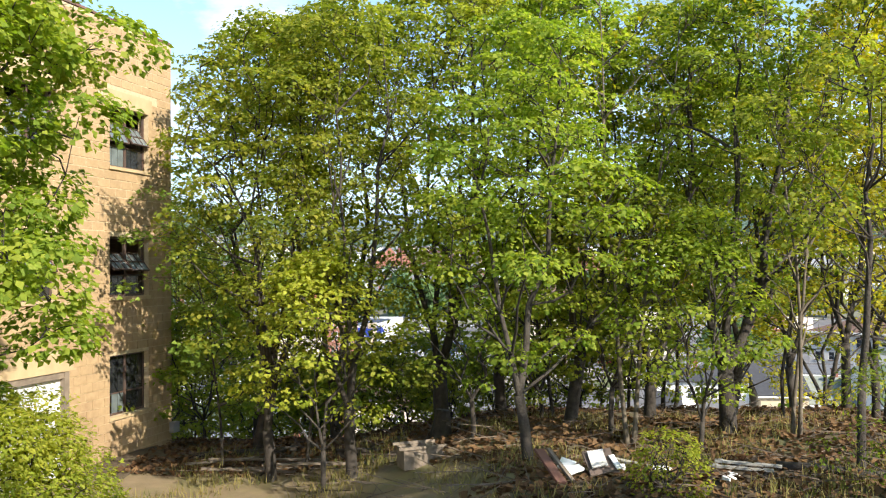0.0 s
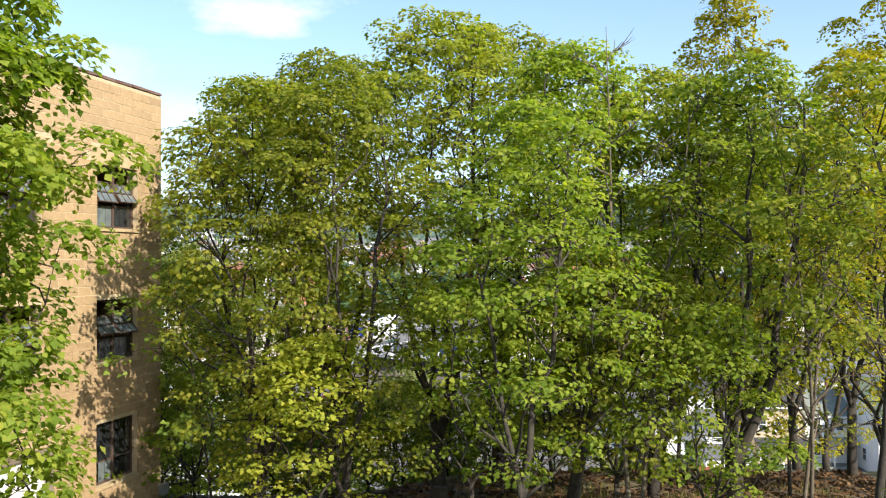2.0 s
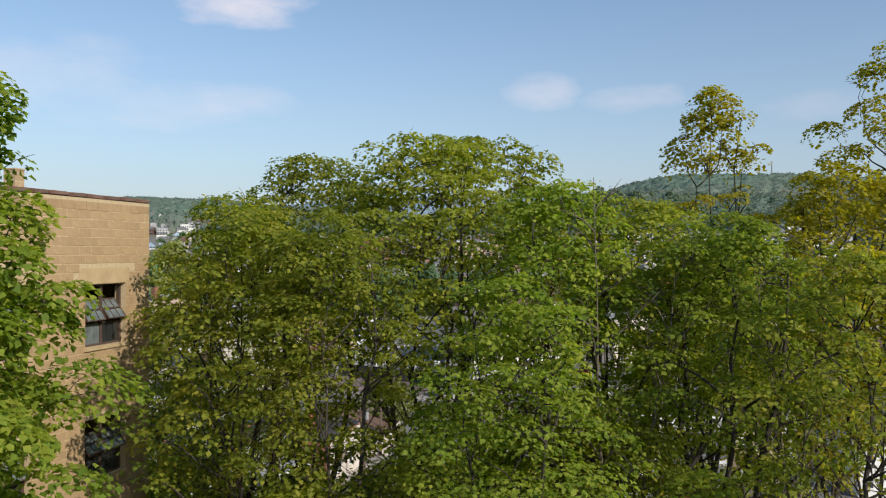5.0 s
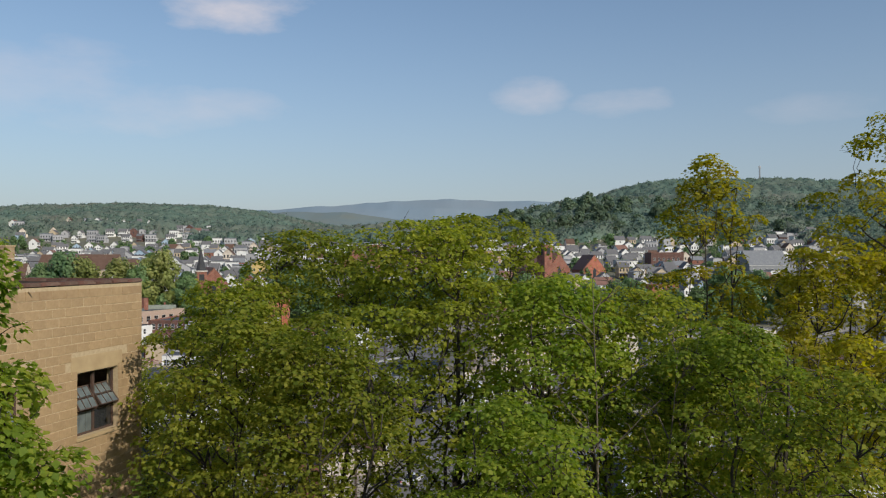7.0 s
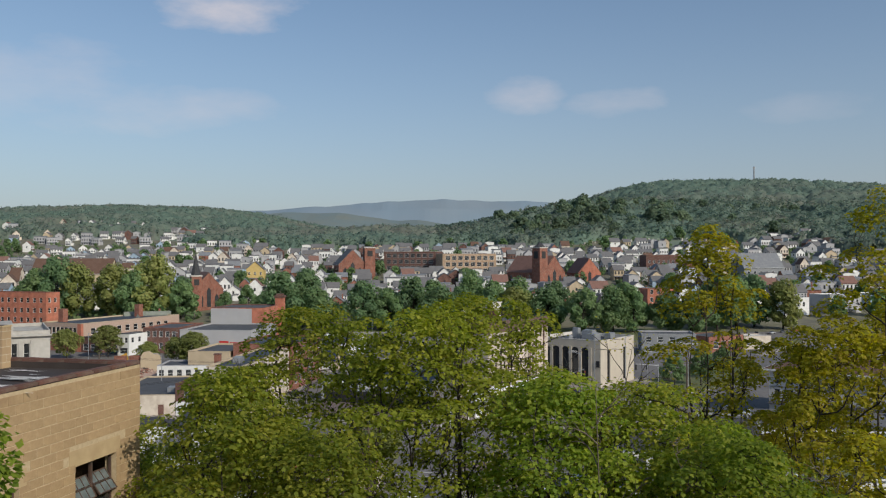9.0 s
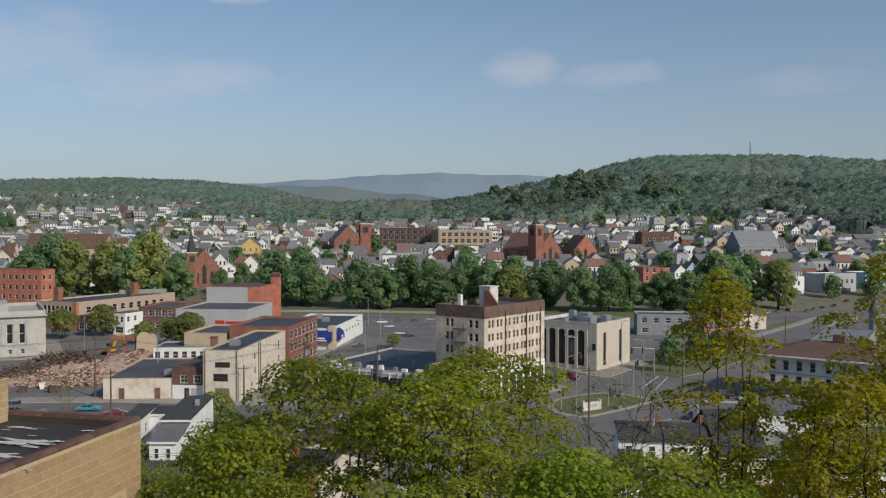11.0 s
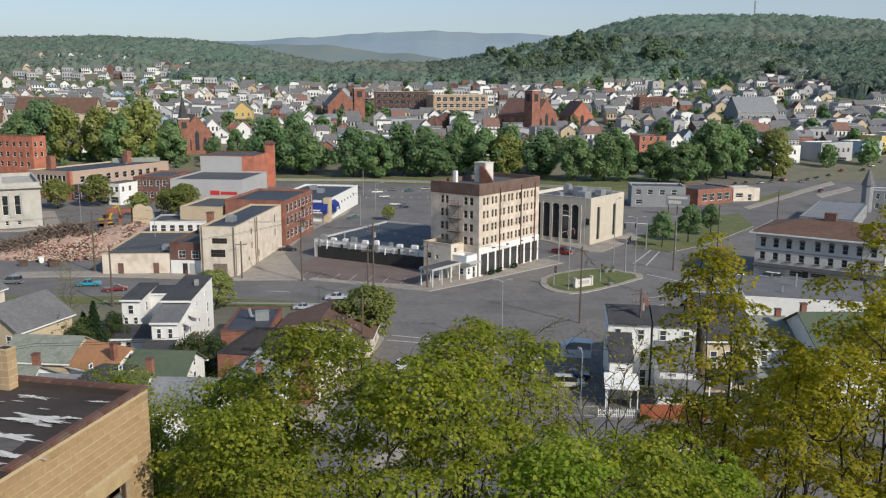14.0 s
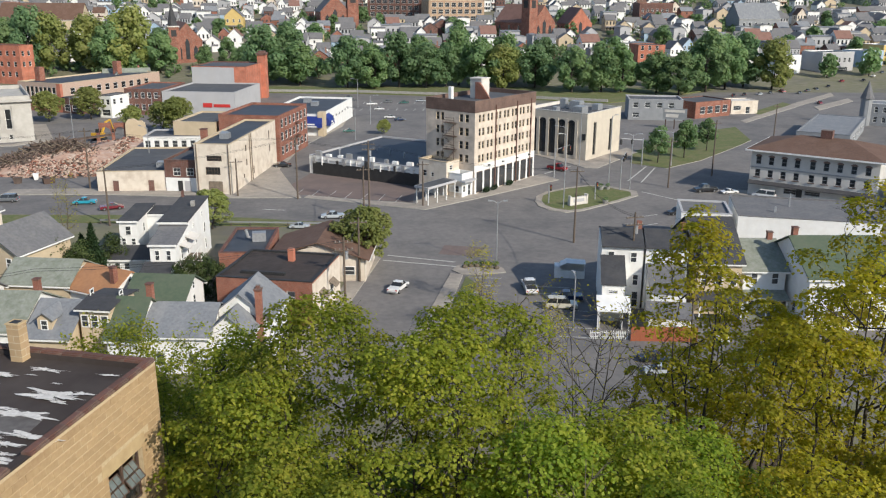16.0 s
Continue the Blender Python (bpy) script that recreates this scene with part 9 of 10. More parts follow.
def woods():
    """Far hillside woods, the single trees on the spur and the cemetery below them."""
    rnp = np.random.default_rng(8)
    rng = random.Random(8)
    # one closed canopy of rounded crowns over the hills, open where houses and clearings are
    dx, dy = 3.4, 4.6
    xs, ys = np.arange(-980, 990, dx), np.arange(640, 1800, dy)
    gx, gy = np.meshgrid(xs, ys)
    gx = gx + rnp.uniform(-0.9, 0.9, gx.shape)
    gy = gy + rnp.uniform(-1.2, 1.2, gy.shape)
    cell = 8.5
    ci, cj = np.floor(gx / cell).astype(int), np.floor(gy / cell).astype(int)
    seeds = rnp.random((400, 400, 3))
    best, tall = np.full(gx.shape, 9.0), np.zeros(gx.shape)
    for oi in (-1, 0, 1):
        for oj in (-1, 0, 1):
            pick = seeds[(ci + oi) % 400, (cj + oj) % 400]
            d2 = ((gx - (ci + oi + pick[..., 0]) * cell) ** 2 + (gy - (cj + oj + pick[..., 1]) * cell) ** 2) / (cell * (0.55 + 0.35 * pick[..., 2])) ** 2
            win = d2 < best
            best, tall = np.where(win, d2, best), np.where(win, pick[..., 2], tall)
    lift = 4.0 + (3.6 + 6.0 * tall) * np.sqrt(np.clip(1 - best, 0, 1)) + rnp.normal(0, 0.5, gx.shape)
    right = (gx > 30 + (gy - 640) * -0.08) & ((gy > 735) | (gx > 330 - (gy - 640) * 0.9))
    left = (gy > 1000) | ((gx < -60) & (gy > 880)) | ((gy > 760) & (gx > -230) & (gx <= 60))
    wood = right | left
    for hx, hy in HOUSES:
        if hy > 600:
            wood &= ~((np.abs(gx - hx) < 8) & (gy > hy - (14 if hx > -200 else 34)) & (gy < hy + 8))
    base = np.array([ground_z(a, b) for a, b in zip(gx.ravel(), gy.ravel())]).reshape(gx.shape)
    clear = np.array([noise.noise(Vector((a / 70, b / 70, 3))) for a, b in zip(gx.ravel(), gy.ravel())]).reshape(gx.shape)
    wood &= ~(right & (gy < 930) & (clear > 0.3))
    z = base + np.where(wood, lift, -1.5)
    me = bpy.data.meshes.new("hillside_woods")
    nx = len(xs)
    q = np.arange(len(ys) - 1)[:, None] * nx + np.arange(nx - 1)[None, :]
    keep = (wood[:-1, :-1] | wood[1:, 1:] | wood[1:, :-1] | wood[:-1, 1:]).ravel()
    fc = np.stack([q, q + 1, q + nx + 1, q + nx], -1).reshape(-1, 4)[keep]
    me.from_pydata(np.stack([gx, gy, z], -1).reshape(-1, 3).tolist(), [], fc.tolist())
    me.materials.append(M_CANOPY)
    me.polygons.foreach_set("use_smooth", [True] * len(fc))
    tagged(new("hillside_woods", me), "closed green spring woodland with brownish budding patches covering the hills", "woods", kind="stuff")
    # leaf masses standing out of the canopy
    spots = np.flatnonzero((wood & (np.abs(gx) < 0.62 * gy)).ravel())
    close = np.flatnonzero((wood & (np.abs(gx) < 0.62 * gy) & (gy < 960) & (gx > 0)).ravel())
    spots = np.concatenate([np.repeat(rnp.choice(spots, 60000, replace=False), 2), rnp.choice(close, 60000)])
    at = np.stack([gx.ravel()[spots], gy.ravel()[spots], z.ravel()[spots]], 1) + rnp.normal(0, 1, (len(spots), 3)) * np.array([1.3, 1.3, 0.7])
    # the woods' lower edge, leafy down to the ground
    rim = np.zeros(wood.shape, bool)
    rim[2:, :] = wood[2:, :] & ~wood[:-2, :]
    rim = np.repeat(np.flatnonzero((rim & (np.abs(gx) < 0.62 * gy)).ravel())[:7000], 9)
    low = np.stack([gx.ravel()[rim], gy.ravel()[rim] - 3.0, base.ravel()[rim] + rnp.uniform(0.5, 11, len(rim))], 1) + rnp.normal(0, 1, (len(rim), 3)) * np.array([1.8, 1.6, 0.5])
    at = np.concatenate([at, low])
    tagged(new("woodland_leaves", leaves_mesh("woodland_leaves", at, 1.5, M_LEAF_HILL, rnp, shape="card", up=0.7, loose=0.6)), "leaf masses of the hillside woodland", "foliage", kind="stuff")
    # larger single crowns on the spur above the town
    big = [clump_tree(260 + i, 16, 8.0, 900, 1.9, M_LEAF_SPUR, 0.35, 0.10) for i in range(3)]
    for i in range(84):
        x, y = (rng.uniform(60, 230), rng.uniform(770, 880)) if i < 44 else (rng.uniform(70, 400), rng.uniform(740, 960))
        if any((x - hx) ** 2 + (y - hy) ** 2 < 110 for hx, hy in HOUSES):
            continue
        plant(big[i % 3], x, y, i * 77, rng.uniform(0.75, 1.25) if i < 44 else rng.uniform(0.6, 0.95), "tall spreading tree on the cemetery hill", "trees on the spur")
    # pale grave markers on the slope
    m = Mesh()
    for i in range(200):
        x, y = rng.uniform(70, 230), rng.uniform(725, 800)
        z = ground_z(x, y)
        m.box(x, x + 1.2, y, y + 0.5, z - 0.2, z + rng.uniform(0.9, 1.9))
    solid("grave_markers", m, M_STONEWHITE, "pale gravestones scattered over the hillside cemetery", "gravestones", kind="stuff")


woods()


# ---- vehicles ----


def make_car(paint, kind="sedan"):
    """Body and cabin from shaped side profiles, glass, lamps and four wheels; the nose points to +x."""
    e = new("car_proto")
    L, W = {"sedan": (4.7, 1.78), "suv": (4.6, 1.85), "van": (4.9, 1.9), "pickup": (5.3, 1.9)}[kind]
    hood, deck, top, belt = {"sedan": (1.0, 1.4, 1.42, 0.92), "suv": (1.0, 0.15, 1.72, 1.05), "van": (0.75, 0.1, 1.85, 1.05), "pickup": (1.15, 1.95, 1.78, 1.08)}[kind]
    x0, x1 = -L / 2, L / 2
    prof = [(x0, 0.35), (x1 - 0.1, 0.3), (x1, 0.5), (x1 - 0.05, belt - 0.22), (x1 - hood, belt - 0.02), (x0 + deck, belt), (x0 + 0.06, belt - 0.05), (x0, 0.75)]
    b = Mesh()
    k = len(prof)
    for s in (-1, 1):
        b.v += [(x, s * (W / 2 - (0.05 if z > belt - 0.25 or z < 0.4 else 0)), z) for x, z in prof]
    for i in range(k):
        j = (i + 1) % k
        b.f.append((i, j, k + j, k + i))
    b.f += [tuple(reversed(range(k))), tuple(range(k, 2 * k))]
    b.s += [0] * (k + 2)
    body = part("body", b, paint, e)
    cab = [(x1 - hood - 0.05, belt - 0.03), (x1 - hood - 0.75, top), (x0 + deck + (0.55 if kind == "sedan" else 0.22), top), (x0 + deck + 0.02, belt - 0.03)]
    g = Mesh()
    for s in (-1, 1):
        g.v += [(x, s * (W / 2 - (0.08 if z < top - 0.1 else 0.24)), z) for x, z in cab]
    g.f += [(0, 1, 5, 4), (1, 2, 6, 5), (2, 3, 7, 6), (3, 2, 1, 0), (4, 5, 6, 7)]
    g.s += [0] * 5
    part("window_band", g, M_DARKGLASS, e)
    rf = Mesh()
    for s in (-1, 1):
        rf.v += [(cab[1][0] + 0.04, s * (W / 2 - 0.23), top - 0.02), (cab[2][0] - 0.04, s * (W / 2 - 0.23), top - 0.02), (cab[1][0] - 0.1, s * (W / 2 - 0.3), top + 0.04), (cab[2][0] + 0.1, s * (W / 2 - 0.3), top + 0.04)]
    rf.f += [(2, 3, 7, 6), (0, 2, 6, 4), (3, 1, 5, 7), (0, 1, 3, 2), (6, 7, 5, 4)]
    rf.s += [0] * 5
    part("roof", rf, paint, e)
    pil = Mesh()
    for xx in ((cab[1][0] + cab[2][0]) / 2,):
        for s in (-1, 1):
            pil.extrude([(xx - 0.06, belt - 0.02), (xx + 0.06, belt - 0.02), (xx + 0.05, top), (xx - 0.05, top)], "y", s * (W / 2 - 0.2) - 0.09, s * (W / 2 - 0.2) + 0.09)
    part("pillar", pil, paint, e)
    if kind == "pickup":
        part("bed", Mesh().box(x0 + 0.12, x0 + deck - 0.1, -W / 2 + 0.2, W / 2 - 0.2, belt, belt + 0.012), M_BLACK, e, "dark open load bed")
    for s in (-1, 1):
        part("headlight", Mesh().box(x1 - 0.1, x1 + 0.01, s * (W / 2 - 0.3) - 0.18, s * (W / 2 - 0.3) + 0.18, 0.56, 0.7), M_METAL, e)
        part("tail_light", Mesh().box(x0 - 0.02, x0 + 0.06, s * (W / 2 - 0.2) - 0.12, s * (W / 2 - 0.2) + 0.12, 0.62, 0.82), M_RED, e)
    part("bumper", Mesh().box(x1 - 0.06, x1 + 0.06, -W / 2 + 0.1, W / 2 - 0.1, 0.3, 0.48), M_GREYSTONE, e)
    part("bumper", Mesh().box(x0 - 0.08, x0 + 0.04, -W / 2 + 0.1, W / 2 - 0.1, 0.3, 0.5), M_GREYSTONE, e)
    if WHEEL[0] is None:
        WHEEL[0] = Mesh().tube([(0, -0.11, 0), (0, 0.11, 0)], [0.33, 0.33], 14).data("wheel", M_TYRE), Mesh().tube([(0, -0.125, 0), (0, 0.125, 0)], [0.19, 0.19], 10).data("rim", M_RIM)
    for x in (x0 + 0.85, x1 - 0.9):
        for s in (-1, 1):
            w = part("wheel", WHEEL[0][0], None, e, at=pose(x, s * (W / 2 - 0.1), 0.33))
            part("rim", WHEEL[0][1], None, w)
    return e


WHEEL = [None]


def vehicles():
    rows = [
        (-15.4, 137.2, 185, "silver", "sedan", "silver saloon car stopped in the street"), (-3.8, 102.0, 68, "white", "sedan", "white saloon car driving up the side street"),
        (12.7, 101.8, 92, "white", "pickup", "white pickup truck parked in the lot"), (15.7, 95.4, 355, "beige", "suv", "pale beige off-road car parked in the lot"),
        (16.8, 98.3, 175, "navy", "sedan", "dark blue car parked in the lot"), (27.7, 176.5, 320, "red", "pickup", "red pickup truck at the crossing"),
        (-30.2, 179.5, 10, "black", "sedan", "black car beside the cream building"), (56.6, 155.0, 190, "white", "sedan", "white saloon car waiting at the junction"),
        (52.6, 156.6, 190, "black", "pickup", "black pickup truck with white camper top"), (61.8, 151.6, 144, "white", "van", "white van outside the inn"),
        (73.3, 146.8, 144, "white", "sedan", "white taxi saloon outside the inn"), (78.4, 142.2, 144, "white", "sedan", "white taxi saloon outside the inn"),
        (22.6, 77.4, 178, "silver", "sedan", "silver-blue saloon car behind the row houses"), (22.9, 80.4, 178, "navy", "sedan", "dark blue car behind the row houses"),
        (42.4, 139.6, 195, "black", "pickup", "black pickup truck in the street"), (-53.5, 143.2, 25, "maroon", "sedan", "maroon car turning in the street"),
        (-59.4, 147.0, 185, "teal", "sedan", "teal car driving along the street"), (-73.6, 148.6, 185, "grey", "suv", "dark grey car driving along the street"),
        (-28.0, 226.5, 20, "grey", "sedan", "grey car beside the corner store"), (8.0, 84.0, 100, "black", "sedan", "black car under the trees at the lot"),
        (4.6, 92.5, 100, "grey", "sedan", "grey car under the trees at the lot"), (33, 79, 175, "green", "sedan", "dark green car behind the houses"), (41.0, 84.0, 100, "grey", "suv", "grey car beside a house"),
        (-8.8, 121.8, 70, "beige", "sedan", "pale car under the street tree"), (-20.0, 131.0, 178, "silver", "sedan", "pale blue car beside the brown-roofed shop"), (31.5, 86, 92, "white", "sedan", "white car between the houses"),
    ]
    protos = {}
    spots = [(-24, 292), (-17, 282, "white", "pickup"), (-12, 288), (-6.5, 286), (-1, 291), (-26, 300), (-33, 296), (6, 294), (-14, 270), (-10, 252), (-7, 247), (-20, 226), (-100, 262), (-97, 257), (-94, 262), (-89, 259)]
    rng = random.Random(12)
    for s in spots:
        rows.append((s[0], s[1], rng.choice((5, 185)) + rng.gauss(0, 5), s[2] if len(s) > 2 else rng.choice(("white", "silver", "grey", "navy", "black", "green")), s[3] if len(s) > 3 else "sedan", "parked car in the rear car park"))
    for x, y in ((112, 309), (117, 312), (123, 313), (129, 318), (135, 322), (140, 318), (146, 325), (152, 331), (134, 288), (160, 338), (171, 350), (181, 352), (190, 362), (199, 372)):
        rows.append((x, y, rng.choice((40, 80, 260)) + rng.gauss(0, 8), rng.choice(("white", "silver", "grey", "red", "black")), "sedan", "parked car on the far street"))
    for x, y, ang, paint, kind, lb in rows:
        key = (paint, kind)
        z = TOWN + 0.035 if y < 335 else ground_z(x, y) + 0.05
        if key not in protos:
            p = make_car(CAR_PAINT[paint], kind)
            p.name = {"sedan": "car", "suv": "car", "van": "van", "pickup": "pickup_truck"}[kind]
            protos[key] = p
            p.matrix_basis = pose(x, y, z, 0, 0, ang) @ Matrix.Scale(0.82, 4)
            tagged(p, lb, "car", "vehicles")
        else:
            tagged(copy_thing(protos[key], pose(x, y, z, 0, 0, ang) @ Matrix.Scale(0.82, 4)), lb, "car", "vehicles")


vehicles()


# ---- poles, lamps, wires ----


def utility_pole(x, y, h, arms=1, lean=0.0):
    e = thing("utility_pole", pose(x, y, TOWN, lean, lean * 0.6, 12), "weathered timber utility pole with crossarm", "utility pole", "utility poles")
    part("pole", Mesh().tube([(0, 0, -0.2), (0, 0, h)], [0.17, 0.11], 8), M_POLEWOOD, e)
    for i in range(arms):
        a = part("crossarm", Mesh().box(-1.1, 1.1, -0.06, 0.06, h - 0.7 - i * 0.9, h - 0.58 - i * 0.9), M_POLEWOOD, e)
        for k in (-0.95, -0.45, 0.45, 0.95):
            part("insulator", Mesh().tube([(k, 0, h - 0.58 - i * 0.9), (k, 0, h - 0.4 - i * 0.9)], [0.05, 0.035], 6), M_CONCRETE, a)
    if arms > 1:
        part("transformer", Mesh().tube([(0.28, 0.1, h - 2.6), (0.28, 0.1, h - 1.7)], [0.24, 0.24], 10), M_METAL, e)
    return (x, y, TOWN + h - 0.45)


def lamp_post(x, y, h, ang, arm=2.0, twin=False):
    e = thing("street_lamp", pose(x, y, TOWN, 0, 0, ang), "slim grey metal street lamp with arm", "street lamp", "street lamps")
    part("pole", Mesh().tube([(0, 0, 0), (0, 0, 0.4), (0, 0, h)], [0.16, 0.1, 0.06], 8), M_METAL, e)
    for s in ((-1, 1) if twin else (1,)):
        a = part("arm", Mesh().tube([(0, 0, h - 0.3), (s * arm * 0.5, 0, h + 0.05), (s * arm, 0, h + 0.1)], [0.05, 0.045, 0.04], 6), M_METAL, e)
        part("lamp_head", Mesh().box(s * arm - 0.3, s * arm + 0.3, -0.14, 0.14, h + 0.02, h + 0.18), M_METAL, a)


def signal_pole(x, y, h, ang, arm):
    e = thing("traffic_signal", pose(x, y, TOWN, 0, 0, ang), "steel mast-arm traffic signal", "traffic light", "traffic signals")
    part("pole", Mesh().tube([(0, 0, 0), (0, 0, h)], [0.14, 0.1], 8), M_METAL, e)
    if arm:
        part("mast_arm", Mesh().tube([(0, 0, h - 0.3), (arm, 0, h + 0.3)], [0.08, 0.05], 6), M_METAL, e)
    for k in ((arm, 0.5 * arm) if arm else (0.3,)):
        s = part("signal_head", Mesh().box(k - 0.17, k + 0.17, -0.17, 0.17, h - 1.0, h + 0.1), M_BLACK, e)
        for i in range(3):
            part("lens", Mesh().tube([(k, -0.175, h - 0.8 + 0.32 * i), (k, -0.2, h - 0.8 + 0.32 * i)], [0.1, 0.1], 8), (M_RUST, M_YELLOWPAINT, M_RED)[i], s)


def wire(points, sag, name="overhead_wire"):
    m = Mesh()
    for (a, b) in zip(points, points[1:]):
        for off in (-0.8, 0.8):
            q = [(a[0] + (b[0] - a[0]) * t / 8, a[1] + (b[1] - a[1]) * t / 8 + off * 0.2, a[2] + (b[2] - a[2]) * t / 8 + off * 0.1 - sag * 4 * (t / 8) * (1 - t / 8)) for t in range(9)]
            m.tube(q, [0.022] * 9, 3, cap=False)
    solid(name, m, M_BLACK, "thin black overhead wires between poles", "wire", "overhead wires")


def poles():
    tops = [utility_pole(-96, 152, 11), utility_pole(-62.8, 158.6, 11.5, 1, 1), utility_pole(-23.0, 150.6, 11.5, 2), utility_pole(-9.9, 145.3, 11.5, 2)]
    wire(tops, 0.9)
    t2 = [utility_pole(-50.2, 132.7, 9.5), utility_pole(-34.1, 152.6, 7.0), utility_pole(-10.2, 136.0, 9), utility_pole(21.9, 122.8, 11.5), utility_pole(24.0, 96.5, 11.5, 2)]
    wire([t2[0], tops[2]], 0.6)
    wire([tops[3], t2[3], t2[4]], 1.2)
    t3 = [utility_pole(-9.6, 93.1, 9.5, 2), utility_pole(-8.8, 105, 8.6)]
    wire([t3[0], t3[1], t2[2], tops[3]], 0.8)
    wire([(-60, 78, -5.5), (-40, 84, -5.8), t3[0]], 0.7)
    utility_pole(-0.6, 145.4, 8)
    utility_pole(46.5, 160, 9.5)
    utility_pole(58.4, 170.5, 11.5, 1)
    utility_pole(86, 208, 10)
    lamp_post(9.4, 112.0, 9.0, 0, 1.0, True)
    lamp_post(34.6, 158.4, 14.0, 30, 1.0)
    lamp_post(38.8, 158.8, 10.5, 0, 1.4, True)
    lamp_post(23.7, 143.8, 13.0, 200, 1.4)
    lamp_post(30.2, 181.0, 8.5, 170, 2.4)
    lamp_post(33.2, 181.5, 12.5, 10, 0.6)
    lamp_post(53, 181, 7.5, 170, 3.0)
    lamp_post(-56.8, 176, 9, 150)
    lamp_post(-88.0, 216, 10, 30)
    lamp_post(-74, 236, 8, 20)
    lamp_post(-17.3, 214, 8, 160)
    lamp_post(-15, 240, 8, 10)
    lamp_post(-21, 275, 9, 160)
    lamp_post(15.9, 88.6, 6.5, 100, 0.8)
    signal_pole(36.6, 157.4, 6.0, 70, 6.5)
    signal_pole(25.8, 168.6, 6.0, 40, 4.5)
    signal_pole(46.6, 181.0, 6.0, 200, 5.5)
    signal_pole(21.6, 147.0, 3.4, 0, 0)
    signal_pole(30.4, 150.0, 3.2, 0, 0)
    # island furniture
    e = thing("island_sign", pose(26.6, 146.0, TOWN + 0.19, 0, 0, 30), "low pale stone sign on the island lawn", "sign")
    part("slab", Mesh().box(-1.7, 1.7, -0.25, 0.25, 0, 1.35).box(-2.0, -1.7, -0.35, 0.35, 0, 1.7).box(1.7, 2.0, -0.35, 0.35, 0, 1.7), M_STONEWHITE, e)
    part("plaque", Mesh().box(-1.2, 1.2, -0.29, -0.252, 0.5, 1.1), M_GREYWALL, e)
    for x, y in ((31.6, 146.8), (33.0, 157.6), (34.4, 158.0)):
        pl = thing("planter", pose(x, y, TOWN + 0.19), "round concrete planter with shrubs", "planter", "planters")
        part("tub", Mesh().tube([(0, 0, 0), (0, 0, 0.55)], [0.4, 0.55], 12), M_CONCRETE, pl)
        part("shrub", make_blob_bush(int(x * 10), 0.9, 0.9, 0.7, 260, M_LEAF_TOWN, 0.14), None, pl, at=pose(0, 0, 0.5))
    for i in range(6):
        solid("boulder", Mesh().tube([(0, 0, -0.1), (0, 0.05, 0.2), (0.05, 0, 0.42)], [0.35, 0.42, 0.16], 7), M_BARK_PALE, "rounded rock on the planting island", "rock", "island rocks", at=pose(5.0 + 0.85 * i, 110.6 + 0.5 * math.sin(i), TOWN + 0.15, 0, 0, 40 * i), smooth=True)
    for i in range(5):
        solid("low_shrub", make_blob_bush(700 + i, 1.0, 0.9, 0.7, 240, M_LEAF_DARK, 0.16), None, "low shrub on the planting island", "shrub", "island shrubs", at=pose(5.4 + 0.95 * i, 111.3, TOWN + 0.15))
    # guard rail at the verge
    g = thing("guard_rail", pose(-52, 133.6, TOWN + 0.1, 0, 0, -3.4), "long pale post-and-rail guard beside the grass verge", "guard rail")
    part("rail", Mesh().box(0, 42, -0.04, 0.04, 0.5, 0.75), M_METAL, g)
    for i in range(15):
        part("post", Mesh().box(i * 3 - 0.08, i * 3 + 0.08, 0.05, 0.2, 0, 0.8), M_POLEWOOD, g)


poles()


# ---- the demolition site ----


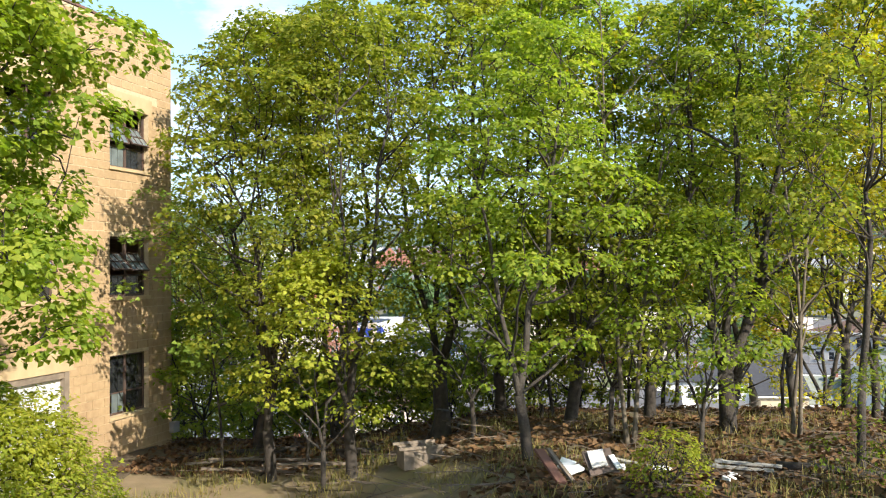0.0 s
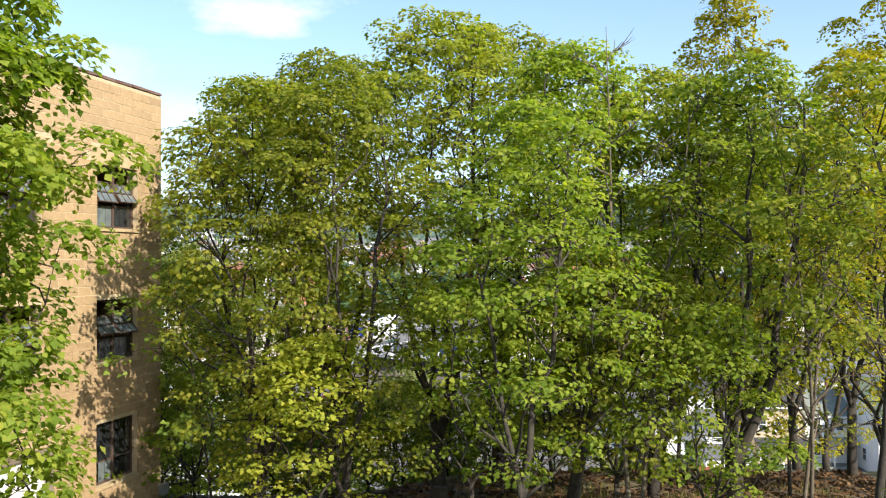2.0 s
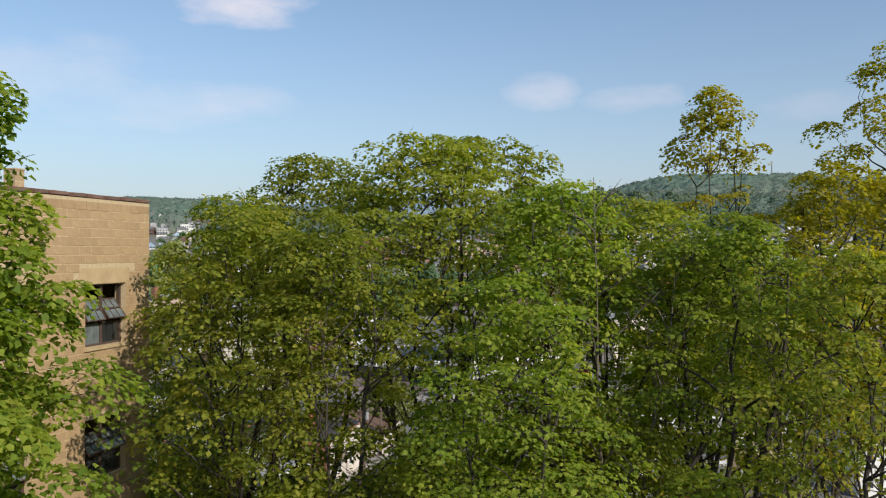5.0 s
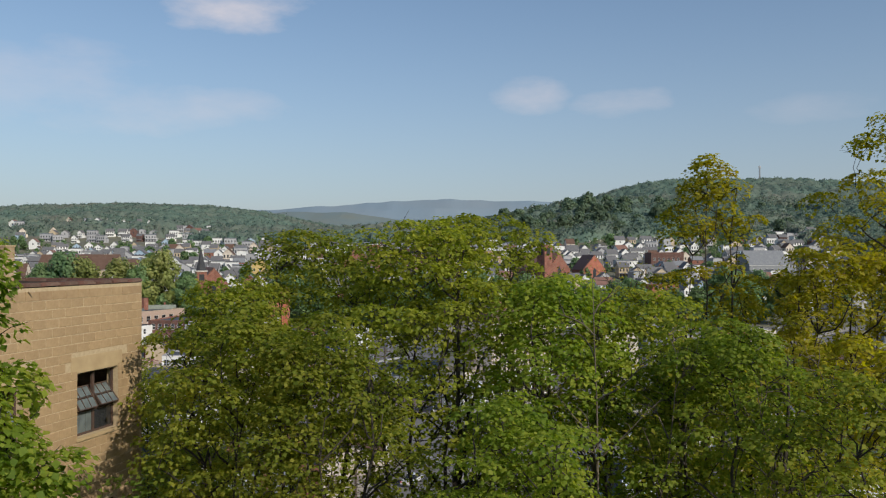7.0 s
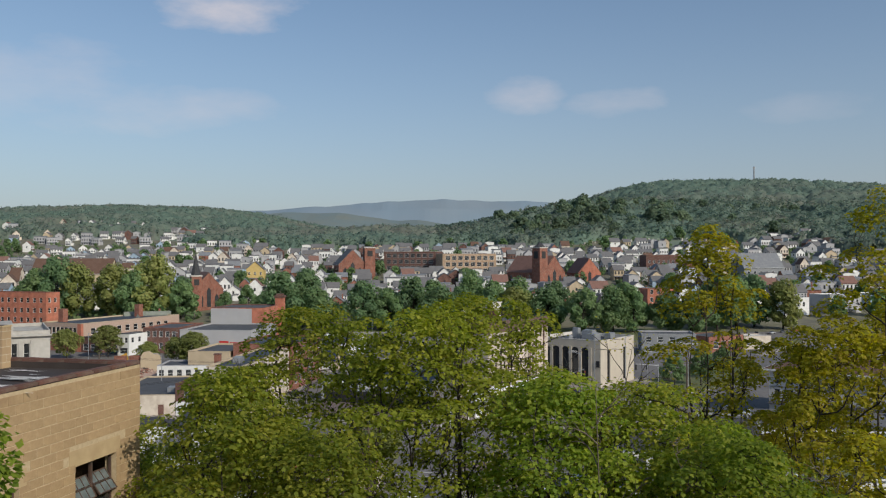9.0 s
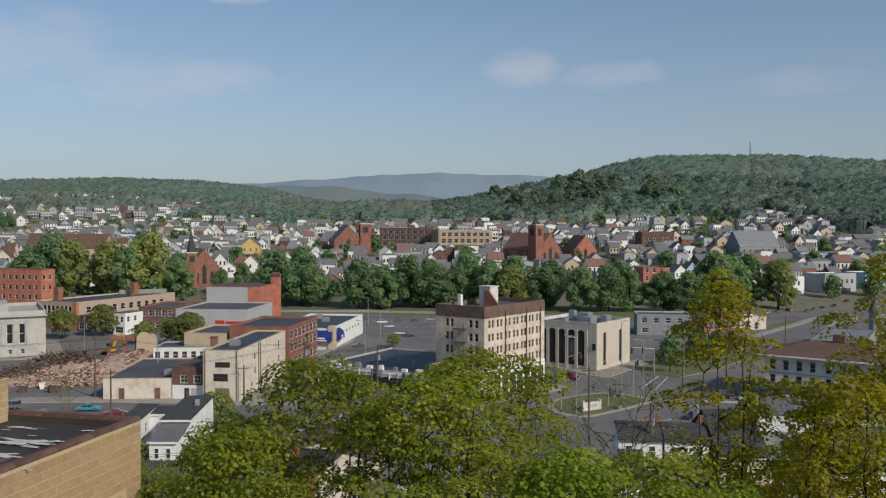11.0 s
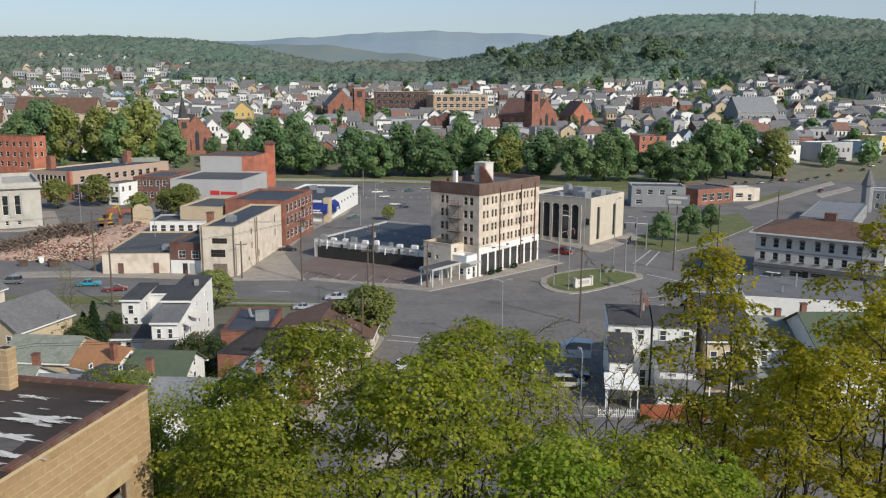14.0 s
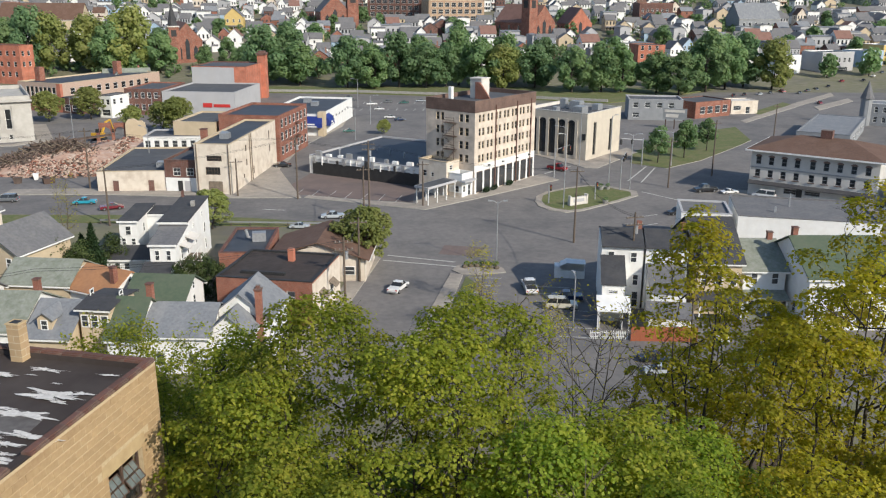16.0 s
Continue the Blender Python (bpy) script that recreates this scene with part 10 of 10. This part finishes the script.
def rubble():
    rng = random.Random(31)

    def pile(name, n, cx, cy, rx, ry, hh, size, mats, label, long=1.0):
        m = Mesh()
        for i in range(n):
            u = rng.random() ** 0.6
            a = rng.uniform(0, 6.283)
            x, y = cx + rx * u * math.cos(a), cy + ry * u * math.sin(a)
            top = hh * (1 - u ** 1.6) * (0.8 + 0.4 * noise.noise(Vector((x / 5, y / 5, 1))))
            z = TOWN + max(top, 0) * rng.uniform(0.75, 1.0)
            s = size * rng.uniform(0.4, 1.5)
            b = Mesh().box(-s * long, s * long, -s * 0.6, s * 0.6, -s * 0.4, s * 0.4)
            mt = pose(x, y, z + 0.1, rng.uniform(-40, 40), rng.uniform(-40, 40), rng.uniform(0, 360))
            k = len(m.v)
            m.v += [tuple(mt @ Vector(p)) for p in b.v]
            m.f += [tuple(q + k for q in f) for f in b.f]
            m.s += [rng.randrange(len(mats))] * 6
        solid(name, m, mats, label, "rubble", kind="stuff")
    mound = Mesh()
    for cx, cy, rx, ry, hh in ((-76, 183, 18, 13, 3.4), (-68, 195, 16, 12, 3.0), (-83, 176, 9, 7, 1.8)):
        rings = [[(cx + rx * r * math.cos(a * 0.5236) * (1 + 0.12 * noise.noise(Vector((a, r * 3, cx)))), cy + ry * r * math.sin(a * 0.5236), TOWN + hh * (1 - r ** 1.6) + 0.35 * noise.noise(Vector((a, r * 5, cy)))) for a in range(12)] for r in (0.05, 0.3, 0.6, 0.85, 1.0)]
        for p, q in zip(rings, rings[1:]):
            for i in range(12):
                j = (i + 1) % 12
                mound.poly((p[i], q[i], q[j], p[j]))
        mound.poly(rings[0])
    solid("rubble_mound", mound, M_RUBBLE, "heap of broken brick and plaster on the cleared site", "rubble", kind="stuff", smooth=True)
    brick = [M_RUBBLE, M_RUBBLE, M_RUBBLE_DARK, material("rubble_pale", (0.52, 0.42, 0.34), (0.42, 0.33, 0.27), 0.95, 1.5), M_BRICK]
    pile("brick_rubble", 9000, -75, 182, 20, 14, 3.9, 0.22, brick, "broken bricks and plaster strewn over the site")
    pile("brick_rubble", 5000, -67, 195, 17, 13, 3.4, 0.22, brick, "broken bricks and plaster heaped by the ruin")
    pile("timber_wreck", 260, -84, 177, 9, 5, 3.6, 0.14, [M_RUBBLE_DARK, M_RUBBLE_DARK, M_TIMBER], "dark broken beams at the foot of the heap", 12.0)
    pile("timber_wreck", 800, -78, 183.5, 12, 7.5, 6.4, 0.15, [M_RUBBLE_DARK, M_RUBBLE_DARK, M_TIMBER], "tangled dark beams and twisted steel on the rubble", 10.0)
    b = solid("fallen_beam", Mesh().box(-8.6, 8.6, -0.25, 0.25, -0.2, 0.2).box(-8.6, 8.6, -0.4, 0.4, 0.2, 0.27), M_RUBBLE_DARK, "long fallen roof beam lying across the rubble", "beam", at=pose(-77, 187.7, TOWN + 4.3, 0, -2, 38))
    # standing ruin: a broken plastered wall and two brick arches beside it
    e = thing("ruined_wall", pose(-69.1, 206.2, TOWN, 0, 0, 4), "last standing plastered wall and brick arches of the demolished building", "ruin")
    part("gable_wall", Mesh().extrude([(-2.4, 0), (2.4, 0), (2.45, 3.2), (2.2, 5.3), (1.5, 5.9), (0.6, 5.8), (-0.4, 6.4), (-1.6, 6.2), (-2.3, 5.2)], "y", -0.35, 0.35), M_TANSIDE, e, "pale plastered broken wall")
    part("return_wall", Mesh().extrude([(0.36, 0), (6.0, 0), (5.2, 2.0), (3.0, 3.8), (0.36, 5.2)], "x", -2.3, -1.7), M_BRICK, e, "broken brick return wall")
    for i in range(2):
        arch = Mesh()
        x = -9.4 + i * 3.5
        arch.box(x, x + 0.7, 0.4, 1.0, 0, 2.9)
        for k in range(8):
            a0, a1 = math.pi * k / 8, math.pi * (k + 1) / 8
            cx, r = x + 2.1, 1.4
            arch.extrude([(cx - r * math.cos(a0), 2.9 + r * math.sin(a0)), (cx - r * math.cos(a1), 2.9 + r * math.sin(a1)), (cx - r * math.cos(a1), 5.3), (cx - r * math.cos(a0), 5.3)], "y", 0.4, 1.0)
        part("arch", arch, M_BRICK, e, "open brick arch")
    part("pier", Mesh().box(-2.9, -2.4, 0.4, 1.0, 0, 5.3), M_BRICK, e)
    # odds and ends along the site's edge
    for i, (x, y, w, h, mat, lb) in enumerate(((-78.4, 163.6, 1.4, 1.1, M_RUBBLE_DARK, "dark scrap bin at the site's edge"), (-76.4, 167.1, 1.0, 1.1, M_WHITE, "white drum at the site's edge"), (-72.5, 163.6, 2.2, 1.0, M_RUST, "rusty steel tub at the site's edge"))):
        t = thing("scrap_bin", pose(x, y, TOWN + 0.03, 0, 0, 20 * i), lb, "bin", "bins at the demolition site")
        part("body", Mesh().extrude([(-w / 2, h), (-w / 2 + 0.15, 0), (w / 2 - 0.15, 0), (w / 2, h)], "y", -0.5, 0.5), mat, t)
        part("rim", Mesh().box(-w / 2 - 0.05, w / 2 + 0.05, -0.55, 0.55, h, h + 0.08), mat, t)
    # excavator
    x = thing("excavator", pose(-80.5, 213, TOWN, 0, 0, 70), "yellow tracked excavator with raised arm", "excavator")
    for s in (-1, 1):
        part("track", Mesh().extrude([(-1.9, 0.15), (-1.6, 0), (1.6, 0), (1.9, 0.15), (1.9, 0.65), (1.6, 0.8), (-1.6, 0.8), (-1.9, 0.65)], "y", s * 1.1 - 0.3, s * 1.1 + 0.3), M_BLACK, x)
    part("house", Mesh().box(-1.8, 1.2, -1.3, 1.3, 0.9, 2.2).box(-2.2, -1.2, -1.2, 1.2, 1.0, 2.5), M_YELLOWPAINT, x)
    part("cab", Mesh().box(0.0, 1.4, 0.2, 1.3, 2.2, 3.3), M_DARKGLASS, x)
    part("boom", Mesh().tube([(1.0, -0.2, 1.8), (3.2, -0.2, 5.2), (5.2, -0.2, 5.6)], [0.38, 0.36, 0.28], 4), M_YELLOWPAINT, x)
    part("stick", Mesh().tube([(5.2, -0.2, 5.8), (6.4, -0.2, 2.6)], [0.28, 0.2], 4), M_YELLOWPAINT, x)
    x.scale = (0.8, 0.8, 0.8)
    part("bucket", Mesh().extrude([(6.0, 2.7), (6.9, 2.6), (7.0, 1.8), (6.2, 1.6), (5.8, 2.0)], "y", -0.7, 0.3), M_RUST, x)


rubble()
